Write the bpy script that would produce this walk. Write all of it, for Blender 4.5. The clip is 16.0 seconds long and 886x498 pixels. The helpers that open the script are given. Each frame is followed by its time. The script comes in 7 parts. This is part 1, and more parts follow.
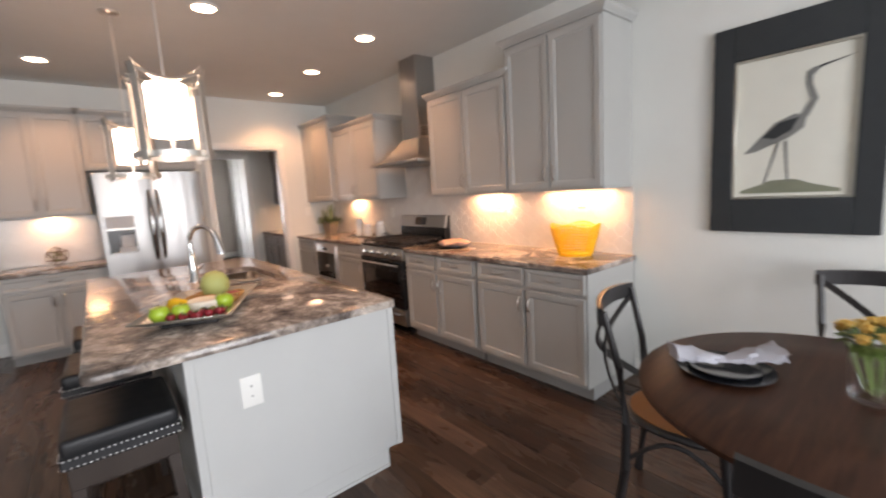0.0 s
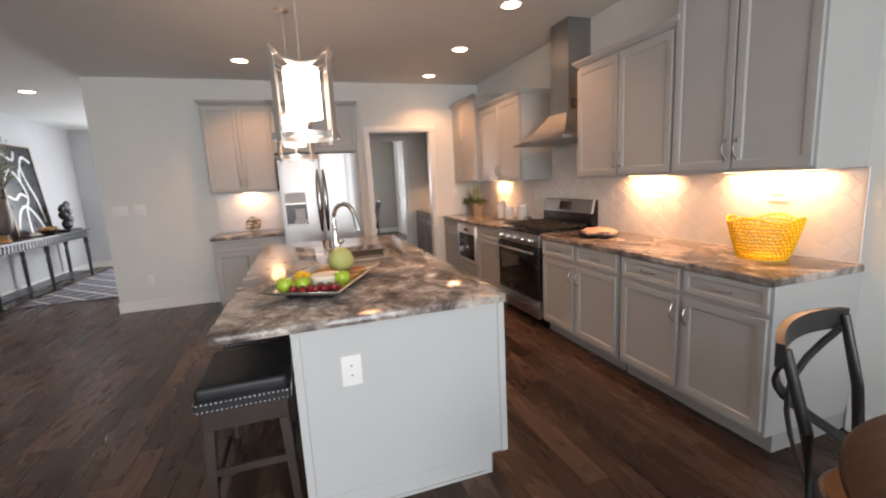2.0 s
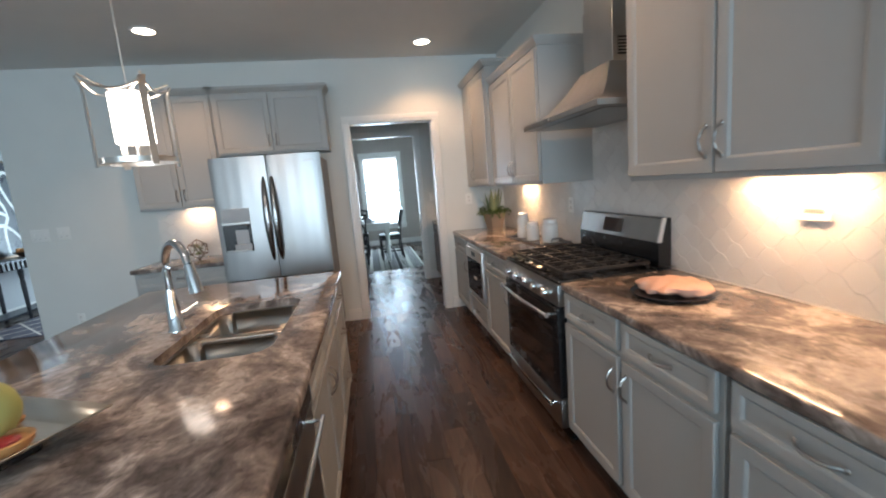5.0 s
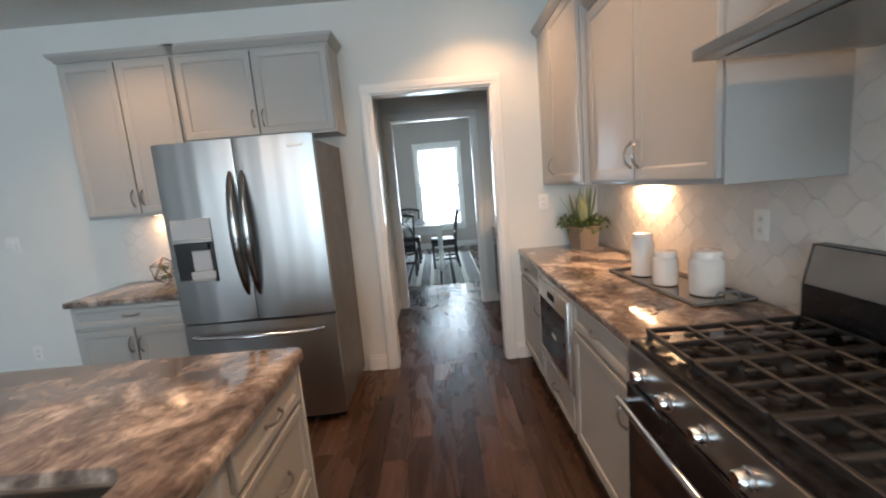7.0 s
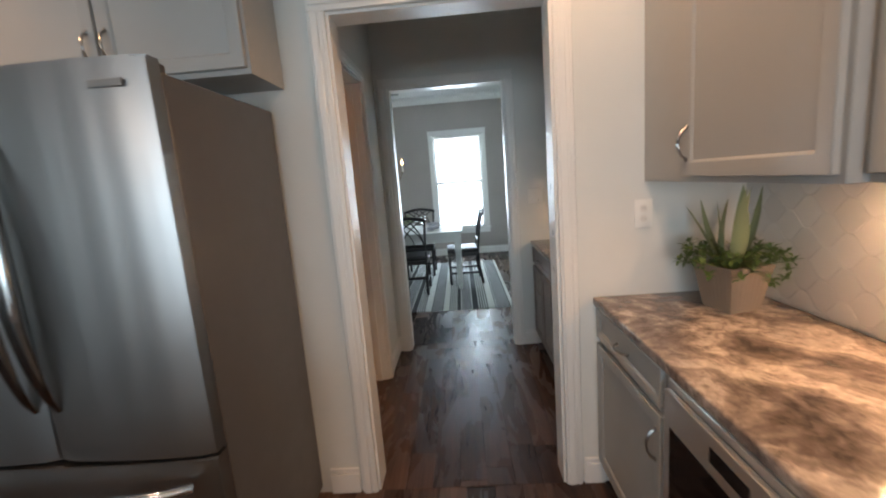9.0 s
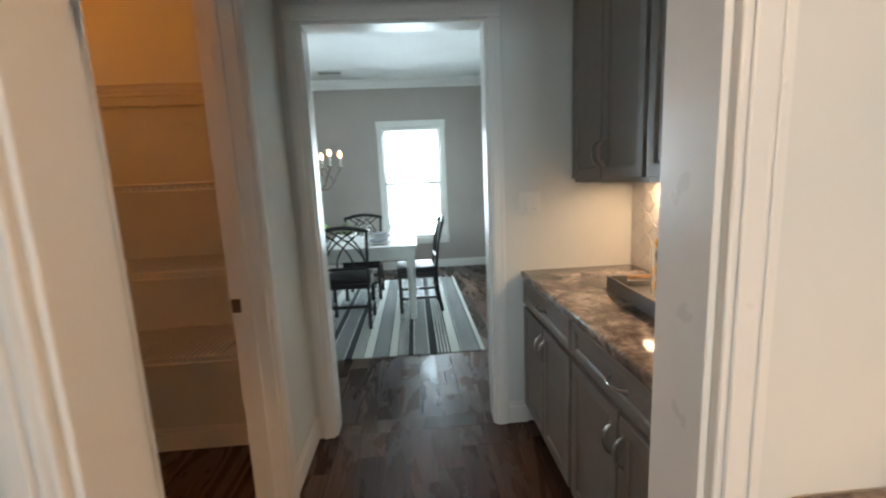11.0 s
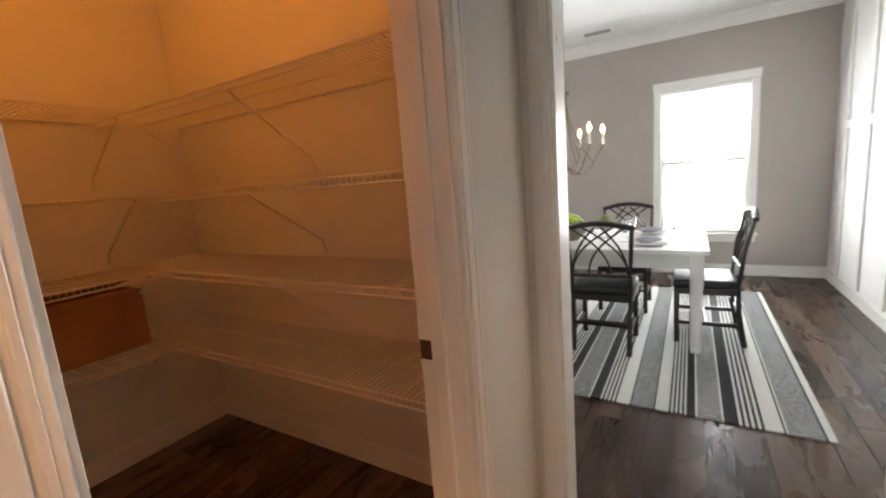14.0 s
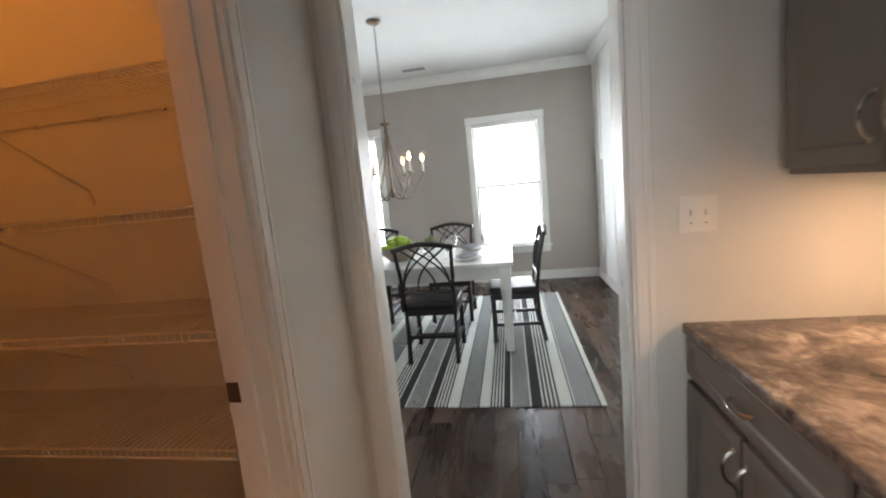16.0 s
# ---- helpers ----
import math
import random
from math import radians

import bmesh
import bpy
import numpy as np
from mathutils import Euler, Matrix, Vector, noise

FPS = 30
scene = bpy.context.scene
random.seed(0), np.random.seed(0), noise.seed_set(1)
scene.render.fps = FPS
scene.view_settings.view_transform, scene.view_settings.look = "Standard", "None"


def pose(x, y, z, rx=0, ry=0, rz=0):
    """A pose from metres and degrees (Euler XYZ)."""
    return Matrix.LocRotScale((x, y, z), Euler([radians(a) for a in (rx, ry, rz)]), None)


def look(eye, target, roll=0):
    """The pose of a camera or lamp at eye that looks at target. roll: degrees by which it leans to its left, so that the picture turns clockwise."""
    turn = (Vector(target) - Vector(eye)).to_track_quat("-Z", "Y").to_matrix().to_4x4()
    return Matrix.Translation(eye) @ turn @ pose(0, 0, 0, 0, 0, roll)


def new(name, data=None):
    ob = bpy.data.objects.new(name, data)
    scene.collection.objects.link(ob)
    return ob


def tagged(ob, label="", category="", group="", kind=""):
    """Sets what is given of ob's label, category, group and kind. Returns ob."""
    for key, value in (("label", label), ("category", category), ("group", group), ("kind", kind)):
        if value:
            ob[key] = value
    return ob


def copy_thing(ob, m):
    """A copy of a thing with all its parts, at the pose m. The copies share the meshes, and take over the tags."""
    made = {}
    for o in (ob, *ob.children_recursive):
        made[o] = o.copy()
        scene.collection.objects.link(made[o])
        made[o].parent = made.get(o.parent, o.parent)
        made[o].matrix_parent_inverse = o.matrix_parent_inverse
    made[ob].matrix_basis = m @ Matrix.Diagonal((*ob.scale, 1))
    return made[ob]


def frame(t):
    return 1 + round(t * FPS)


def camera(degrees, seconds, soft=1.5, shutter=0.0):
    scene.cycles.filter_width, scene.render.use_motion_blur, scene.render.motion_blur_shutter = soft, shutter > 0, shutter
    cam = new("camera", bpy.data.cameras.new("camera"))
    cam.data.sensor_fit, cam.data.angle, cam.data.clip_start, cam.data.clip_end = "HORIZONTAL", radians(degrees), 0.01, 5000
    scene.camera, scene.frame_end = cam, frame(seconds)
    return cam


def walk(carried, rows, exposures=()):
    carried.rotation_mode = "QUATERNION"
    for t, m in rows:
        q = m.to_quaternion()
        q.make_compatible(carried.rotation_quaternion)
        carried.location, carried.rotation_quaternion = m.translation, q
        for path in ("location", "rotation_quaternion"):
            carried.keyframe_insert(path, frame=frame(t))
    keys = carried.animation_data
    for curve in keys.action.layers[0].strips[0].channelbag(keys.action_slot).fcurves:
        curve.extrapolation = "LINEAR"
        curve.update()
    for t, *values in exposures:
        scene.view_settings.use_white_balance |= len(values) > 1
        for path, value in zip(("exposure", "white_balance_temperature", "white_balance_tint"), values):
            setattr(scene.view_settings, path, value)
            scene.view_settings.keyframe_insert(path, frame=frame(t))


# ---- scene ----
cam = camera(93.3, 16.0, soft=2.0, shutter=0.4)
PATH = [
    (0, (0.088, -0.092, 1.457), (1.348, 1.437, 1.181), -3.5),
    (0.5, (0.248, -0.061, 1.462), (1.137, 1.708, 1.181), -3.4),
    (1, (0.341, -0.052, 1.462), (0.991, 1.817, 1.175), -3.1),
    (1.5, (0.343, -0.036, 1.452), (0.912, 1.857, 1.144), -3.0),
    (2, (0.379, 0.014, 1.444), (0.99, 1.891, 1.123), -3.0),
    (2.5, (0.485, 0.248, 1.466), (1.2, 2.091, 1.163), -3.3),
    (3, (0.656, 0.44, 1.465), (1.419, 2.267, 1.179), -3.4),
    (3.2, (0.765, 0.513, 1.485), (1.51, 2.348, 1.209), -3.7),
    (5.3, (1.544, 1.597, 1.46), (1.799, 3.555, 1.145), -4.2),
    (5.5, (1.571, 1.751, 1.464), (1.788, 3.712, 1.135), -3.8),
    (6, (1.696, 2.109, 1.46), (1.775, 4.079, 1.128), -4.3),
    (6.5, (1.799, 2.465, 1.482), (1.786, 4.437, 1.149), -4.7),
    (7, (1.801, 2.857, 1.482), (1.802, 4.833, 1.172), -4.9),
    (7.5, (1.831, 3.244, 1.468), (1.733, 5.219, 1.163), -5.2),
    (8, (1.871, 3.624, 1.473), (1.728, 5.596, 1.174), -5.2),
    (8.5, (1.85, 3.986, 1.473), (1.761, 5.96, 1.162), -4.5),
    (8.7, (1.847, 4.124, 1.479), (1.746, 6.094, 1.153), -4.5),
    (10.8, (1.859, 5.492, 1.43), (1.871, 7.467, 1.115), -2.5),
    (11, (1.837, 5.6, 1.429), (1.963, 7.57, 1.107), -2.6),
    (11.5, (1.777, 5.839, 1.433), (2.118, 7.78, 1.089), -3.3),
    (12, (1.791, 5.938, 1.426), (2.163, 7.872, 1.076), -4.2),
    (12.5, (1.863, 6.085, 1.417), (1.932, 8.053, 1.07), -4.3),
    (13, (1.892, 6.207, 1.427), (1.528, 8.141, 1.076), -4.3),
    (13.5, (1.828, 6.297, 1.419), (1.084, 8.121, 1.078), -4.6),
    (14, (1.727, 6.386, 1.428), (0.709, 8.077, 1.106), -4.6),
    (14.5, (1.75, 6.427, 1.459), (0.629, 8.053, 1.142), -3.9),
    (15, (1.813, 6.497, 1.452), (0.961, 8.283, 1.166), -4.1),
    (15.5, (1.834, 6.478, 1.449), (1.315, 8.39, 1.173), -5.2),
    (16, (1.86, 6.358, 1.449), (1.526, 8.309, 1.164), -5.6),
]
EXPO = [(0, 0.28, 8880, 38), (3, 0.09, 8580, 33), (5.5, -0.03, 6500, 17), (7.0, 0.22, 7080, 21), (8.5, 0.03, 7150, 22), (11, 0.40, 7300, 16), (12.5, 0.54, 7150, 17), (14.5, 0.84, 9400, 36), (16, 0.54, 8400, 29)]
walk(cam, [(t, look(eye, target, roll)) for t, eye, target, roll in PATH], EXPO)

# ---- plan, in metres ----
XR = 3.05            # right wall of kitchen, passage and dining room
YK, YK2 = 6.15, 6.28   # wall between kitchen and passage
Y2, Y22 = 7.855, 7.985   # wall between passage and dining room
YD = 12.50           # window wall of the dining room
XP, XP2 = 1.066, 1.209   # wall between pantry and passage
XL = -1.93            # free end of the kitchen's back wall
ZC = 2.85            # ceiling
ZD = 3.02            # dining room ceiling
DX0, DX1, DZ = 1.350, 2.260, 2.185   # cased opening of the kitchen
EX0, EX1, EZ = 1.316, 2.250, 2.230   # cased opening of the dining room
CT = 0.915           # worktops


# ---- world and light ----
world = bpy.data.worlds.new("world")
scene.world = world
world.use_nodes = True
sky = world.node_tree.nodes.new("ShaderNodeTexSky")
sky.sky_type, sky.sun_disc = "NISHITA", False
sky.sun_elevation, sky.sun_rotation = radians(50), radians(200)
world.node_tree.links.new(sky.outputs[0], world.node_tree.nodes["Background"].inputs[0])
world.node_tree.nodes["Background"].inputs[1].default_value = 0.12

WARM, WARMER, DAY = (1.0, 0.62, 0.34), (1.0, 0.36, 0.07), (0.54, 0.82, 1.0)


def area_lamp(name, eye, target, w, h, power, colour):
    data = bpy.data.lights.new(name, "AREA")
    data.shape, data.size, data.size_y, data.energy, data.color = "RECTANGLE", w, h, power, colour
    ob = new(name, data)
    ob.matrix_world = look(eye, target)
    return ob


def spot_lamp(name, eye, power, colour, angle=125):
    data = bpy.data.lights.new(name, "SPOT")
    data.energy, data.color, data.spot_size, data.spot_blend, data.shadow_soft_size = power, colour, radians(angle), 0.6, 0.06
    ob = new(name, data)
    ob.location = eye
    return ob


def point_lamp(name, eye, power, colour, size=0.05):
    data = bpy.data.lights.new(name, "POINT")
    data.energy, data.color, data.shadow_soft_size = power, colour, size
    ob = new(name, data)
    ob.location = eye
    return ob


P_REAR, P_DINE, P_FOYER, P_SPOT, P_CAB, P_PANTRY = 100, 70, 115, 39, 4.0, 7.0
for wx, share in ((-3.6, 0.40), (-1.2, 0.85), (1.2, 1.65)):
    area_lamp("daylight_rear", (wx, -3.55, 1.5), (wx, 5, 1.2), 1.7, 2.0, P_REAR * share, DAY)
for wx in (-0.50, 1.845):
    area_lamp("daylight_dining", (wx, YD + 0.16, 1.35), (wx, 5, 1.0), 0.85, 1.7, P_DINE, DAY)
area_lamp("daylight_foyer", (-1.9, 10.62, 1.5), (-2.2, 5, 1.3), 1.0, 2.0, P_FOYER, DAY)
DOWNLIGHTS = [(2.16, 3.34), (2.16, 4.52), (2.15, 5.67), (0.89, 3.39), (-0.12, 5.25), (-2.83, 7.0)]
for lx, ly in DOWNLIGHTS:
    spot_lamp("downlight_lamp", (lx, ly, ZC - 0.03), P_SPOT, WARM)
point_lamp("pantry_lamp", (0.0, 6.95, 2.70), P_PANTRY, WARMER, 0.10)
CABLIGHTS = [(2.97, 2.68, 0.40, 90), (2.97, 1.76, 0.55, 90), (2.97, 5.30, 0.30, 90), (-0.25, 6.07, 0.22, 0), (2.97, 7.36, 0.50, 90), (2.97, 6.76, 0.35, 90)]
for lx, ly, ln, turn in CABLIGHTS:
    pieces = 3 if ly in (5.30, 7.36) else 1
    for k in range(pieces):
        off = (k - (pieces - 1) / 2) * ln * 0.36
        wide = ln if pieces == 1 else ln * 0.2
        lamp = area_lamp("cabinet_lamp", (lx, ly, 1.38), (lx, ly, 0), wide, 0.04, P_CAB / pieces * (0.55 if ly > YK2 else (0.45 if lx < 1 else 1.2)), (1.0, 0.70, 0.46) if ly > YK2 else (1.0, 0.62, 0.33))
        lamp.matrix_world = pose(lx, ly + off, 1.38 if ly > YK2 else (1.42 if lx < 1 else 1.395), 0, 0, turn)

# ---- materials ----


def mat(name, rough=0.5, metal=0.0, base=(0.5, 0.5, 0.5), coat=0.0):
    m = bpy.data.materials.new(name)
    m.use_nodes = True
    b = m.node_tree.nodes["Principled BSDF"]
    b.inputs["Base Color"].default_value = (*base, 1)
    b.inputs["Roughness"].default_value, b.inputs["Metallic"].default_value = rough, metal
    b.inputs["Coat Weight"].default_value = coat
    return m


def node(m, kind, **inputs):
    n = m.node_tree.nodes.new(kind)
    for key, value in inputs.items():
        n.inputs[key.replace("_", " ")].default_value = value
    return n


def link(m, a, b):
    m.node_tree.links.new(a, b)


def bsdf(m):
    return m.node_tree.nodes["Principled BSDF"]


def coords(m, scale=(1, 1, 1), kind="Object"):
    tc, mp = node(m, "ShaderNodeTexCoord"), node(m, "ShaderNodeMapping", Scale=scale)
    link(m, tc.outputs[kind], mp.inputs[0])
    return mp.outputs[0]


def ramp(m, fac, stops):
    r = node(m, "ShaderNodeValToRGB")
    el = r.color_ramp.elements
    while len(el) < len(stops):
        el.new(0.5)
    for e, (p, c) in zip(el, stops):
        e.position, e.color = p, (*c, 1)
    link(m, fac, r.inputs[0])
    return r.outputs[0]


def noise_tex(m, vec, scale, detail=4.0, rough=0.55, distort=0.0):
    n = node(m, "ShaderNodeTexNoise", Scale=scale, Detail=detail, Roughness=rough, Distortion=distort)
    link(m, vec, n.inputs["Vector"])
    return n.outputs[0]


def mix(m, fac, a, b, mode="MIX"):
    n = m.node_tree.nodes.new("ShaderNodeMix")
    n.data_type, n.blend_type = "RGBA", mode
    if isinstance(fac, float):
        n.inputs[0].default_value = fac
    else:
        link(m, fac, n.inputs[0])
    for sock, v in ((6, a), (7, b)):
        if isinstance(v, tuple):
            n.inputs[sock].default_value = (*v, 1)
        else:
            link(m, v, n.inputs[sock])
    return n.outputs[2]


def bump(m, height, strength=0.2, dist=0.002):
    b = node(m, "ShaderNodeBump", Strength=strength, Distance=dist)
    link(m, height, b.inputs["Height"])
    link(m, b.outputs[0], bsdf(m).inputs["Normal"])


def painted(name, base, rough=0.5, vary=0.04, grain=250.0, strength=0.08, coat=0.0):
    """Paint: faint blotches, roller or brush texture."""
    m = mat(name, rough, 0, base, coat)
    v = coords(m)
    lo = tuple(max(0, c * (1 - vary)) for c in base)
    hi = tuple(min(1, c * (1 + vary)) for c in base)
    link(m, ramp(m, noise_tex(m, v, 2.3, 5), [(0.3, lo), (0.7, hi)]), bsdf(m).inputs["Base Color"])
    link(m, ramp(m, noise_tex(m, v, 9.0), [(0.3, (rough * 0.85,) * 3), (0.7, (min(1, rough * 1.12),) * 3)]), bsdf(m).inputs["Roughness"])
    bump(m, noise_tex(m, v, grain, 2), strength, 0.001)
    return m


M_WALL = painted("wall_paint", (0.70, 0.71, 0.68), 0.7, 0.025, 180.0, 0.15)
M_DWALL = painted("dining_wall_paint", (0.45, 0.40, 0.365), 0.7, 0.03, 180.0, 0.15)
M_HALLWALL = painted("hall_wall_paint", (0.55, 0.56, 0.57), 0.7, 0.03, 180.0, 0.15)
M_CEIL = painted("ceiling_paint", (0.74, 0.74, 0.72), 0.85, 0.02, 140.0, 0.25)
M_TRIM = painted("trim_paint", (0.80, 0.79, 0.76), 0.32, 0.02, 60.0, 0.04)
M_CAB = painted("cabinet_paint", (0.40, 0.40, 0.385), 0.42, 0.03, 90.0, 0.05)
M_ISL = painted("island_paint", (0.50, 0.51, 0.50), 0.5, 0.03, 90.0, 0.05)
M_PCAB = painted("dark_grey_cabinet_paint", (0.225, 0.212, 0.20), 0.42, 0.03, 90.0, 0.05)
M_PLATE = painted("plate_plastic", (0.80, 0.80, 0.77), 0.35, 0.01, 30.0, 0.01)
M_GREYPL = painted("pale_grey_plastic", (0.42, 0.43, 0.44), 0.4, 0.02)
M_BLACK = painted("black_enamel", (0.010, 0.010, 0.011), 0.26, 0.2, 200.0, 0.03, 0.0)
M_IRON = painted("cast_iron", (0.014, 0.014, 0.015), 0.55, 0.2, 400.0, 0.3)
M_BLKWOOD = painted("black_wood", (0.018, 0.017, 0.018), 0.38, 0.3, 120.0, 0.1)
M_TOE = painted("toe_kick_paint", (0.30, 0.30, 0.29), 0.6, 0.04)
M_FRIDGESIDE = painted("fridge_side_paint", (0.10, 0.10, 0.105), 0.4, 0.05, 300.0, 0.1)
M_CARD = painted("cardboard", (0.30, 0.14, 0.07), 0.85, 0.1, 40.0, 0.15)
M_WIRE = painted("white_coated_wire", (0.72, 0.69, 0.63), 0.35, 0.02, 60.0, 0.02)
M_LEATHER = painted("black_leather", (0.010, 0.011, 0.013), 0.5, 0.3, 320.0, 0.35)
M_DKLEG = painted("dark_brown_wood", (0.035, 0.022, 0.017), 0.4, 0.3, 120.0, 0.1)
M_CERAM = painted("white_ceramic", (0.78, 0.76, 0.72), 0.22, 0.02, 30.0, 0.02, 0.3)
M_NAVY = painted("black_glazed_plate", (0.02, 0.022, 0.028), 0.15, 0.2, 50.0, 0.02, 0.5)
M_MAT = painted("dark_grey_frame", (0.022, 0.027, 0.03), 0.6, 0.1)
M_PAPER = painted("aged_paper", (0.66, 0.65, 0.58), 0.8, 0.05)
M_SILVER = mat("silver_leaf", 0.3, 0.9, (0.6, 0.58, 0.52))
M_GREY2 = painted("sketch_grey", (0.20, 0.20, 0.19), 0.8, 0.3, 60.0)
M_GREEN2 = painted("sketch_green", (0.20, 0.21, 0.15), 0.8, 0.3, 60.0)
M_CHROME = mat("chrome", 0.08, 1.0, (0.80, 0.80, 0.81))
M_PENDANT = mat("satin_nickel", 0.30, 1.0, (0.84, 0.81, 0.77))
M_TRAYFLOOR = mat("clouded_mirror", 0.14, 1.0, (0.40, 0.36, 0.33))
M_BLADE = mat("dark_polished_steel", 0.16, 1.0, (0.26, 0.255, 0.25))
M_TRIMSTEEL = mat("bright_satin_steel", 0.4, 1.0, (0.78, 0.76, 0.74))
M_NICKEL = mat("brushed_nickel", 0.3, 1.0, (0.36, 0.34, 0.32))
M_BRONZE = mat("aged_bronze", 0.4, 0.9, (0.20, 0.14, 0.10))
M_YELLOW = painted("yellow_lacquer", (0.85, 0.52, 0.02), 0.35, 0.08, 100.0, 0.05)
M_LEMON = painted("lemon_skin", (0.82, 0.44, 0.012), 0.42, 0.1, 160.0, 0.3)
M_LIME = painted("lime_skin", (0.10, 0.17, 0.05), 0.4, 0.2, 160.0, 0.2)
M_APPLE = painted("green_apple_skin", (0.33, 0.50, 0.04), 0.3, 0.2, 40.0, 0.03, 0.2)
M_MELON = painted("melon_rind", (0.42, 0.45, 0.16), 0.6, 0.15, 90.0, 0.5)
M_CHEESE = painted("white_cheese", (0.78, 0.72, 0.62), 0.6, 0.05, 60.0, 0.1)
M_BREAD = painted("bread_crust", (0.50, 0.26, 0.10), 0.7, 0.3, 60.0, 0.4)
M_BERRY = painted("strawberry", (0.35, 0.02, 0.03), 0.35, 0.3, 200.0, 0.4)
M_SALMON = painted("orange_linen", (0.55, 0.33, 0.25), 0.9, 0.35, 350.0, 0.4)
M_LINEN = painted("patterned_linen", (0.42, 0.42, 0.46), 0.9, 0.35, 350.0, 0.4)
M_LEAF = painted("leaf_green", (0.09, 0.15, 0.035), 0.5, 0.35, 40.0, 0.1)
M_SAGE = painted("sage_leaf", (0.24, 0.28, 0.15), 0.6, 0.3, 40.0, 0.1)
M_ROSE = painted("yellow_petal", (0.80, 0.50, 0.14), 0.6, 0.15, 40.0, 0.1)
M_TAUPE = painted("taupe_pot", (0.28, 0.22, 0.17), 0.6, 0.1, 60.0, 0.2)
M_STONEPOT = painted("pewter_vase", (0.13, 0.125, 0.12), 0.4, 0.2, 60.0, 0.1)
M_SCULPT = painted("black_resin", (0.015, 0.014, 0.015), 0.35, 0.2)
M_CONSOLE = painted("blue_black_paint", (0.022, 0.026, 0.035), 0.3, 0.2, 90.0, 0.08)
M_ROPE = painted("tan_leather", (0.42, 0.22, 0.09), 0.5, 0.1)
M_TRAYGREY = painted("grey_lacquer", (0.165, 0.165, 0.165), 0.4, 0.1, 60.0, 0.04)
M_TABLEW = painted("distressed_white_wood", (0.66, 0.66, 0.63), 0.45, 0.1, 50.0, 0.15)
M_SEAT = painted("tan_seat", (0.30, 0.125, 0.04), 0.75, 0.2, 90.0, 0.2)
M_BLIND = painted("blind_slat", (0.85, 0.86, 0.86), 0.5, 0.01)


def glass(name, rough=0.0, tint=(1, 1, 1)):
    m = mat(name, rough, 0, tint)
    bsdf(m).inputs["Transmission Weight"].default_value = 1.0
    bsdf(m).inputs["IOR"].default_value = 1.45
    return m


def glow(name, colour, strength):
    m = mat(name, 0.5, 0, colour)
    bsdf(m).inputs["Emission Color"].default_value = (*colour, 1)
    bsdf(m).inputs["Emission Strength"].default_value = strength
    return m


M_GLASS = glass("clear_glass")
M_DARKGLASS = mat("black_oven_glass", 0.05, 0, (0.006, 0.006, 0.007), 0.5)
M_SHADE = glow("lit_pendant_shade", (1.0, 0.90, 0.76), 9.0)
M_BULB = glow("lit_bulb", (1.0, 0.55, 0.26), 14.0)
M_DOWN = glow("lit_downlight", (1.0, 0.88, 0.70), 14.0)
M_STRIP = glow("lit_strip", (1.0, 0.80, 0.50), 12.0)
M_SKYGLOW = glow("bright_haze", (0.92, 0.97, 1.0), 1.9)
M_DISPLAY = mat("display_glass", 0.1, 0, (0.01, 0.012, 0.014), 0.3)


def steel(name, base=(0.42, 0.43, 0.44), rough=0.26, stretch=(60, 60, 1.5)):
    m = mat(name, rough, 1.0, base)
    v = coords(m, stretch)
    n = noise_tex(m, v, 6.0, 5)
    link(m, ramp(m, n, [(0.3, (rough * 0.92,) * 3), (0.7, (rough * 1.12,) * 3)]), bsdf(m).inputs["Roughness"])
    wide = noise_tex(m, coords(m, tuple(min(c, 3.0) * (1.0 if c > 2 else 0.08) for c in stretch)), 1.1, 2)
    b1 = node(m, "ShaderNodeBump", Strength=0.42, Distance=0.05)
    link(m, wide, b1.inputs["Height"])
    b2 = node(m, "ShaderNodeBump", Strength=0.012, Distance=0.001)
    link(m, n, b2.inputs["Height"])
    link(m, b1.outputs[0], b2.inputs["Normal"])
    link(m, b2.outputs[0], bsdf(m).inputs["Normal"])
    return m


M_STEEL = steel("stainless_steel", (0.37, 0.364, 0.358), 0.34)
M_STEELH = steel("stainless_steel_brushed_across", (0.42, 0.42, 0.41), 0.3, (60, 1.5, 60))
M_SINK = steel("sink_steel", (0.46, 0.435, 0.40), 0.34, (2, 40, 40))


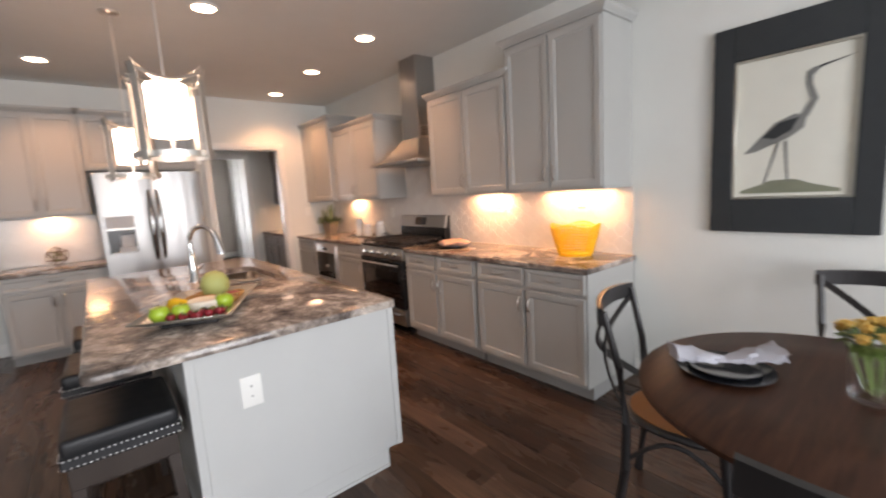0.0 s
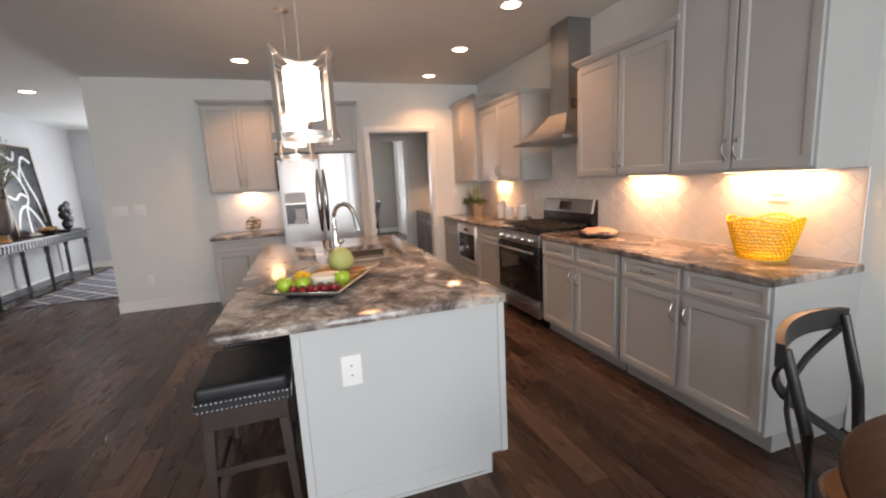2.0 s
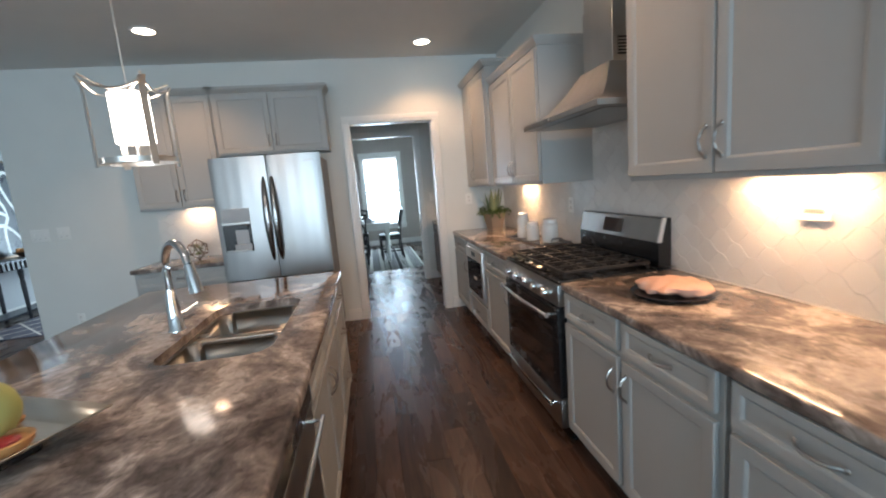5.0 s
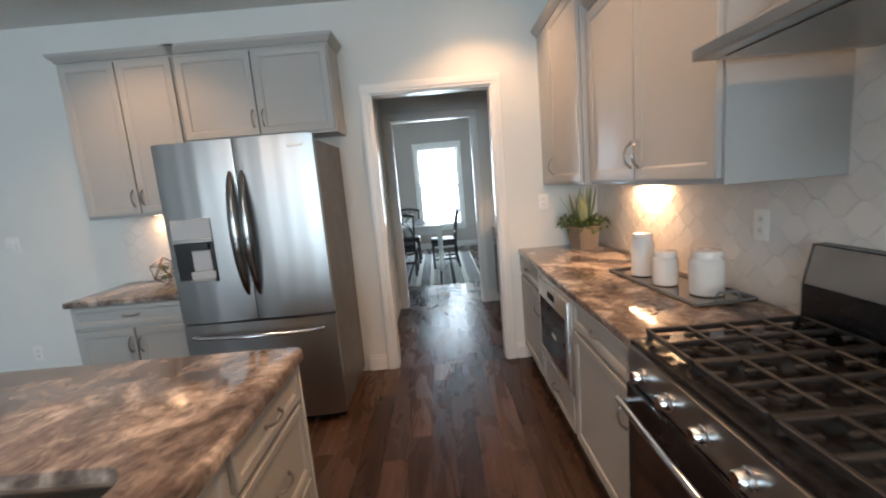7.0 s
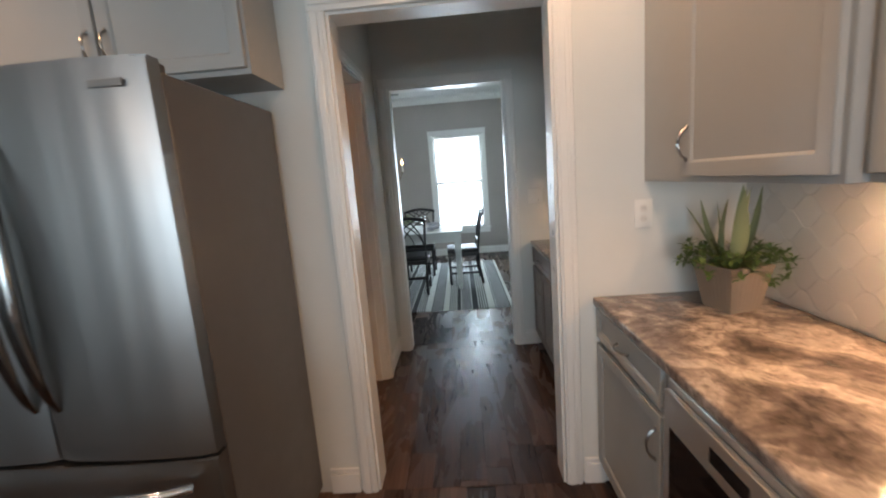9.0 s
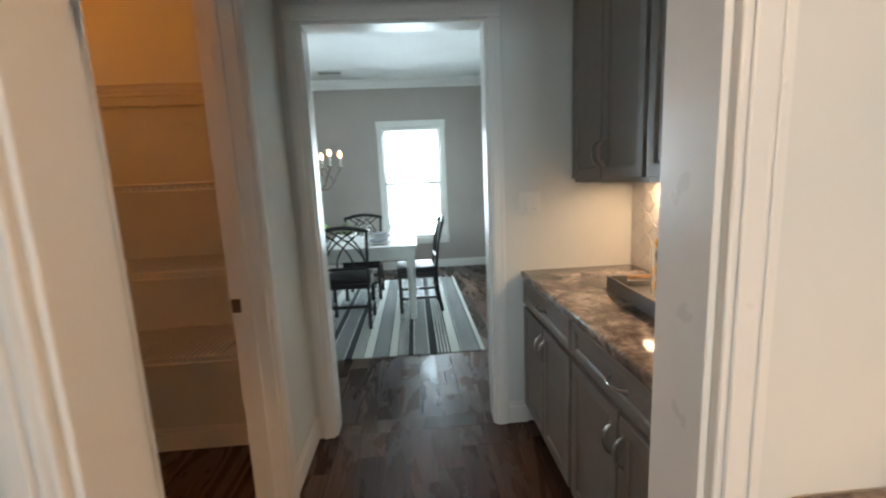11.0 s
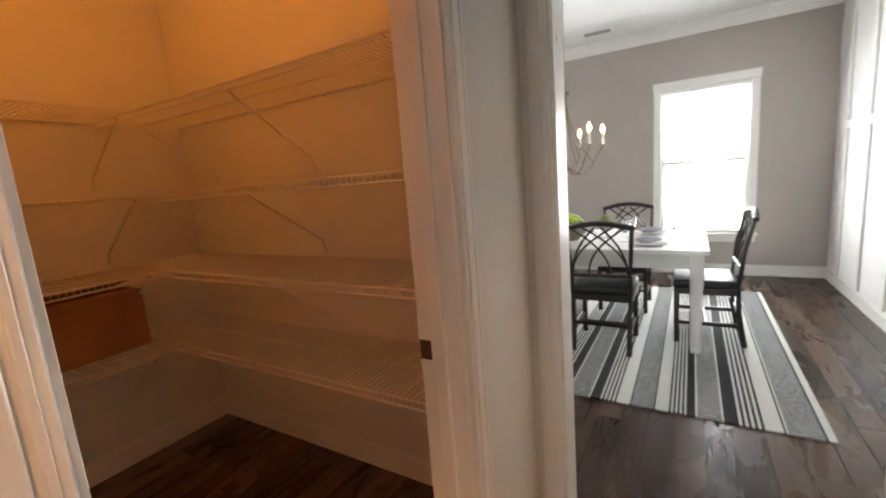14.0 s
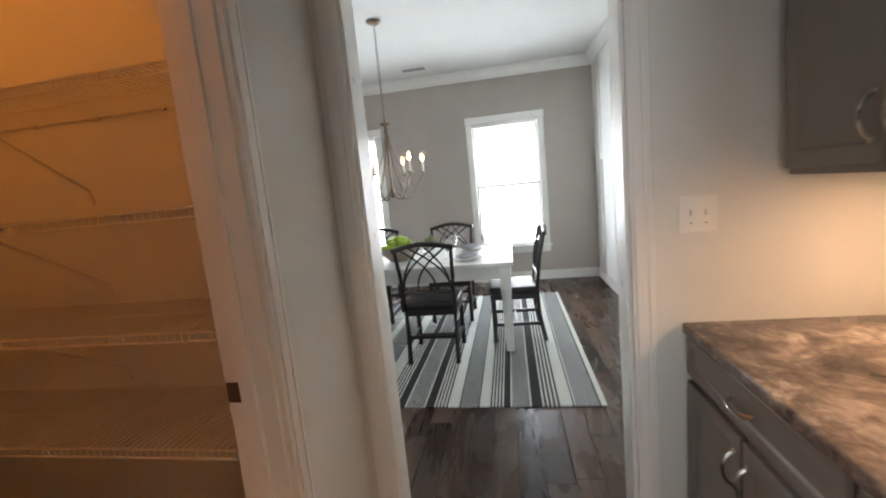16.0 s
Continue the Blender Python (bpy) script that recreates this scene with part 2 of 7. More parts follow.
def granite():
    m = mat("polished_granite", 0.10, 0, (0.2, 0.15, 0.1), 0.0)
    bsdf(m).inputs["Specular IOR Level"].default_value = 0.36
    v = coords(m)
    jog = node(m, "ShaderNodeTexNoise", Scale=3.0, Detail=4.0)
    link(m, v, jog.inputs["Vector"])
    bent = node(m, "ShaderNodeVectorMath")
    bent.operation = "MULTIPLY_ADD"
    link(m, jog.outputs["Color"], bent.inputs[0])
    bent.inputs[1].default_value = (0.30, 0.30, 0.30)
    link(m, v, bent.inputs[2])
    drift = node(m, "ShaderNodeMapping", Scale=(1.0, 0.80, 1.0), Rotation=(0, 0, 0.5))
    link(m, bent.outputs[0], drift.inputs[0])
    # soft drifts of taupe and cream, broken up by small dark and pale clusters
    big = ramp(m, noise_tex(m, drift.outputs[0], 5.2, 10, 0.66, 0.3), [(0.33, (0.055, 0.043, 0.038)), (0.43, (0.135, 0.106, 0.093)), (0.50, (0.225, 0.180, 0.157)), (0.545, (0.315, 0.258, 0.225)), (0.60, (0.50, 0.425, 0.370)), (0.74, (0.42, 0.35, 0.305))])
    fine = ramp(m, noise_tex(m, v, 26.0, 7, 0.74, 0.6), [(0.36, (0.10, 0.095, 0.09)), (0.46, (0.42, 0.42, 0.42)), (0.56, (0.56, 0.56, 0.56)), (0.66, (0.90, 0.88, 0.86))])
    link(m, mix(m, 0.58, big, fine, "OVERLAY"), bsdf(m).inputs["Base Color"])
    bump(m, noise_tex(m, v, 60.0, 3), 0.015, 0.001)
    return m


M_GRANITE = granite()


def planks():
    m = mat("dark_oak_planks", 0.34)
    oi = node(m, "ShaderNodeObjectInfo")
    geo = node(m, "ShaderNodeNewGeometry")
    tc = node(m, "ShaderNodeTexCoord")
    add = node(m, "ShaderNodeMath")
    link(m, oi.outputs["Random"], add.inputs[0])
    link(m, geo.outputs["Random Per Island"], add.inputs[1])
    sc = node(m, "ShaderNodeVectorMath")
    sc.operation = "SCALE"
    comb = node(m, "ShaderNodeCombineXYZ")
    for i in range(3):
        link(m, add.outputs[0], comb.inputs[i])
    link(m, comb.outputs[0], sc.inputs[0])
    sc.inputs["Scale"].default_value = 37.0
    ad = node(m, "ShaderNodeVectorMath")
    link(m, geo.outputs["Position"], ad.inputs[0])
    link(m, sc.outputs[0], ad.inputs[1])
    mp = node(m, "ShaderNodeMapping", Scale=(14, 1.1, 1))
    link(m, ad.outputs[0], mp.inputs[0])
    grain = noise_tex(m, mp.outputs[0], 2.2, 8, 0.62, 0.8)
    mp2 = node(m, "ShaderNodeMapping", Scale=(3.2, 0.8, 1))
    link(m, ad.outputs[0], mp2.inputs[0])
    cloud = noise_tex(m, mp2.outputs[0], 1.5, 4, 0.6, 1.0)
    frac = node(m, "ShaderNodeMath")
    frac.operation = "FRACT"
    link(m, add.outputs[0], frac.inputs[0])
    tone = ramp(m, frac.outputs[0], [(0.0, (0.040, 0.022, 0.016)), (0.35, (0.060, 0.033, 0.023)), (0.7, (0.084, 0.046, 0.031)), (1.0, (0.115, 0.066, 0.046))])
    c1 = mix(m, 0.8, tone, ramp(m, grain, [(0.25, (0.12, 0.12, 0.12)), (0.5, (0.5, 0.5, 0.5)), (0.8, (0.88, 0.86, 0.84))]), "OVERLAY")
    c2 = mix(m, 0.6, c1, ramp(m, cloud, [(0.3, (0.2, 0.2, 0.2)), (0.55, (0.5, 0.5, 0.5)), (0.8, (0.85, 0.84, 0.82))]), "OVERLAY")
    link(m, c2, bsdf(m).inputs["Base Color"])
    bsdf(m).inputs["Specular IOR Level"].default_value = 0.28
    link(m, ramp(m, cloud, [(0.3, (0.25,) * 3), (0.7, (0.30,) * 3)]), bsdf(m).inputs["Roughness"])
    bump(m, grain, 0.05, 0.001)
    return m


M_PLANK = planks()
M_SUB = painted("floor_joint", (0.012, 0.009, 0.008), 0.8)


def table_wood():
    m = mat("dark_walnut", 0.42, 0, (0.06, 0.03, 0.02), 0.0)
    bsdf(m).inputs["Specular IOR Level"].default_value = 0.22
    v = coords(m, (1.2, 14, 1))
    link(m, ramp(m, noise_tex(m, v, 3.0, 7, 0.6, 0.5), [(0.3, (0.028, 0.010, 0.006)), (0.55, (0.055, 0.020, 0.011)), (0.8, (0.085, 0.034, 0.019))]), bsdf(m).inputs["Base Color"])
    bump(m, noise_tex(m, v, 6.0, 4), 0.08, 0.001)
    return m


M_TABLE = table_wood()


def tile_mat():
    m = mat("glazed_white_tile", 0.2, 0, (0.72, 0.70, 0.67), 0.2)
    oi = node(m, "ShaderNodeObjectInfo")
    link(m, ramp(m, oi.outputs["Random"], [(0.0, (0.70, 0.685, 0.66)), (1.0, (0.755, 0.745, 0.72))]), bsdf(m).inputs["Base Color"])
    bump(m, noise_tex(m, coords(m), 14.0, 3), 0.10, 0.003)
    return m


M_TILE = tile_mat()
M_GROUT = painted("grout", (0.71, 0.695, 0.67), 0.8, 0.05)


def weave(name, a, b, scale):
    """Woven cloth of two yarns."""
    m = mat(name, 0.95)
    v = coords(m)
    ck = node(m, "ShaderNodeTexChecker", Scale=scale)
    ck.inputs[1].default_value, ck.inputs[2].default_value = (*a, 1), (*b, 1)
    link(m, v, ck.inputs[0])
    link(m, mix(m, 0.25, ck.outputs[0], ramp(m, noise_tex(m, v, 12.0), [(0.3, a), (0.7, b)])), bsdf(m).inputs["Base Color"])
    bump(m, noise_tex(m, v, 220.0, 2), 0.6, 0.003)
    return m


M_RUG_W = weave("rug_white_yarn", (0.66, 0.66, 0.62), (0.56, 0.56, 0.52), 90)
M_RUG_K = weave("rug_black_yarn", (0.014, 0.015, 0.018), (0.03, 0.03, 0.034), 90)


def ribbed(name, a, b, period):
    """Woven cross ribs that waver along the band."""
    m = mat(name, 0.95)
    v = coords(m)
    wv = node(m, "ShaderNodeTexWave", Scale=0.314 / period, Distortion=3.0, Detail=2.0, Detail_Scale=6.0)
    wv.bands_direction = "Y"
    link(m, v, wv.inputs["Vector"])
    fleck = ramp(m, noise_tex(m, coords(m, (1, 3, 1)), 95.0, 2), [(0.42, (0, 0, 0)), (0.58, (1, 1, 1))])
    both = mix(m, 0.4, wv.outputs[0], fleck)
    link(m, ramp(m, both, [(0.30, a), (0.68, b)]), bsdf(m).inputs["Base Color"])
    bump(m, both, 0.5, 0.003)
    return m


M_RUG_G = ribbed("rug_grey_pattern", (0.035, 0.037, 0.042), (0.40, 0.40, 0.39), 0.022)
M_RUGBLUE = weave("blue_grey_rug_yarn", (0.07, 0.08, 0.115), (0.13, 0.145, 0.19), 60)

# ---- mesh helpers ----


def box(bm, x0, x1, y0, y1, z0, z1, bevel=0.0, seg=1):
    ret = bmesh.ops.create_cube(bm, size=1.0, matrix=Matrix.Translation(((x0 + x1) / 2, (y0 + y1) / 2, (z0 + z1) / 2)) @ Matrix.Diagonal((abs(x1 - x0), abs(y1 - y0), abs(z1 - z0), 1)))
    if bevel:
        edges = list({e for v in ret["verts"] for e in v.link_edges})
        bmesh.ops.bevel(bm, geom=edges, offset=bevel, segments=seg, affect="EDGES", profile=0.6)
    return bm


def bbox(*a, bevel=0.0, seg=1):
    return box(bmesh.new(), *a, bevel=bevel, seg=seg)


def lathe(bm, profile, steps=24, centre=(0, 0, 0), cap=True):
    """A body of revolution about z from (radius, height) pairs."""
    rings = []
    for r, z in profile:
        rings.append([bm.verts.new((centre[0] + r * math.cos(2 * math.pi * i / steps), centre[1] + r * math.sin(2 * math.pi * i / steps), centre[2] + z)) for i in range(steps)])
    for a, b in zip(rings, rings[1:]):
        for i in range(steps):
            j = (i + 1) % steps
            bm.faces.new((a[i], a[j], b[j], b[i]))
    if cap:
        bm.faces.new(list(reversed(rings[0])))
        bm.faces.new(rings[-1])
    return bm


def tube(bm, pts, r, steps=8, r_end=None):
    """A round bar along a line of points."""
    pts = [Vector(p) for p in pts]
    rings = []
    n = len(pts)
    for k, p in enumerate(pts):
        d = (pts[min(k + 1, n - 1)] - pts[max(k - 1, 0)]).normalized()
        side = d.cross(Vector((0, 0, 1)))
        if side.length < 0.1:
            side = d.cross(Vector((1, 0, 0)))
        side.normalize()
        up = side.cross(d)
        rr = r if r_end is None else r + (r_end - r) * k / (n - 1)
        rings.append([bm.verts.new(p + rr * (math.cos(2 * math.pi * i / steps) * side + math.sin(2 * math.pi * i / steps) * up)) for i in range(steps)])
    for a, b in zip(rings, rings[1:]):
        for i in range(steps):
            j = (i + 1) % steps
            bm.faces.new((a[i], a[j], b[j], b[i]))
    bm.faces.new(list(reversed(rings[0])))
    bm.faces.new(rings[-1])
    return bm


def strip(bm, pts, w, t):
    """A flat bar along a line of points in the local xz plane: w across y, t thick."""
    pts = [Vector(p) for p in pts]
    rings = []
    n = len(pts)
    for k, p in enumerate(pts):
        d = (pts[min(k + 1, n - 1)] - pts[max(k - 1, 0)]).normalized()
        y = Vector((0, 1, 0))
        nn = d.cross(y).normalized()
        rings.append([bm.verts.new(p + nn * t / 2 * a + y * w / 2 * b) for a, b in ((-1, -1), (1, -1), (1, 1), (-1, 1))])
    for a, b in zip(rings, rings[1:]):
        for i in range(4):
            j = (i + 1) % 4
            bm.faces.new((a[i], a[j], b[j], b[i]))
    bm.faces.new(list(reversed(rings[0])))
    bm.faces.new(rings[-1])
    return bm


def blob(bm, c, r, squash=(1, 1, 1), rough=0.0, u=14, v=9):
    ret = bmesh.ops.create_uvsphere(bm, u_segments=u, v_segments=v, radius=1.0)
    for vert in ret["verts"]:
        k = 1 + rough * noise.noise(vert.co * 2.3 + Vector(c) * 7)
        vert.co = Vector(c) + Vector((vert.co.x * squash[0], vert.co.y * squash[1], vert.co.z * squash[2])) * r * k
    return bm


def prism(bm, outline, z0, z1):
    """An outline in xy pulled up from z0 to z1."""
    a = [bm.verts.new((x, y, z0)) for x, y in outline]
    b = [bm.verts.new((x, y, z1)) for x, y in outline]
    bm.faces.new(list(reversed(a)))
    bm.faces.new(b)
    for i in range(len(a)):
        j = (i + 1) % len(a)
        bm.faces.new((a[i], a[j], b[j], b[i]))
    return bm


def mesh_of(name, bm, material, smooth=None):
    bmesh.ops.recalc_face_normals(bm, faces=bm.faces)
    me = bpy.data.meshes.new(name)
    bm.to_mesh(me)
    bm.free()
    for m in (material if isinstance(material, (list, tuple)) else [material]):
        me.materials.append(m)
    if smooth is not None:
        me.polygons.foreach_set("use_smooth", [True] * len(me.polygons))
        me.set_sharp_from_angle(angle=radians(smooth))
    return me


def part(name, bm, material, parent, label="", smooth=40):
    ob = new(name, mesh_of(name, bm, material, smooth))
    ob.parent = parent
    return tagged(ob, label)


def thing(name, m, label, category, group=""):
    ob = new(name)
    ob.empty_display_size = 0.1
    ob.matrix_basis = m
    return tagged(ob, label, category, group)


def single(name, bm, material, m, label, category, group="", smooth=40):
    ob = new(name, mesh_of(name, bm, material, smooth))
    ob.matrix_basis = m
    return tagged(ob, label, category, group)


def structure(name, bm, material, label, category="", smooth=40):
    return tagged(new(name, mesh_of(name, bm, material, smooth)), label, category or name.split("_")[0], "", "structure")


# ---- floor, ceilings, walls ----
structure("floor", bbox(-6.2, XR + 0.12, -3.8, 13.0, -0.12, -0.004), M_SUB, "dark oak plank floor running through all rooms", "floor")
bm = bbox(-6.2, XR + 0.12, -3.8, Y2, ZC, ZC + 0.12)
box(bm, -6.2, -1.42, Y2, 13.0, ZC, ZC + 0.12)
box(bm, -1.42, XR + 0.12, Y2, 13.0, ZD, ZD + 0.12)
structure("ceiling", bm, M_CEIL, "flat matt white painted ceiling", "ceiling")


def wall_x(name, y0, y1, spans, material, label):
    """A wall along x: boxes (x0, x1, z0, z1) butted round its openings."""
    bm = bmesh.new()
    for x0, x1, z0, z1 in spans:
        box(bm, x0, x1, y0, y1, z0, z1)
    return structure(name, bm, material, label, "wall")


def wall_y(name, x0, x1, spans, material, label):
    bm = bmesh.new()
    for y0, y1, z0, z1 in spans:
        box(bm, x0, x1, y0, y1, z0, z1)
    return structure(name, bm, material, label, "wall")


KW = "pale grey-green painted plaster wall"
wall_x("wall_kitchen_back", YK, YK2, [(XL, DX0, 0, ZC), (DX1, XR, 0, ZC), (DX0, DX1, DZ, ZC)], M_WALL, KW + " with a cased opening")
wall_y("wall_right", XR, XR + 0.12, [(-3.8, Y22, 0, ZC)], M_WALL, KW)
wall_x("wall_dining_near", Y2, Y22, [(-1.3, EX0, 0, ZD), (EX1, XR, 0, ZD), (EX0, EX1, EZ, ZD)], M_WALL, KW + " with a cased opening")
PD0, PD1, PDZ = 6.508, 7.325, 2.185
wall_y("wall_pantry_door", XP, XP2, [(YK2, PD0, 0, ZC), (PD1, Y2, 0, ZC), (PD0, PD1, PDZ, ZC)], M_WALL, KW + " with the pantry doorway")
wall_y("wall_pantry_left", -1.07, -0.95, [(YK2, Y2, 0, ZC)], M_WALL, KW)
wall_y("wall_dining_left", -1.42, -1.3, [(Y2, 12.64, 0, ZD)], M_DWALL, "grey painted dining room wall")
W1, W2 = (1.390, 2.300), (-0.955, -0.045)
WZ0, WZ1 = 0.525, 2.295
wall_x("wall_dining_windows", YD, YD + 0.14, [(-1.3, W2[0], 0, ZD), (W2[1], W1[0], 0, ZD), (W1[1], XR, 0, ZD), (W2[0], W2[1], 0, WZ0), (W2[0], W2[1], WZ1, ZD), (W1[0], W1[1], 0, WZ0), (W1[0], W1[1], WZ1, ZD)], M_DWALL, "grey painted dining room wall with two windows")
wall_y("wall_dining_right", XR, XR + 0.12, [(Y22, 12.64, 0, ZD)], M_TRIM, "white board and batten dining room wall")
wall_y("wall_hall_left", -4.12, -4.0, [(5.2, 10.8, 0, ZC)], M_HALLWALL, "pale grey painted hall wall")
wall_x("wall_hall_end", 10.7, 10.82, [(-4.0, -2.5, 0, ZC), (-1.3, -1.42, 0, ZC), (-2.5, -1.3, 2.3, ZC), (-2.5, -1.3, 0, 0.35)], M_HALLWALL, "grey painted hall end wall")
wall_x("wall_hall_return", 5.08, 5.2, [(-6.2, -4.0, 0, ZC)], M_HALLWALL, "pale grey painted wall")
wall_y("wall_kitchen_end", XL, XL + 0.13, [(YK2, 7.0, 0, ZC)], M_WALL, KW)
wall_y("wall_living_left", -6.32, -6.2, [(-3.8, 5.2, 0, ZC)], M_WALL, KW)
wall_x("wall_rear", -3.8, -3.68, [(-6.2, -4.5, 0, ZC), (-2.7, -2.1, 0, ZC), (-0.3, 0.3, 0, ZC), (2.1, XR, 0, ZC)] + [s for a in (-4.5, -2.1, 0.3) for s in ((a, a + 1.8, 0, 0.45), (a, a + 1.8, 2.55, ZC))], M_WALL, KW + " with three tall windows")


def moulding(name, bm_spans, label):
    """Baseboard: a tall plain board with a rounded cap."""
    bm = bmesh.new()
    for x0, x1, y0, y1 in bm_spans:
        box(bm, x0, x1, y0, y1, 0.001, 0.105, 0.003)
        sx, sy = (x1 - x0) > (y1 - y0), 0.004
        if sx:
            box(bm, x0, x1, y0 + sy, y1 - sy, 0.1052, 0.135, 0.004)
        else:
            box(bm, x0 + sy, x1 - sy, y0, y1, 0.1052, 0.135, 0.004)
    return structure(name, bm, M_TRIM, label, "baseboard")


BW = 0.016
moulding("baseboard", [(XL - 0.016, -0.68, YK - BW, YK), (1.12, DX0 - 0.085, YK - BW, YK), (DX1 + 0.085, 2.44, YK - BW, YK), (XL - BW, XL, YK, 7.0),
                       (XR - BW, XR, -3.6, 1.32), (XP2, XP2 + BW, PD1 + 0.085, Y2), (XP2, XP2 + BW, YK2, PD0 - 0.085), (XP2, EX0 - 0.078, Y2 - BW, Y2), (EX1 + 0.078, 2.44, Y2 - BW, Y2),
                       (-0.95, XP, Y2 - BW, Y2), (-0.95, -0.95 + BW, YK2, Y2 - BW), (-1.3, XR, YD - BW, YD), (XR - BW, XR, Y22, YD - BW), (-1.3, EX0 - 0.09, Y22, Y22 + BW), (EX1 + 0.09, XR - BW, Y22, Y22 + BW),
                       (-4.0, -4.0 + BW, 5.2, 10.7), (-4.0 + BW, -2.5, 10.7 - BW, 10.7)], "white painted baseboard with a moulded cap")


def crown():
    bm = bmesh.new()
    prof = [(0.0, 0.0), (0.018, 0.0), (0.024, 0.02), (0.06, 0.07), (0.085, 0.085), (0.09, 0.11), (0.09, 0.128), (0.0, 0.128)]
    z0 = ZD - 0.129

    def run(a, b, inward):
        va = [bm.verts.new((a[0] + inward[0] * p, a[1] + inward[1] * p, z0 + h)) for p, h in prof]
        vb = [bm.verts.new((b[0] + inward[0] * p, b[1] + inward[1] * p, z0 + h)) for p, h in prof]
        for i in range(len(prof)):
            j = (i + 1) % len(prof)
            bm.faces.new((va[i], va[j], vb[j], vb[i]))
        bm.faces.new(va)
        bm.faces.new(list(reversed(vb)))
    run((-1.3, YD), (XR, YD), (0, -1))
    run((XR, YD), (XR, Y22), (-1, 0))
    run((-1.3, Y22), (-1.3, YD), (1, 0))
    structure("trim_crown", bm, M_TRIM, "white crown moulding round the dining room ceiling", "trim")


crown()

# casings and jamb liners of the openings


def casing_bm(a0, a1, top, w=0.075, t=0.018):
    """Moulded casing round an opening from a0 to a1, in the xz plane, facing -y, against y = 0."""
    bm = bmesh.new()
    for s, e in ((a0 - w, a0), (a1, a1 + w)):
        box(bm, s, e, -t, 0, 0.001, top, 0.003)
        box(bm, s + 0.012, e - 0.030, -t - 0.006, -t - 0.0005, 0.001, top, 0.003)
        box(bm, e - 0.022, e - 0.012, -t - 0.004, -t - 0.0005, 0.001, top, 0.002)
    box(bm, a0 - w, a1 + w, -t, 0, top, top + w, 0.003)
    box(bm, a0 - w + 0.01, a1 + w - 0.01, -t - 0.006, -t - 0.0005, top + 0.022, top + w - 0.012, 0.003)
    return bm


def jamb_bm(a0, a1, top, depth, t=0.012):
    bm = bmesh.new()
    box(bm, a0, a0 + t, 0, depth, 0.001, top - t, 0.001)
    box(bm, a1 - t, a1, 0, depth, 0.001, top - t, 0.001)
    box(bm, a0, a1, 0, depth, top - t, top, 0.001)
    return bm


n_door = 0
for ya, yb, xa, xb, zz in ((YK, YK2, DX0, DX1, DZ), (Y2, Y22, EX0, EX1, EZ)):
    n_door += 1
    d = thing(f"doorway_{n_door}", Matrix(), "white painted cased opening without a door", "doorway")
    tagged(d, kind="structure")
    part("jamb", jamb_bm(xa, xb, zz, yb - ya), M_TRIM, d).location = (0, ya, 0)
    part("casing", casing_bm(xa, xb, zz), M_TRIM, d).location = (0, ya, 0)
    c = part("casing", casing_bm(-xb, -xa, zz), M_TRIM, d)
    c.matrix_basis = pose(0, yb, 0, 0, 0, 180)
d = thing("doorway_3", Matrix(), "white painted pantry doorway with a latch strike and no door leaf", "doorway")
tagged(d, kind="structure")
c = part("casing", casing_bm(PD0, PD1, PDZ), M_TRIM, d)
c.matrix_basis = pose(XP2, 0, 0, 0, 0, 90)
c = part("jamb", jamb_bm(PD0, PD1, PDZ, XP2 - XP), M_TRIM, d)
c.matrix_basis = pose(XP2, 0, 0, 0, 0, 90)
bm = bbox(XP + 0.052, XP + 0.090, PD1 - 0.024, PD1 - 0.0122, 0.001, PDZ - 0.013, bevel=0.001)
box(bm, XP + 0.052, XP + 0.090, PD0 + 0.0122, PD0 + 0.024, 0.001, PDZ - 0.013, 0.001)
part("door_stop", bm, M_TRIM, d)
part("strike_plate", bbox(XP + 0.003, XP + 0.040, PD1 - 0.0145, PD1 - 0.0122, 0.932, 0.990, bevel=0.0008), M_BRONZE, d, "aged bronze strike plate")
part("hinge_leaf", bbox(XP + 0.004, XP + 0.040, PD0 + 0.0122, PD0 + 0.0146, 1.085, 1.18, bevel=0.001), M_BRONZE, d, "aged bronze hinge leaf")

# ---- windows ----


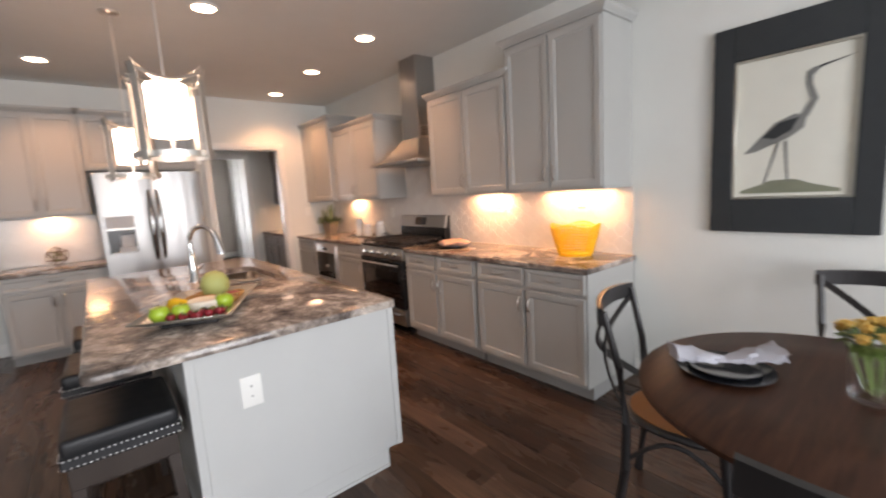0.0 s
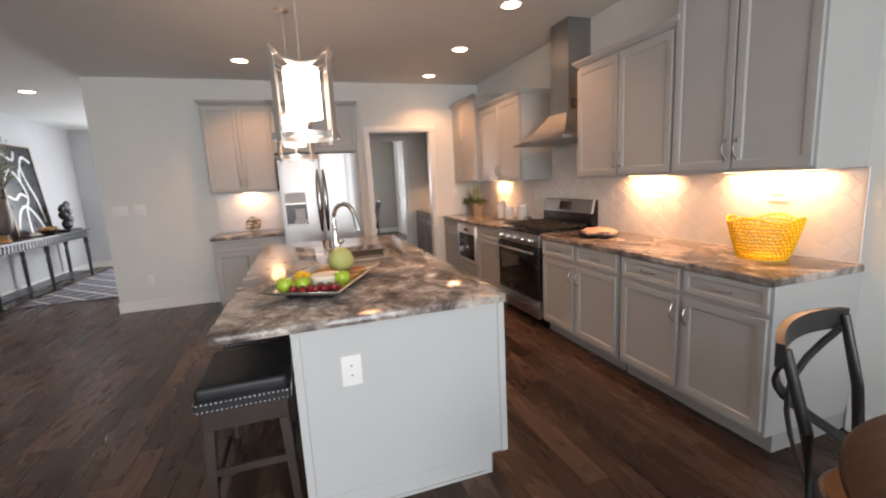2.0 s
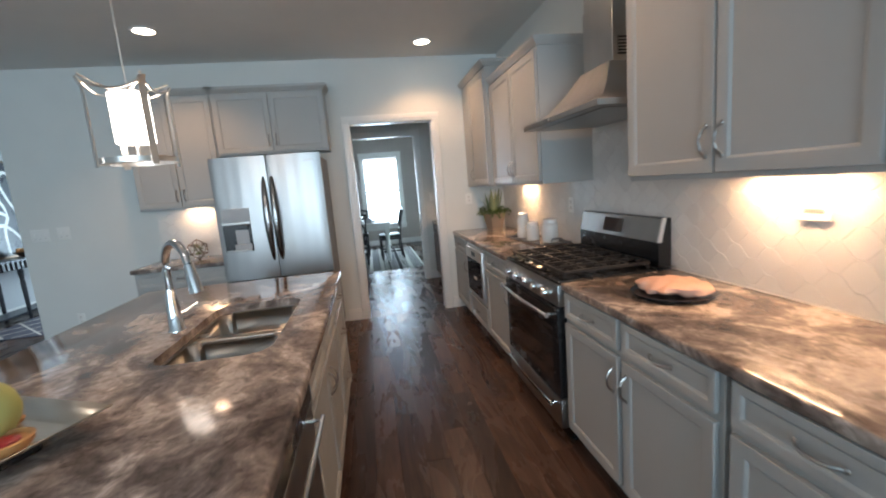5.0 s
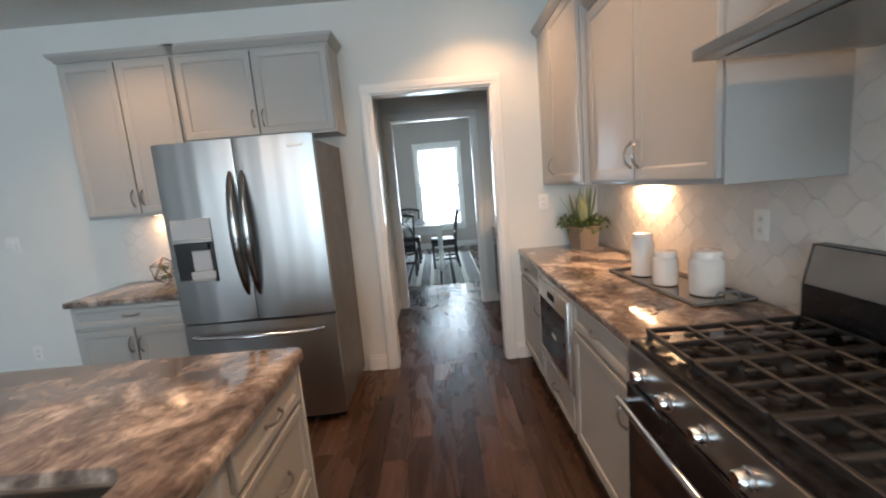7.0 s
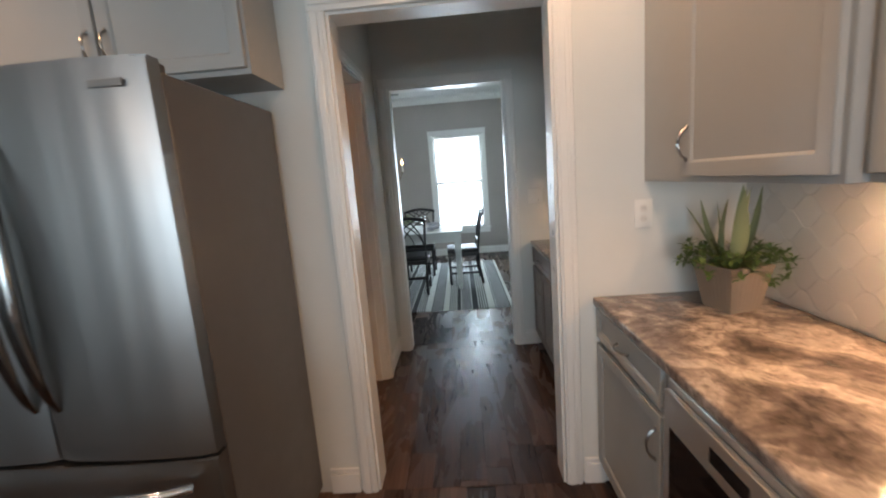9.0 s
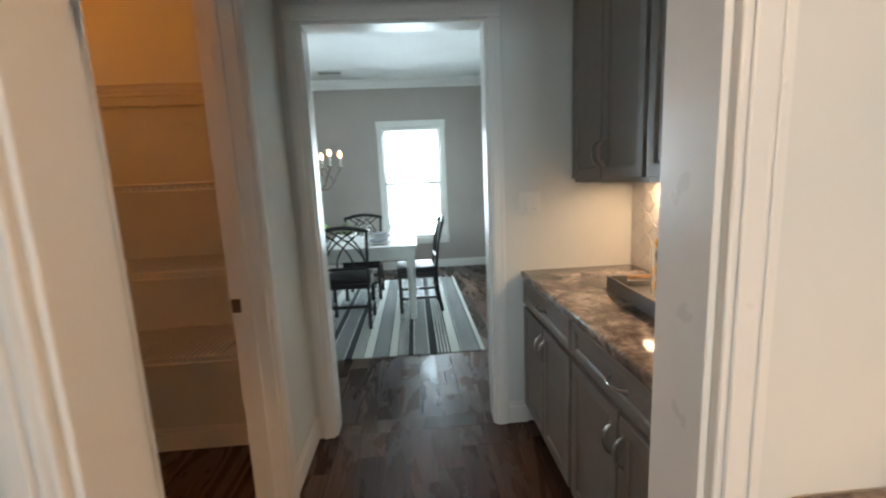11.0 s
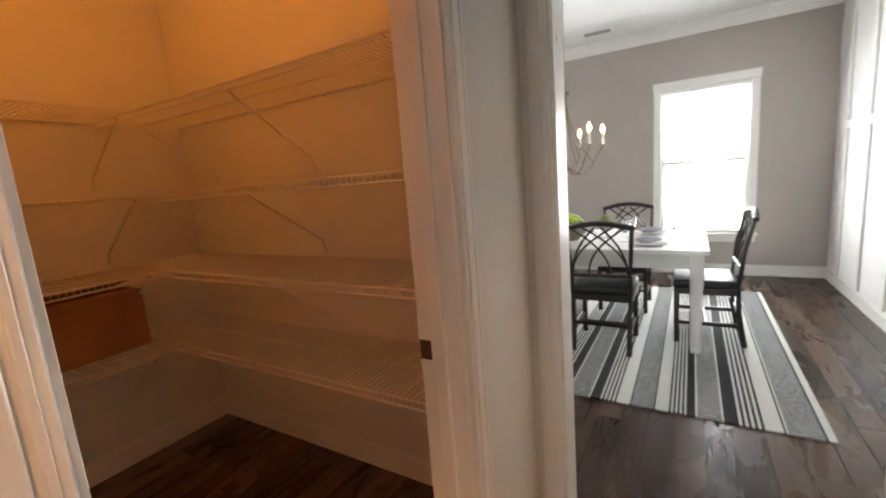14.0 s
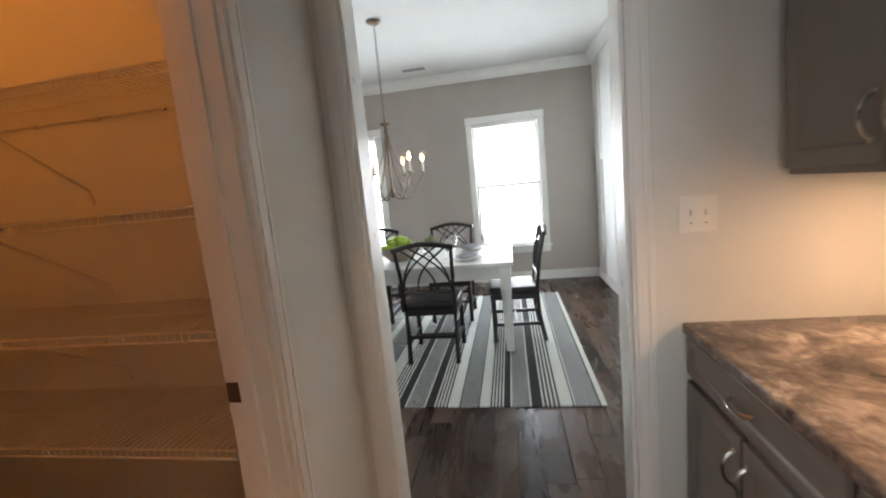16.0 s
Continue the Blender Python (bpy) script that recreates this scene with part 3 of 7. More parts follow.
def window(num, x0, x1):
    w = tagged(thing(f"window_{num}", pose(0, YD, 0), "white double-hung window with horizontal blinds, glaring daylight", "window"), kind="structure")
    bm = bmesh.new()
    cw = 0.085
    box(bm, x0 - cw, x0, -0.018, 0, WZ0, WZ1, 0.003)
    box(bm, x1, x1 + cw, -0.018, 0, WZ0, WZ1, 0.003)
    box(bm, x0 - cw - 0.01, x1 + cw + 0.01, -0.022, 0, WZ1, WZ1 + 0.10, 0.004)
    box(bm, x0 - cw, x1 + cw, -0.018, 0, WZ0 - 0.11, WZ0 - 0.03, 0.003)
    part("window_casing", bm, M_TRIM, w)
    part("window_sill", bbox(x0 - cw - 0.02, x1 + cw + 0.02, -0.05, 0.0, WZ0 - 0.0298, WZ0 - 0.001, bevel=0.004), M_TRIM, w)
    zm = (WZ0 + WZ1) / 2
    for z0, z1, y in ((WZ0, zm + 0.02, 0.045), (zm - 0.02, WZ1, 0.082)):
        bm = bmesh.new()
        box(bm, x0, x0 + 0.045, y, y + 0.035, z0, z1, 0.003)
        box(bm, x1 - 0.045, x1, y, y + 0.035, z0, z1, 0.003)
        box(bm, x0 + 0.0452, x1 - 0.0452, y, y + 0.035, z0, z0 + 0.045, 0.003)
        box(bm, x0 + 0.0452, x1 - 0.0452, y, y + 0.035, z1 - 0.045, z1, 0.003)
        part("sash", bm, M_TRIM, w)
        p = part("pane", bbox(x0 + 0.046, x1 - 0.046, y + 0.015, y + 0.019, z0 + 0.046, z1 - 0.046), M_GLASS, w)
        p.visible_shadow = False
    me = None
    k = 0
    z = WZ0 + 0.04
    while z < WZ1 - 0.05:
        if zm - 0.035 < z < zm + 0.03:
            z = zm + 0.03
        if me is None:
            bm = bbox(x0 + 0.012, x1 - 0.012, -0.012, 0.012, -0.001, 0.001)
            me = mesh_of("slat", bm, M_BLIND)
        s = new("slat", me)
        s.parent = w
        s.matrix_basis = pose(0, 0.022, z, 8)
        z += 0.042
    part("blind_headrail", bbox(x0 + 0.006, x1 - 0.006, 0.003, 0.04, WZ1 - 0.045, WZ1 - 0.002, bevel=0.003), M_TRIM, w)


window(1, *W1)
window(2, *W2)
structure("backdrop", bbox(-4.5, 4.5, 14.6, 14.62, -0.1, 4.0), M_SKYGLOW, "glaring hazy daylight outside the windows", "backdrop")

# board and batten on the dining room's right wall
bat = bmesh.new()
y = Y22 + 0.35
while y < YD - 0.1:
    box(bat, XR - 0.018, XR, y, y + 0.065, 0.136, ZD - 0.13, 0.002)
    y += 0.62
for z in (1.62,):
    y = Y22 + 0.35
    while y < YD - 0.7:
        box(bat, XR - 0.0178, XR, y + 0.0652, y + 0.6198, z, z + 0.075, 0.002)
        y += 0.62
structure("trim_battens", bat, M_TRIM, "white painted battens on the dining room wall", "trim")

# ---- cabinets ----


def door_bm(w, h, inset=0.058, t=0.020):
    """A framed door front with a moulded recess: w by h, front at y = -t, back at y = 0."""
    bm = bmesh.new()
    box(bm, 0.0015, w - 0.0015, -t, -0.0008, 0.0015, h - 0.0015, 0.002)
    front = max((f for f in bm.faces if f.normal.y < -0.9), key=lambda f: f.calc_area())
    inset = min(inset, h * 0.27, w * 0.27)
    bmesh.ops.inset_region(bm, faces=[front], thickness=inset, depth=0)
    bmesh.ops.inset_region(bm, faces=[front], thickness=0.007, depth=-0.004)
    bmesh.ops.inset_region(bm, faces=[front], thickness=0.008, depth=-0.005)
    return bm


def pull_bm(length, upright):
    """An arched bar pull standing off y = 0."""
    bm = bmesh.new()
    pts = []
    for k in range(9):
        s = k / 8
        off = -0.030 * math.sin(math.pi * s) ** 0.55
        a = (s - 0.5) * length
        pts.append((0, off, a) if upright else (a, off, 0))
    tube(bm, pts, 0.0052, 6)
    for e in (pts[0], pts[-1]):
        blob(bm, (e[0], -0.003, e[2]), 0.009, (1, 0.6, 1), 0, 8, 6)
    return bm


PULL_V, PULL_H = mesh_of("handle", pull_bm(0.105, True), M_NICKEL, 40), mesh_of("handle", pull_bm(0.105, False), M_NICKEL, 40)


def add_pull(front, x, z, upright, t=0.020):
    h = new("handle", PULL_V if upright else PULL_H)
    h.parent = front
    h.location = (x, -t, z)
    return tagged(h, "brushed nickel arched pull")


def cabinet(m, label, w, d, z0, z1, fronts, material=M_CAB, toe=True, crown_h=0.0, category="cabinet", group="", drawer_material=None):
    """fronts: (kind, x, z, w, h, handle) with kind door or drawer; handle: l, r, c or t (for a pull at the foot)."""
    c = thing("cabinet", m, label, category, group)
    bm = bmesh.new()
    box(bm, 0, w, 0.0, d, z0, z1, 0.0015)
    part("body", bm, material, c)
    if toe:
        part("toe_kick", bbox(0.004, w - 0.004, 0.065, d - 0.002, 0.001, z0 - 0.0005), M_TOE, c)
    if crown_h:
        bm = bmesh.new()
        prof = [(0.0, 0.0), (-0.010, 0.0), (-0.014, 0.012), (-0.034, 0.030), (-0.040, 0.044), (-0.040, crown_h), (0.0, crown_h)]
        a = [bm.verts.new((p[0], p[0], z1 + 0.0005 + p[1])) for p in prof]
        b = [bm.verts.new((w - p[0], p[0], z1 + 0.0005 + p[1])) for p in prof]
        e = [bm.verts.new((w - p[0], d - 0.001, z1 + 0.0005 + p[1])) for p in prof]
        f = [bm.verts.new((p[0], d - 0.001, z1 + 0.0005 + p[1])) for p in prof]
        for u, v in ((a, b), (b, e), (f, a)):
            for i in range(len(prof) - 1):
                bm.faces.new((u[i], u[i + 1], v[i + 1], v[i]))
        bm.faces.new((a[-1], b[-1], e[-1], f[-1]))
        bm.faces.new((a[0], f[0], e[0], b[0]))
        part("crown", bm, material, c)
    for kind, x, z, fw, fh, handle in fronts:
        f = part(kind, door_bm(fw, fh, 0.058 if kind == "door" else 0.034), material, c)
        f.location = (x, 0, z)
        if handle == "c":
            add_pull(f, fw / 2, fh / 2, False)
        elif handle in ("lt", "rt"):
            add_pull(f, 0.03 if handle == "lt" else fw - 0.03, fh - 0.11, True)
        elif handle in ("lb", "rb"):
            add_pull(f, 0.03 if handle == "lb" else fw - 0.03, 0.11, True)
    return c


def base_fronts(w, n, g=0.004):
    out = []
    fw = (w - 0.03 - (n - 1) * 0.03) / n
    for k in range(n):
        x = 0.015 + k * (fw + 0.03)
        hinge = ("rt" if k % 2 == 0 else "lt") if n > 1 else "rt"
        out += [("drawer", x, 0.735, fw, 0.135, "c"), ("door", x, 0.125, fw, 0.585, hinge)]
    return out


def upper_fronts(w, z0, z1, n=2):
    fw = (w - 0.02 - (n - 1) * 0.008) / n
    return [("door", 0.01 + k * (fw + 0.008), z0 + 0.018, fw, z1 - z0 - 0.036, "rb" if k == 0 else "lb") for k in range(n)]


def facing_left(x, y):
    return pose(x, y, 0, 0, 0, -90)


BX, UX = 2.43, 2.67     # fronts of the base and wall cabinets on the right wall
YR0, YR1 = 3.340, 4.180   # the range
UB, UA, UF, UG = (1.35, 2.16), (2.16, 3.14), (4.13, 5.215), (5.215, 6.148)
ZU = 1.405
PG = "light grey painted"
cabinet(facing_left(BX, 2.33), PG + " base cabinet, two drawers over two framed doors", 1.0, XR - BX - 0.002, 0.1, 0.875, base_fronts(1.0, 2), group="kitchen base cabinets")
cabinet(facing_left(BX, YR0 - 0.004), PG + " base cabinet beside the range, drawers over doors", 0.984, XR - BX - 0.002, 0.1, 0.875, base_fronts(0.984, 2), group="kitchen base cabinets")
c = cabinet(facing_left(BX, 4.85), PG + " base cabinet with one drawer and door", 0.646, XR - BX - 0.002, 0.1, 0.875, base_fronts(0.646, 1), group="kitchen base cabinets")
cabinet(facing_left(BX, 6.148), PG + " narrow base cabinet next to the doorway", 0.63, XR - BX - 0.002, 0.1, 0.875, base_fronts(0.63, 1), group="kitchen base cabinets")
cabinet(facing_left(BX, 5.516), PG + " base cabinet holding a microwave over a drawer", 0.664, XR - BX - 0.002, 0.1, 0.875, [("drawer", 0.015, 0.125, 0.634, 0.21, "c")], group="kitchen base cabinets")
# end panel at the open end of the run
cabinet(facing_left(UX, UB[1]), PG + " tall wall cabinet with two framed doors", UB[1] - UB[0], XR - UX - 0.002, ZU, 2.50, upper_fronts(UB[1] - UB[0], ZU, 2.50), toe=False, crown_h=0.055, group="kitchen wall cabinets")
cabinet(facing_left(UX, UA[1]), PG + " wall cabinet with two framed doors", UA[1] - UA[0] - 0.002, XR - UX - 0.002, ZU, 2.31, upper_fronts(UA[1] - UA[0], ZU, 2.31), toe=False, crown_h=0.05, group="kitchen wall cabinets")
cabinet(facing_left(UX, UF[1]), PG + " wall cabinet beside the range hood", UF[1] - UF[0], XR - UX - 0.002, ZU, 2.31, upper_fronts(UF[1] - UF[0], ZU, 2.31), toe=False, crown_h=0.05, group="kitchen wall cabinets")
cabinet(facing_left(UX - 0.045, UG[1]), PG + " tall corner wall cabinet", UG[1] - UG[0] - 0.002, XR - UX + 0.043, ZU, 2.48, [("door", 0.335, ZU + 0.018, 0.585, 2.48 - ZU - 0.036, "lb")], toe=False, crown_h=0.055, group="kitchen wall cabinets")
# left of the fridge and above it
LX0, LX1, LY = -0.69, 0.13, 5.56
cabinet(pose(LX0, LY, 0), PG + " base cabinet beside the fridge", LX1 - LX0, YK - LY - 0.002, 0.1, 0.875, [("drawer", 0.015, 0.735, 0.79, 0.135, "c"), ("door", 0.015, 0.125, 0.39, 0.585, "rt"), ("door", 0.415, 0.125, 0.39, 0.585, "lt")], group="kitchen base cabinets")
cabinet(pose(-0.69, 5.87, 0), PG + " wall cabinet beside the fridge", 0.78, YK - 5.87 - 0.002, 1.43, 2.49, upper_fronts(0.78, 1.43, 2.49), toe=False, crown_h=0.055, group="kitchen wall cabinets")
cabinet(pose(0.092, 5.87, 0), PG + " short wall cabinet above the fridge", 1.05, YK - 5.87 - 0.002, 1.90, 2.49, upper_fronts(1.05, 1.90, 2.49), toe=False, crown_h=0.055, group="kitchen wall cabinets")
# passage cabinets
cabinet(facing_left(2.44, Y2 - 0.003), "dark grey painted base cabinet in the passage", 0.72, XR - 2.442, 0.1, 0.875, [("drawer", 0.012, 0.735, 0.696, 0.135, "c"), ("door", 0.012, 0.125, 0.342, 0.585, "rt"), ("door", 0.366, 0.125, 0.342, 0.585, "lt")], M_PCAB, group="passage base cabinets")
cabinet(facing_left(2.44, Y2 - 0.727), "dark grey painted base cabinet in the passage", 0.78, XR - 2.442, 0.1, 0.875, [("drawer", 0.012, 0.735, 0.756, 0.135, "c"), ("door", 0.012, 0.125, 0.372, 0.585, "rt"), ("door", 0.396, 0.125, 0.372, 0.585, "lt")], M_PCAB, group="passage base cabinets")
cabinet(facing_left(2.69, Y2 - 0.075), "dark grey painted wall cabinet in the passage", 0.70, XR - 2.692, 1.39, 2.32, upper_fronts(0.70, 1.39, 2.32), M_PCAB, toe=False, crown_h=0.05, group="passage wall cabinets")
cabinet(facing_left(2.69, Y2 - 0.777), "dark grey painted wall cabinet in the passage", 0.74, XR - 2.692, 1.39, 2.32, upper_fronts(0.74, 1.39, 2.32), M_PCAB, toe=False, crown_h=0.05, group="passage wall cabinets")

# ---- worktops ----


def worktop(name, x0, x1, y0, y1, label, t=0.038):
    bm = bbox(x0, x1, y0, y1, CT - t, CT, bevel=0.009, seg=3)
    return single(name, bm, M_GRANITE, Matrix(), label, "worktop")


GL = "polished brown and cream granite worktop"
worktop("worktop", 2.40, XR - 0.0005, 1.315, YR0 - 0.002, GL + " with rounded edges")
worktop("worktop", 2.40, XR - 0.0005, YR1 + 0.002, YK - 0.0005, GL + " with rounded edges")
worktop("worktop", LX0 - 0.02, LX1 + 0.01, LY - 0.03, YK - 0.0005, GL + " beside the fridge")
worktop("worktop", 2.41, XR - 0.0005, YK2 + 0.0005, Y2 - 0.0005, GL + " in the passage")

# ---- island ----
IX0, IX1, IY0, IY1 = -0.022, 1.242, 1.710, 4.390
SX0, SX1, SY0, SY1 = 0.655, 1.075, 2.920, 3.725


def island_top():
    bm = bmesh.new()
    t = 0.038

    def rr(x0, x1, y0, y1, r, n=6):
        out = []
        for cx, cy, a0 in ((x1 - r, y1 - r, 0), (x0 + r, y1 - r, 90), (x0 + r, y0 + r, 180), (x1 - r, y0 + r, 270)):
            out += [(cx + r * math.cos(radians(a0 + 90 * k / n)), cy + r * math.sin(radians(a0 + 90 * k / n))) for k in range(n + 1)]
        return out
    outer, inner = rr(IX0, IX1, IY0, IY1, 0.04), rr(SX0, SX1, SY0, SY1, 0.09)
    n = len(outer)
    prof = [(0.0, -t), (0.0, -0.010), (0.003, -0.004), (0.010, 0.0)]
    cx, cy = (IX0 + IX1) / 2, (IY0 + IY1) / 2
    rings = []
    for off, z in prof:
        rings.append([bm.verts.new((x - off * (1 if x > cx else -1), y - off * (1 if y > cy else -1), CT + z)) for x, y in outer])
    hole_t = [bm.verts.new((x, y, CT)) for x, y in inner]
    hole_b = [bm.verts.new((x, y, CT - t)) for x, y in inner]
    for a, b in list(zip(rings, rings[1:])) + [(rings[-1], hole_t), (hole_t, hole_b), (hole_b, rings[0])]:
        for i in range(n):
            j = (i + 1) % n
            bm.faces.new((a[i], a[j], b[j], b[i]))
    return bm


single("island_worktop", island_top(), M_GRANITE, Matrix(), "polished brown granite island worktop with a sink cutout", "worktop", smooth=35)
isl = thing("kitchen_island", pose(0, 0, 0), "light grey painted kitchen island with panelled ends", "island")
BI0, BI1 = 0.280, 1.225
bm = bmesh.new()
box(bm, BI0, BI1, IY0 + 0.04, IY0 + 0.06, 0.1, 0.876, 0.001)
box(bm, BI0, BI1 - 0.085, IY0 + 0.04, IY0 + 0.06, 0.001, 0.0998, 0.001)
part("end_panel", bm, M_ISL, isl)
bm = bbox(BI0 - 0.006, BI0 + 0.03, IY0 + 0.032, IY0 + 0.0398, 0.001, 0.876, bevel=0.002)
box(bm, BI1 - 0.03, BI1 + 0.004, IY0 + 0.032, IY0 + 0.0398, 0.1, 0.876, 0.002)
box(bm, BI0 + 0.0302, BI1 - 0.085, IY0 + 0.03, IY0 + 0.0398, 0.001, 0.018, 0.002)
part("end_trim", bm, M_ISL, isl)
part("end_panel", bbox(BI0, BI1, IY1 - 0.06, IY1 - 0.04, 0.1, 0.876, bevel=0.001), M_ISL, isl)
part("back_panel", bbox(BI0, BI0 + 0.02, IY0 + 0.0602, IY1 - 0.0602, 0.001, 0.876, bevel=0.001), M_ISL, isl)
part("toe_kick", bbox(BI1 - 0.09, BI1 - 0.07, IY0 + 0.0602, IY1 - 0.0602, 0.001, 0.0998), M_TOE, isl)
part("front_frame", bbox(BI1 - 0.0705, BI1 - 0.022, IY0 + 0.0602, IY1 - 0.0602, 0.1, 0.876), M_ISL, isl)
for k, (ya, yb) in enumerate(((1.80, 2.15), (2.80, 3.29), (3.30, 3.80), (3.83, 4.325))):
    if k in (1, 2):
        rows = [("false_front", 0.735, 0.135, ""), ("door", 0.125, 0.585, "rt" if k == 1 else "lt")]
    elif k == 3:
        rows = [("drawer", 0.735, 0.135, "c"), ("drawer", 0.43, 0.285, "c"), ("drawer", 0.125, 0.285, "c")]
    else:
        rows = [("drawer", 0.735, 0.135, "c"), ("door", 0.125, 0.585, "rt")]
    for kind, z, h, hd in rows:
        f = part(kind, door_bm(yb - ya, h, 0.058 if kind == "door" else 0.034), M_CAB, isl)
        f.matrix_basis = pose(BI1 - 0.022, ya, z, 0, 0, 90)
        if hd == "c":
            add_pull(f, (yb - ya) / 2, h / 2, False)
        elif hd:
            add_pull(f, 0.03 if hd == "lt" else yb - ya - 0.03, h - 0.11, True)


def outlet(m, label, w=0.075, h=0.12, slots=1, name="wall_socket", category="socket", kind_toggle=False):
    o = thing(name, m, label, category)
    part("plate", bbox(-w / 2, w / 2, -0.006, -0.0004, -h / 2, h / 2, bevel=0.0025, seg=2), M_PLATE, o)
    for k in range(slots):
        x = (k - (slots - 1) / 2) * 0.046
        if kind_toggle:
            part("toggle", bbox(x - 0.005, x + 0.005, -0.016, -0.0062, -0.006, 0.014, bevel=0.002), M_PLATE, o)
            part("screw", bbox(x - 0.003, x + 0.003, -0.0072, -0.0062, -0.034, -0.028, bevel=0.001), M_NICKEL, o)
        else:
            for z in (-0.022, 0.022):
                bm = bmesh.new()
                lathe(bm, [(0.016, 0), (0.0155, 0.0015)], 14)
                p = part("receptacle", bm, M_CERAM, o)
                p.matrix_basis = pose(x, -0.0062, z, 90)
                part("slot", bbox(x - 0.006, x - 0.004, -0.0092, -0.0080, z - 0.004, z + 0.006), M_TOE, o)
                part("slot", bbox(x + 0.004, x + 0.006, -0.0092, -0.0080, z - 0.004, z + 0.006), M_TOE, o)
    return o


sk = outlet(pose(0.505, IY0 + 0.04, 0.665), "white blank cover plate with two screws on the island", 0.085, 0.135, 0, "cover_plate", "cover plate")
for z in (-0.022, 0.022):
    part("screw", bbox(-0.004, 0.004, -0.0075, -0.0062, z - 0.004, z + 0.004, bevel=0.0006), M_TOE, sk)

# dishwasher
dw = thing("dishwasher", pose(BI1 - 0.022, 2.17, 0, 0, 0, 90), "stainless steel dishwasher built into the island", "dishwasher")
part("door", bbox(0, 0.6, -0.022, -0.001, 0.11, 0.78, bevel=0.004), M_STEEL, dw)
part("control_panel", bbox(0, 0.6, -0.024, -0.001, 0.782, 0.87, bevel=0.004), M_BLACK, dw)
bm = tube(bmesh.new(), [(0.05, -0.06, 0.74), (0.55, -0.06, 0.74)], 0.009)
tube(bm, [(0.07, -0.058, 0.74), (0.07, -0.023, 0.74)], 0.007)
tube(bm, [(0.53, -0.058, 0.74), (0.53, -0.023, 0.74)], 0.007)
part("handle", bm, M_CHROME, dw)


def sink():
    s = thing("sink", pose(0, 0, CT - 0.04), "undermount stainless steel double sink", "sink")
    for y0, y1 in ((SY0 - 0.005, 3.295), (3.325, SY1 + 0.005)):
        bm = bmesh.new()
        x0, x1, dz = SX0 - 0.005, SX1 + 0.005, 0.20
        box(bm, x0, x1, y0, y1, -dz, 0.0)
        top = max(bm.faces, key=lambda f: f.calc_center_median().z)
        bmesh.ops.delete(bm, geom=[top], context="FACES_ONLY")
        edges = [e for e in bm.edges if len(e.link_faces) == 2]
        bmesh.ops.bevel(bm, geom=edges, offset=0.062, segments=6, affect="EDGES")
        ob = part("bowl", bm, M_SINK, s)
        md = ob.modifiers.new("thick", "SOLIDIFY")
        md.thickness, md.offset = 0.002, 1.0
        dr = lathe(bmesh.new(), [(0.042, 0), (0.04, 0.003), (0.012, 0.001)], 20)
        part("drain", dr, M_CHROME, s).location = ((x0 + x1) / 2, (y0 + y1) / 2, -dz + 0.0025)
    part("divider", bbox(SX0 - 0.004, SX1 + 0.004, 3.283, 3.337, -0.022, -0.004, bevel=0.007, seg=3), M_SINK, s)
    bm = bbox(SX0 - 0.04, SX0 + 0.012, SY0 - 0.04, SY1 + 0.04, -0.0025, 0.0015)
    box(bm, SX1 - 0.012, SX1 + 0.03, SY0 - 0.04, SY1 + 0.04, -0.0025, 0.0015)
    box(bm, SX0 + 0.0122, SX1 - 0.0122, SY0 - 0.04, SY0 + 0.012, -0.0025, 0.0015)
    box(bm, SX0 + 0.0122, SX1 - 0.0122, SY1 - 0.012, SY1 + 0.04, -0.0025, 0.0015)
    part("rim", bm, M_SINK, s)


sink()


def faucet():
    f = thing("faucet", pose(0.590, 3.355, CT, 0, 0, -42), "tall chrome pull-down kitchen faucet", "faucet")
    part("base", lathe(bmesh.new(), [(0.036, 0), (0.036, 0.006), (0.031, 0.012), (0.027, 0.12), (0.021, 0.17), (0.018, 0.19)], 20), M_CHROME, f)
    pts = [(0, 0, 0.11), (0, 0, 0.28)]
    pts += [(0.10 - 0.10 * math.cos(radians(a)), 0, 0.28 + 0.115 * math.sin(radians(a))) for a in range(15, 166, 15)]
    part("spout", tube(bmesh.new(), pts, 0.0175, 14), M_CHROME, f)
    part("spray_head", tube(bmesh.new(), [(0.197, 0, 0.308), (0.208, 0, 0.26), (0.225, 0, 0.19)], 0.019, 14, 0.027), M_CHROME, f)
    part("lever", tube(bmesh.new(), [(0, 0.02, 0.07), (0, 0.05, 0.075), (0, 0.11, 0.10)], 0.007, 8, 0.005), M_CHROME, f)


faucet()

# ---- range, hood, microwave, fridge ----


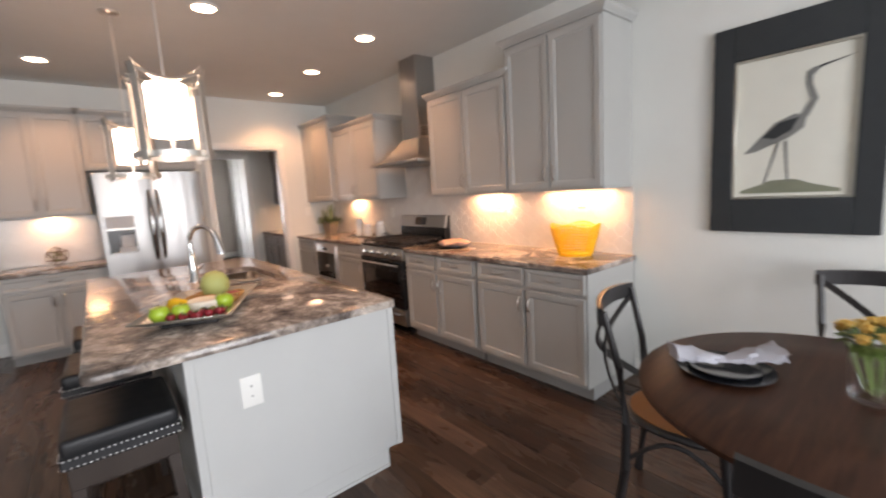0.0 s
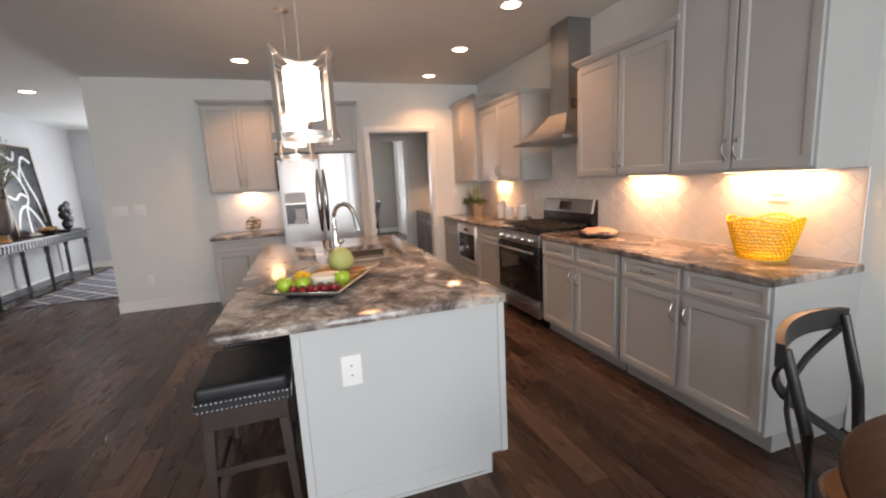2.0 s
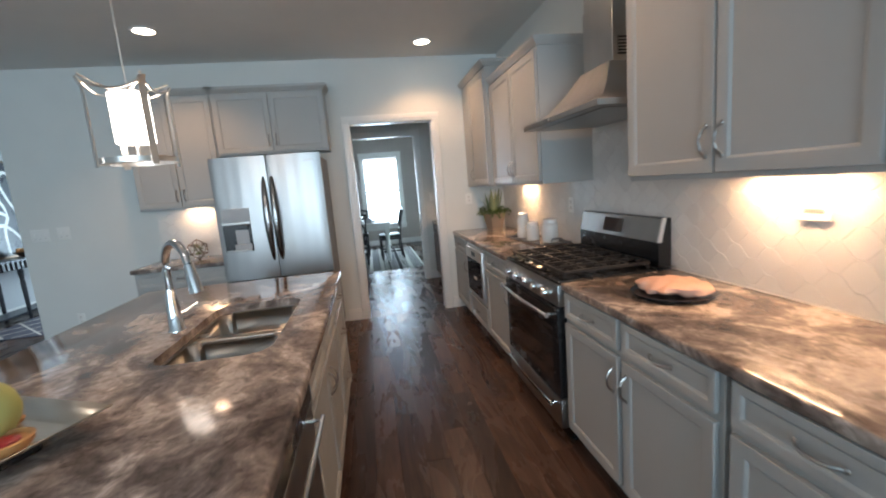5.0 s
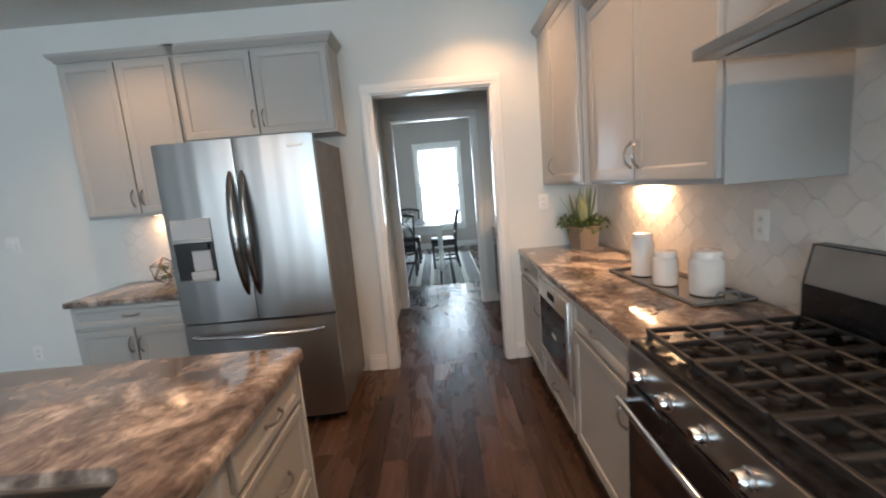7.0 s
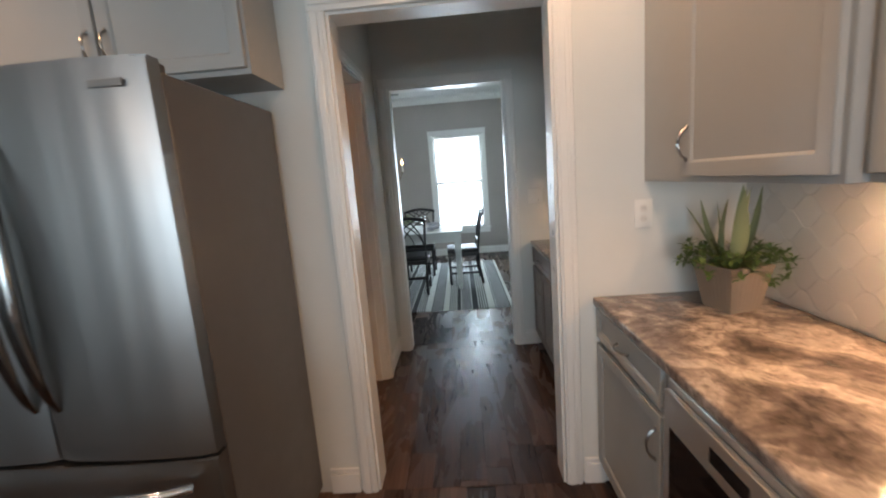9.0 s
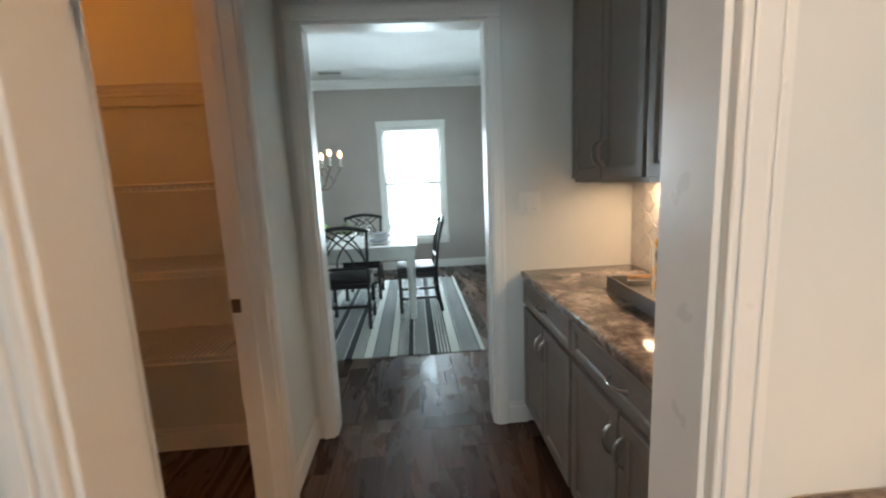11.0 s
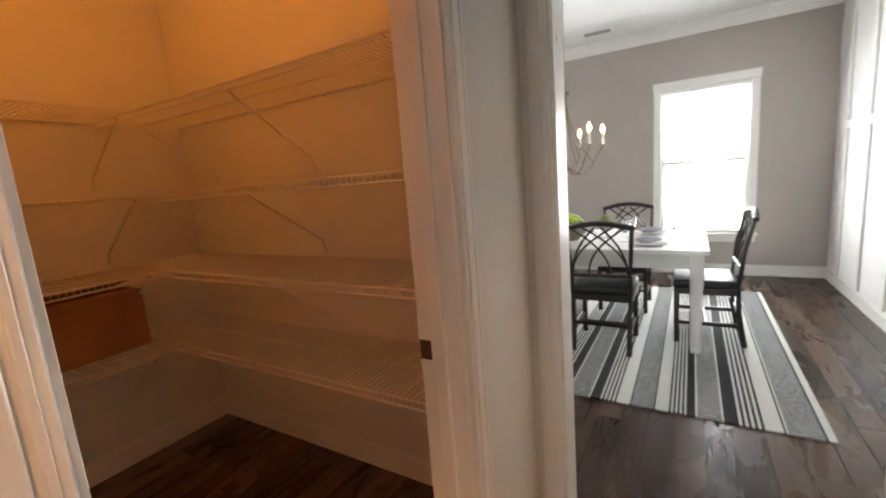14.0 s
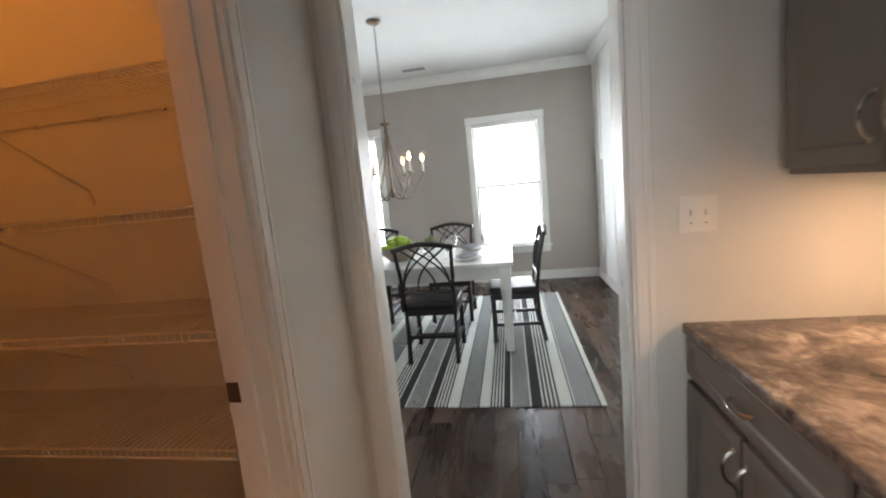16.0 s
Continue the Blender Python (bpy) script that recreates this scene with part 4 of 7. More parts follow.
def gas_range():
    w, dp = YR1 - YR0 - 0.006, XR - 2.40 - 0.012
    r = thing("gas_range", facing_left(2.40, YR1 - 0.003), "stainless steel gas range with black iron grates", "range")
    part("body", bbox(0, w, 0.03, dp, 0.09, 0.90, bevel=0.003), M_BLACK, r)
    part("cooktop", bbox(0, w, -0.005, dp - 0.08, 0.9005, 0.925, bevel=0.008, seg=2), M_BLACK, r)
    part("control_panel", bbox(0, w, -0.012, 0.0295, 0.785, 0.900, bevel=0.006, seg=2), M_STEELH, r)
    for k in range(5):
        x = w * (0.14 + 0.18 * k)
        kn = part("knob", lathe(bmesh.new(), [(0.025, 0), (0.025, 0.012), (0.021, 0.014), (0.019, 0.036), (0.016, 0.040)], 18), M_CHROME, r)
        kn.matrix_basis = pose(x, -0.0125, 0.842, 90)
    part("oven_door", bbox(0.006, w - 0.006, -0.018, 0.0295, 0.275, 0.778, bevel=0.006, seg=2), M_BLACK, r)
    part("oven_window", bbox(0.07, w - 0.07, -0.0205, -0.0182, 0.34, 0.66, bevel=0.001), M_DARKGLASS, r)
    part("door_trim", bbox(0.008, w - 0.008, -0.0215, -0.0182, 0.705, 0.775, bevel=0.001), M_BLACK, r)
    bm = tube(bmesh.new(), [(0.04 + (w - 0.08) * k / 10, -0.062 - 0.012 * math.sin(math.pi * k / 10), 0.735) for k in range(11)], 0.0125, 10)
    tube(bm, [(0.055, -0.062, 0.735), (0.055, -0.0216, 0.735)], 0.010)
    tube(bm, [(w - 0.055, -0.062, 0.735), (w - 0.055, -0.0216, 0.735)], 0.010)
    part("oven_handle", bm, M_CHROME, r)
    dr = part("storage_drawer", bbox(0.006, w - 0.006, -0.016, 0.0295, 0.10, 0.268, bevel=0.005, seg=2), M_STEELH, r)
    bm = tube(bmesh.new(), [(0.06 + (w - 0.12) * k / 8, -0.045 - 0.008 * math.sin(math.pi * k / 8), 0.225) for k in range(9)], 0.010, 8)
    tube(bm, [(0.075, -0.045, 0.225), (0.075, -0.0165, 0.225)], 0.008)
    tube(bm, [(w - 0.075, -0.045, 0.225), (w - 0.075, -0.0165, 0.225)], 0.008)
    part("handle", bm, M_CHROME, dr)
    bm = bmesh.new()
    va = [(dp - 0.075, 0.9255), (dp, 0.9255), (dp, 1.19), (dp - 0.045, 1.19), (dp - 0.075, 1.06)]
    a = [bm.verts.new((0.0, y, z)) for y, z in va]
    b = [bm.verts.new((w, y, z)) for y, z in va]
    bm.faces.new(a)
    bm.faces.new(list(reversed(b)))
    for i in range(5):
        j = (i + 1) % 5
        bm.faces.new((a[i], a[j], b[j], b[i]))
    part("backguard", bm, M_BLACK, r, smooth=20)
    bm = bmesh.new()
    va = [(dp - 0.050, 1.192), (dp - 0.028, 1.192), (dp - 0.058, 1.062), (dp - 0.079, 1.062)]
    a, b = [[bm.verts.new((xx, y, z)) for y, z in va] for xx in (w - 0.0115, w + 0.002)]
    bm.faces.new(a)
    bm.faces.new(list(reversed(b)))
    for i in range(4):
        bm.faces.new((a[i], a[(i + 1) % 4], b[(i + 1) % 4], b[i]))
    part("end_trim", bm, M_TRIMSTEEL, r, "bright steel end trim")
    th = math.atan2(0.030, 0.13)
    face = part("backguard_face", bbox(0.012, w - 0.012, -0.004, 0.0, 0.0, 0.128, bevel=0.002), M_STEELH, r)
    face.matrix_basis = pose(0, dp - 0.0762, 1.062, -math.degrees(th))
    disp = part("display", bbox(w * 0.36, w * 0.60, -0.0065, -0.0045, 0.022, 0.108, bevel=0.001), M_DISPLAY, face)
    # grates: three frames with cross bars and feet, each its own part
    gx = [0.03, w / 3 + 0.005, 2 * w / 3 - 0.005, w - 0.03]
    for k in range(3):
        x0, x1, y0, y1, z = gx[k] + 0.004, gx[k + 1] - 0.004, 0.035, dp - 0.105, 0.957
        bm = bmesh.new()
        for xx in (x0, x1):
            box(bm, xx - 0.008, xx + 0.008, y0, y1, z - 0.010, z + 0.007, 0.003)
        for s in range(5):
            yy = y0 + (y1 - y0) * s / 4
            box(bm, x0 + 0.0082, x1 - 0.0082, yy - 0.007, yy + 0.007, z - 0.009, z + 0.009, 0.003)
        xm = (x0 + x1) / 2
        for s in range(4):
            ya, yb = y0 + (y1 - y0) * s / 4 + 0.0052, y0 + (y1 - y0) * (s + 1) / 4 - 0.0052
            box(bm, xm - 0.007, xm + 0.007, ya + 0.002, yb - 0.002, z - 0.008, z + 0.0085, 0.003)
            for q in (0.26, 0.74):
                xf = x0 + (x1 - x0) * q
                box(bm, xf - 0.006, xf + 0.006, ya + 0.002, ya + 0.034, z - 0.008, z + 0.0075, 0.003)
                box(bm, xf - 0.006, xf + 0.006, yb - 0.034, yb - 0.002, z - 0.008, z + 0.0075, 0.003)
        for xx in (x0, x1):
            for yy in (y0 + 0.01, y1 - 0.01):
                box(bm, xx - 0.0055, xx + 0.0055, yy - 0.008, yy + 0.008, 0.9255, z - 0.0082, 0.001)
        part("grate", bm, M_IRON, r)
        for yy in (y0 + (y1 - y0) * 0.25, y0 + (y1 - y0) * 0.75):
            part("burner", lathe(bmesh.new(), [(0.045, 0.9256), (0.043, 0.934), (0.030, 0.936), (0.030, 0.944), (0.026, 0.947)], 20), M_IRON, r).location = (xm, yy, 0)
    for x in (0.05, w - 0.05):
        for yy in (0.08, dp - 0.06):
            part("foot", lathe(bmesh.new(), [(0.018, 0.0), (0.018, 0.006), (0.010, 0.008), (0.010, 0.0895)], 12), M_BLACK, r).location = (x, yy, 0)


gas_range()


def hood():
    yc, hw = 3.620, 0.450
    h = thing("range_hood", pose(0, 0, 0), "stainless steel chimney range hood above the range", "range hood")
    x0, z0, z1 = 2.53, 1.752, 1.784
    bm = bbox(x0, XR - 0.002, yc - hw, yc + hw, z0, z1, bevel=0.003)
    part("canopy_rim", bm, M_STEELH, h)
    bm = bmesh.new()
    lv = []
    for k in range(7):
        s = k / 6
        e = s ** 0.75
        ax = x0 + 0.01 + (2.78 - x0 - 0.01) * e
        half = hw - 0.006 - (hw - 0.16) * e
        z = z1 + 0.0005 + 0.235 * (s ** 1.35)
        lv.append([bm.verts.new(p) for p in ((ax, yc - half, z), (XR - 0.002, yc - half, z), (XR - 0.002, yc + half, z), (ax, yc + half, z))])
    for a, b in zip(lv, lv[1:]):
        for i in range(4):
            j = (i + 1) % 4
            bm.faces.new((a[i], a[j], b[j], b[i]))
    bm.faces.new(lv[0])
    bm.faces.new(lv[-1])
    part("canopy", bm, M_STEEL, h, smooth=25)
    part("chimney", bbox(2.80, XR - 0.002, yc - 0.148, yc + 0.148, z1 + 0.237, 2.35, bevel=0.002), M_STEEL, h)
    part("chimney_cover", bbox(2.806, XR - 0.002, yc - 0.142, yc + 0.142, 2.3505, ZC - 0.001, bevel=0.002), M_STEEL, h)
    bm = bmesh.new()
    for k in range(6):
        box(bm, 2.83 + 0.0, 2.97, yc - 0.1492, yc - 0.1484, 2.05 + 0.016 * k, 2.059 + 0.016 * k)
    part("vent_grille", bm, M_BLACK, h)
    part("filter", bbox(x0 + 0.06, XR - 0.08, yc - hw + 0.05, yc + hw - 0.05, z0 - 0.004, z0 - 0.0005, bevel=0.001), M_NICKEL, h)
    bm = lathe(bmesh.new(), [(0.012, 0), (0.012, 0.004), (0.010, 0.006)], 14)
    b = part("knob", bm, M_CHROME, h)
    b.matrix_basis = pose(x0 - 0.0004, yc + 0.05, 1.768, 0, -90, 0)


hood()


def microwave():
    m = thing("microwave", facing_left(BX, 5.516), "stainless steel microwave built into the base cabinet", "microwave")
    part("trim_frame", bbox(0.015, 0.649, -0.014, -0.0008, 0.352, 0.858, bevel=0.003), M_TRIMSTEEL, m)
    door = part("door", bbox(0.032, 0.632, -0.034, -0.0145, 0.375, 0.835, bevel=0.006, seg=2), M_TRIMSTEEL, m)
    part("door_window", bbox(0.070, 0.594, -0.0358, -0.0342, 0.405, 0.735, bevel=0.001), M_DARKGLASS, door, "black glass window")
    part("sticker", bbox(0.33, 0.42, -0.0366, -0.0360, 0.55, 0.575), M_CERAM, door, "small white sticker")
    part("display", bbox(0.26, 0.40, -0.0352, -0.0342, 0.765, 0.805, bevel=0.001), M_DISPLAY, m)


microwave()


def fridge():
    x0, x1, yf, top = 0.130, 1.088, 5.40, 1.845
    w = x1 - x0
    f = thing("fridge", pose(x0, yf, 0), "stainless steel french-door fridge with bottom freezer", "fridge")
    part("body", bbox(0.006, w - 0.006, 0.066, YK - yf - 0.02, 0.05, top - 0.03, bevel=0.006), M_FRIDGESIDE, f)
    part("grille", bbox(0.02, w - 0.02, 0.07, 0.10, 0.003, 0.0495, bevel=0.002), M_BLACK, f)
    zs = 0.735

    def leaf(name, a, b, z0, z1, bow=0.016):
        bm = bmesh.new()
        n = 14
        pts = [(a + (b - a) * k / n, 0.012 - bow * math.sin(math.pi * k / n) ** 0.7) for k in range(n + 1)]
        out = [(a, 0.062)] + pts + [(b, 0.062)]
        prism(bm, [(x, y) for x, y in out], z0, z1)
        bmesh.ops.bevel(bm, geom=[e for e in bm.edges if abs(e.verts[0].co.z - e.verts[1].co.z) < 1e-6 and max(e.verts[0].co.y, e.verts[1].co.y) < 0.05], offset=0.006, segments=2, affect="EDGES")
        return part(name, bm, M_STEEL, f, smooth=30)
    ld = leaf("door", 0.002, w / 2 - 0.003, zs + 0.006, top)
    rd = leaf("door", w / 2 + 0.003, w - 0.002, zs + 0.006, top)
    fd = leaf("freezer_drawer", 0.002, w - 0.002, 0.06, zs - 0.006, 0.020)
    for owner, x in ((ld, w / 2 - 0.036), (rd, w / 2 + 0.036)):
        bm = bmesh.new()
        rings = []
        for k in range(19):
            a = k / 18
            bow = math.sin(math.pi * a)
            wd, y = 0.008 + 0.021 * bow ** 0.6, 0.004 - 0.062 * bow ** 0.7
            rings.append([bm.verts.new((x + wd * math.cos(radians(t)), y + (0.003 + 0.009 * bow) * math.sin(radians(t)), 0.90 + 0.76 * a)) for t in range(0, 360, 36)])
        for u, v in zip(rings, rings[1:]):
            for i in range(10):
                bm.faces.new((u[i], u[(i + 1) % 10], v[(i + 1) % 10], v[i]))
        bm.faces.new(rings[0])
        bm.faces.new(rings[-1])
        part("handle", bm, M_BLADE, owner, "dark polished bowed blade handle", smooth=50)
    bm = tube(bmesh.new(), [(0.07 + (w - 0.14) * k / 14, -0.016 - 0.056 * math.sin(math.pi * k / 14) ** 0.5, 0.655) for k in range(15)], 0.0135, 10)
    part("handle", bm, M_CHROME, fd)
    # water and ice dispenser
    part("dispenser_panel", bbox(0.045, 0.285, -0.0145, -0.0035, 1.265, 1.395, bevel=0.002), M_GREYPL, ld, "pale grey control panel")
    part("dispenser_recess", bbox(0.045, 0.285, -0.0105, -0.0035, 1.005, 1.263, bevel=0.002), M_BLACK, ld)
    part("dispenser_paddle", bbox(0.150, 0.262, -0.020, -0.0107, 1.075, 1.203, bevel=0.004), M_GREYPL, ld)
    part("dispenser_cup_rest", bbox(0.130, 0.278, -0.026, -0.0107, 1.0245, 1.074, bevel=0.004), M_GREYPL, ld)
    part("dispenser_ledge", bbox(0.043, 0.287, -0.022, -0.0146, 1.252, 1.275, bevel=0.003), M_NICKEL, ld)
    part("dispenser_spout", bbox(0.175, 0.262, -0.030, -0.0147, 1.205, 1.2515, bevel=0.006), M_BLACK, ld)
    part("dispenser_tray", bbox(0.055, 0.275, -0.028, -0.0107, 1.008, 1.024, bevel=0.003), M_NICKEL, ld)
    part("badge", bbox(w - 0.15, w - 0.06, -0.0062, -0.0034, top - 0.075, top - 0.055, bevel=0.001), M_NICKEL, rd)
    for x in (0.08, w - 0.08):
        part("hinge_cover", bbox(x - 0.05, x + 0.05, 0.07, 0.13, top - 0.0295, top + 0.006, bevel=0.006), M_FRIDGESIDE, f)
    for x in (0.06, w - 0.06):
        part("foot", lathe(bmesh.new(), [(0.02, 0.0), (0.02, 0.05)], 10), M_BLACK, f).location = (x, 0.2, 0)


fridge()

# ---- ceiling fittings ----
dl = None
for lx, ly in DOWNLIGHTS:
    if dl is None:
        dl = thing("downlight", pose(lx, ly, ZC), "lit round recessed ceiling downlight with a white rim", "ceiling light", "recessed downlights")
        part("rim", lathe(bmesh.new(), [(0.098, -0.0008), (0.096, -0.008), (0.078, -0.010), (0.076, -0.0008)], 28), M_TRIM, dl)
        part("lens", lathe(bmesh.new(), [(0.075, -0.0010), (0.075, -0.006), (0.03, -0.008)], 28), M_DOWN, dl, "glowing lens")
    else:
        copy_thing(dl, pose(lx, ly, ZC))


def pendant(x, y):
    p = thing("pendant_light", pose(x, y, 0), "lit chrome pendant light with a frosted glass drum", "pendant light", "pendants over the island")
    zt, zb = 2.040, 1.672
    part("canopy", lathe(bmesh.new(), [(0.062, ZC - 0.0008), (0.062, ZC - 0.016), (0.050, ZC - 0.026), (0.012, ZC - 0.03)], 24), M_PENDANT, p)
    part("rod", tube(bmesh.new(), [(0, 0, ZC - 0.0305), (0, 0, zt + 0.02)], 0.005, 8), M_PENDANT, p)
    R = 0.168
    for z, nm in ((zb + 0.03, "bottom_ring"),):
        bm = bmesh.new()
        lathe(bm, [(R, z - 0.013), (R, z + 0.013), (R - 0.006, z + 0.013), (R - 0.006, z - 0.013), (R, z - 0.013)], 36, cap=False)
        part(nm, bm, M_PENDANT, p)
    for k in range(4):
        a = radians(45 + 90 * k)
        c, s = math.cos(a), math.sin(a)
        pts = [(c * (R + 0.030), s * (R + 0.030), zt + 0.045), (c * (R + 0.012), s * (R + 0.012), zt), (c * (R + 0.012), s * (R + 0.012), zb + 0.03), (c * (R + 0.014), s * (R + 0.014), zb)]
        bm = bmesh.new()
        rings = []
        t = Vector((-s, c, 0))
        rd = Vector((c, s, 0))
        for q in pts:
            rings.append([bm.verts.new(Vector(q) + t * 0.015 * i + rd * 0.004 * j) for i, j in ((-1, -1), (1, -1), (1, 1), (-1, 1))])
        for u, v in zip(rings, rings[1:]):
            for i in range(4):
                bm.faces.new((u[i], u[(i + 1) % 4], v[(i + 1) % 4], v[i]))
        bm.faces.new(rings[0])
        bm.faces.new(rings[-1])
        part("upright_bar", bm, M_PENDANT, p, smooth=20)
    part("shade", lathe(bmesh.new(), [(0.082, zb + 0.118), (0.086, zb + 0.123), (0.086, zt - 0.012), (0.081, zt - 0.007)], 32), M_SHADE, p, "glowing frosted glass drum")
    bm = bmesh.new()
    for k in range(2):
        a = radians(45 + 90 * k)
        c, s = math.cos(a) * (R - 0.002), math.sin(a) * (R - 0.002)
        tube(bm, [(c * q, s * q, zt + 0.045 * q * q) for q in (-1.15, -0.8, -0.4, 0, 0.4, 0.8, 1.15)], 0.005, 6)
    part("top_spider", bm, M_PENDANT, p)
    for k in range(4):
        a0, a1 = radians(45 + 90 * k), radians(135 + 90 * k)
        e0, e1 = Vector((math.cos(a0), math.sin(a0), 0)) * (R + 0.018), Vector((math.cos(a1), math.sin(a1), 0)) * (R + 0.018)
        arc = [e0 + (e1 - e0) * q / 10 + Vector((0, 0, zt + 0.03 - 0.038 * math.sin(math.pi * q / 10))) for q in range(11)]
        part("top_arc", tube(bmesh.new(), arc, 0.006, 6), M_PENDANT, p)
    bm = bmesh.new()
    tube(bm, [(-R + 0.004, 0, zb + 0.03), (R - 0.004, 0, zb + 0.03)], 0.004, 6)
    tube(bm, [(0, 0, zb + 0.03), (0, 0, zb + 0.1175)], 0.010, 10)
    part("bottom_bar", bm, M_PENDANT, p)
    part("socket", lathe(bmesh.new(), [(0.022, zt - 0.0065), (0.022, zt + 0.02), (0.010, zt + 0.03)], 16), M_PENDANT, p)


pendant(0.432, 2.32)
pendant(0.365, 3.79)
for lx, ly, ln, turn in CABLIGHTS:
    zz = 1.39 if ly > YK2 else (1.43 if lx < 1 else ZU)
    c = thing("cabinet_light", pose(lx, ly, zz, 0, 0, turn), "lit slim strip light under a wall cabinet", "cabinet light", "strip lights under the cabinets")
    part("housing", bbox(-ln / 2, ln / 2, -0.03, 0.03, -0.0045, -0.0008, bevel=0.001), M_PLATE, c)
    pieces = 3 if ly in (5.30, 7.36) else 1
    for k in range(pieces):
        off, half = (k - (pieces - 1) / 2) * ln * 0.36, (ln / 2 - 0.01) if pieces == 1 else ln * 0.1
        part("diffuser", bbox(off - half, off + half, -0.022, 0.022, -0.0060, -0.0047, bevel=0.0005), M_STRIP, c, "glowing diffuser")

# ---- plates on walls ----
outlet(pose(-1.76, YK, 1.28), "white three-gang switch plate on the kitchen wall", 0.165, 0.125, 3, "light_switch", "switch", True)
outlet(pose(-1.55, YK, 1.285), "white two-gang switch plate on the kitchen wall", 0.115, 0.125, 2, "light_switch", "switch", True)
outlet(pose(-1.56, YK, 0.39), "white double socket low on the kitchen wall", 0.075, 0.12)
outlet(facing_left(XR, 1.19), "white four-gang switch plate beside the backsplash", 0.21, 0.125, 4, "light_switch", "switch", True)
outlet(pose(2.466, Y2, 1.287), "white two-gang switch plate in the passage", 0.118, 0.122, 2, "light_switch", "switch", True)
outlet(pose(2.62, YK, 1.27), "white socket beside the kitchen doorway", 0.075, 0.12)

# ---- backsplash of lantern-shaped tiles ----
TW, TH = 0.160, 0.112


def lantern_outline(w, h, n=6):
    pts = []
    for sx, sy in ((-1, 1), (1, 1), (1, -1), (-1, -1)):
        leg = []
        for k in range(n):
            s = k / n
            zz = s - 0.155 * math.sin(2 * math.pi * s)
            leg.append((-w / 2 + w / 2 * s, h / 2 * zz))
        if (sx, sy) == (-1, 1):
            pts += leg
        elif (sx, sy) == (1, 1):
            pts += [(-x, z) for x, z in reversed([(-w / 2 + w / 2 * (k / n), h / 2 * (k / n - 0.155 * math.sin(2 * math.pi * k / n))) for k in range(1, n + 1)])]
        elif (sx, sy) == (1, -1):
            pts += [(-x, -z) for x, z in leg]
        else:
            pts += [(x, -z) for x, z in reversed([(-w / 2 + w / 2 * (k / n), h / 2 * (k / n - 0.155 * math.sin(2 * math.pi * k / n))) for k in range(1, n + 1)])]
    return pts


def tile_mesh(clip=None):
    """One tile in the xz plane, front towards -y; clip = (x0, x1, z0, z1) cuts it at the field's edge."""
    out = lantern_outline(TW - 0.002, TH - 0.002)
    bm = bmesh.new()
    a = [bm.verts.new((x, -0.0005, z)) for x, z in out]
    b = [bm.verts.new((x, -0.0022, z)) for x, z in out]
    c = [bm.verts.new((x * 0.965, -0.0033, z * 0.955)) for x, z in out]
    n = len(out)
    for u, v in ((a, b), (b, c)):
        for i in range(n):
            j = (i + 1) % n
            bm.faces.new((u[i], u[j], v[j], v[i]))
    bm.faces.new(c)
    if clip:
        x0, x1, z0, z1 = clip
        for co, no in (((x0, 0, 0), (-1, 0, 0)), ((x1, 0, 0), (1, 0, 0)), ((0, 0, z0), (0, 0, -1)), ((0, 0, z1), (0, 0, 1))):
            bmesh.ops.bisect_plane(bm, geom=bm.verts[:] + bm.edges[:] + bm.faces[:], plane_co=co, plane_no=no, clear_outer=True)
    return bm


TILE = mesh_of("tile", tile_mesh(), M_TILE)


def backsplash(m, length, regions, label):
    """regions: (x0, x1, z0, z1) that the tiles fill."""
    s = thing("backsplash", m, label, "backsplash")
    tagged(s, kind="structure")
    bm = bmesh.new()
    for x0, x1, z0, z1 in regions:
        box(bm, x0, x1, -0.003, -0.0003, z0, z1)
    part("grout", bm, M_GROUT, s)
    for x0, x1, z0, z1 in regions:
        rows = int((z1 - z0) / (TH / 2)) + 2
        for r in range(rows):
            zc = CT + 0.02 + r * TH / 2
            first, cols = int(x0 / TW) - 1, int((x1 - x0) / TW) + 4
            for k in range(cols):
                xc = (first + k) * TW + (TW / 2 if r % 2 else 0)
                inside = xc - TW / 2 > x0 and xc + TW / 2 < x1 and zc - TH / 2 > z0 and zc + TH / 2 < z1
                if inside:
                    me = TILE
                else:
                    if xc - TW / 2 > x1 - 0.012 or xc + TW / 2 < x0 + 0.012 or zc - TH / 2 > z1 - 0.012 or zc + TH / 2 < z0 + 0.012:
                        continue
                    bm = tile_mesh((x0 - xc + 0.001, x1 - xc - 0.001, z0 - zc + 0.001, z1 - zc - 0.001))
                    if len(bm.faces) < 3:
                        bm.free()
                        continue
                    me = mesh_of("tile", bm, M_TILE)
                t = new("tile", me)
                t.parent = s
                t.matrix_basis = pose(xc, -0.003, zc, random.uniform(-0.3, 0.3), 0, random.uniform(-0.3, 0.3))


yt = YK - 0.001
BSL = "glazed white lantern-shaped tile backsplash"
backsplash(facing_left(XR, yt), 2.0, [(0.001, yt - 4.13, CT + 0.004, ZU - 0.003)], BSL + " beside the doorway")
backsplash(facing_left(XR, yt), 1.0, [(yt - 4.129, yt - 3.161, CT + 0.004, 1.72)], BSL + " behind the range")
backsplash(facing_left(XR, yt), 1.8, [(yt - 3.16, yt - 1.34, CT + 0.004, ZU - 0.003)], BSL + " under the wall cabinets")
backsplash(pose(0, YK, 0), 0.8, [(-0.685, 0.12, CT + 0.004, 1.425)], BSL + " beside the fridge")
backsplash(facing_left(XR, Y2 - 0.001), 1.5, [(0.001, 1.518, CT + 0.004, 1.386)], BSL + " in the passage")
bm = bbox(XR - 0.011, XR - 0.0035, 1.334, 1.3395, CT + 0.002, ZU - 0.002)
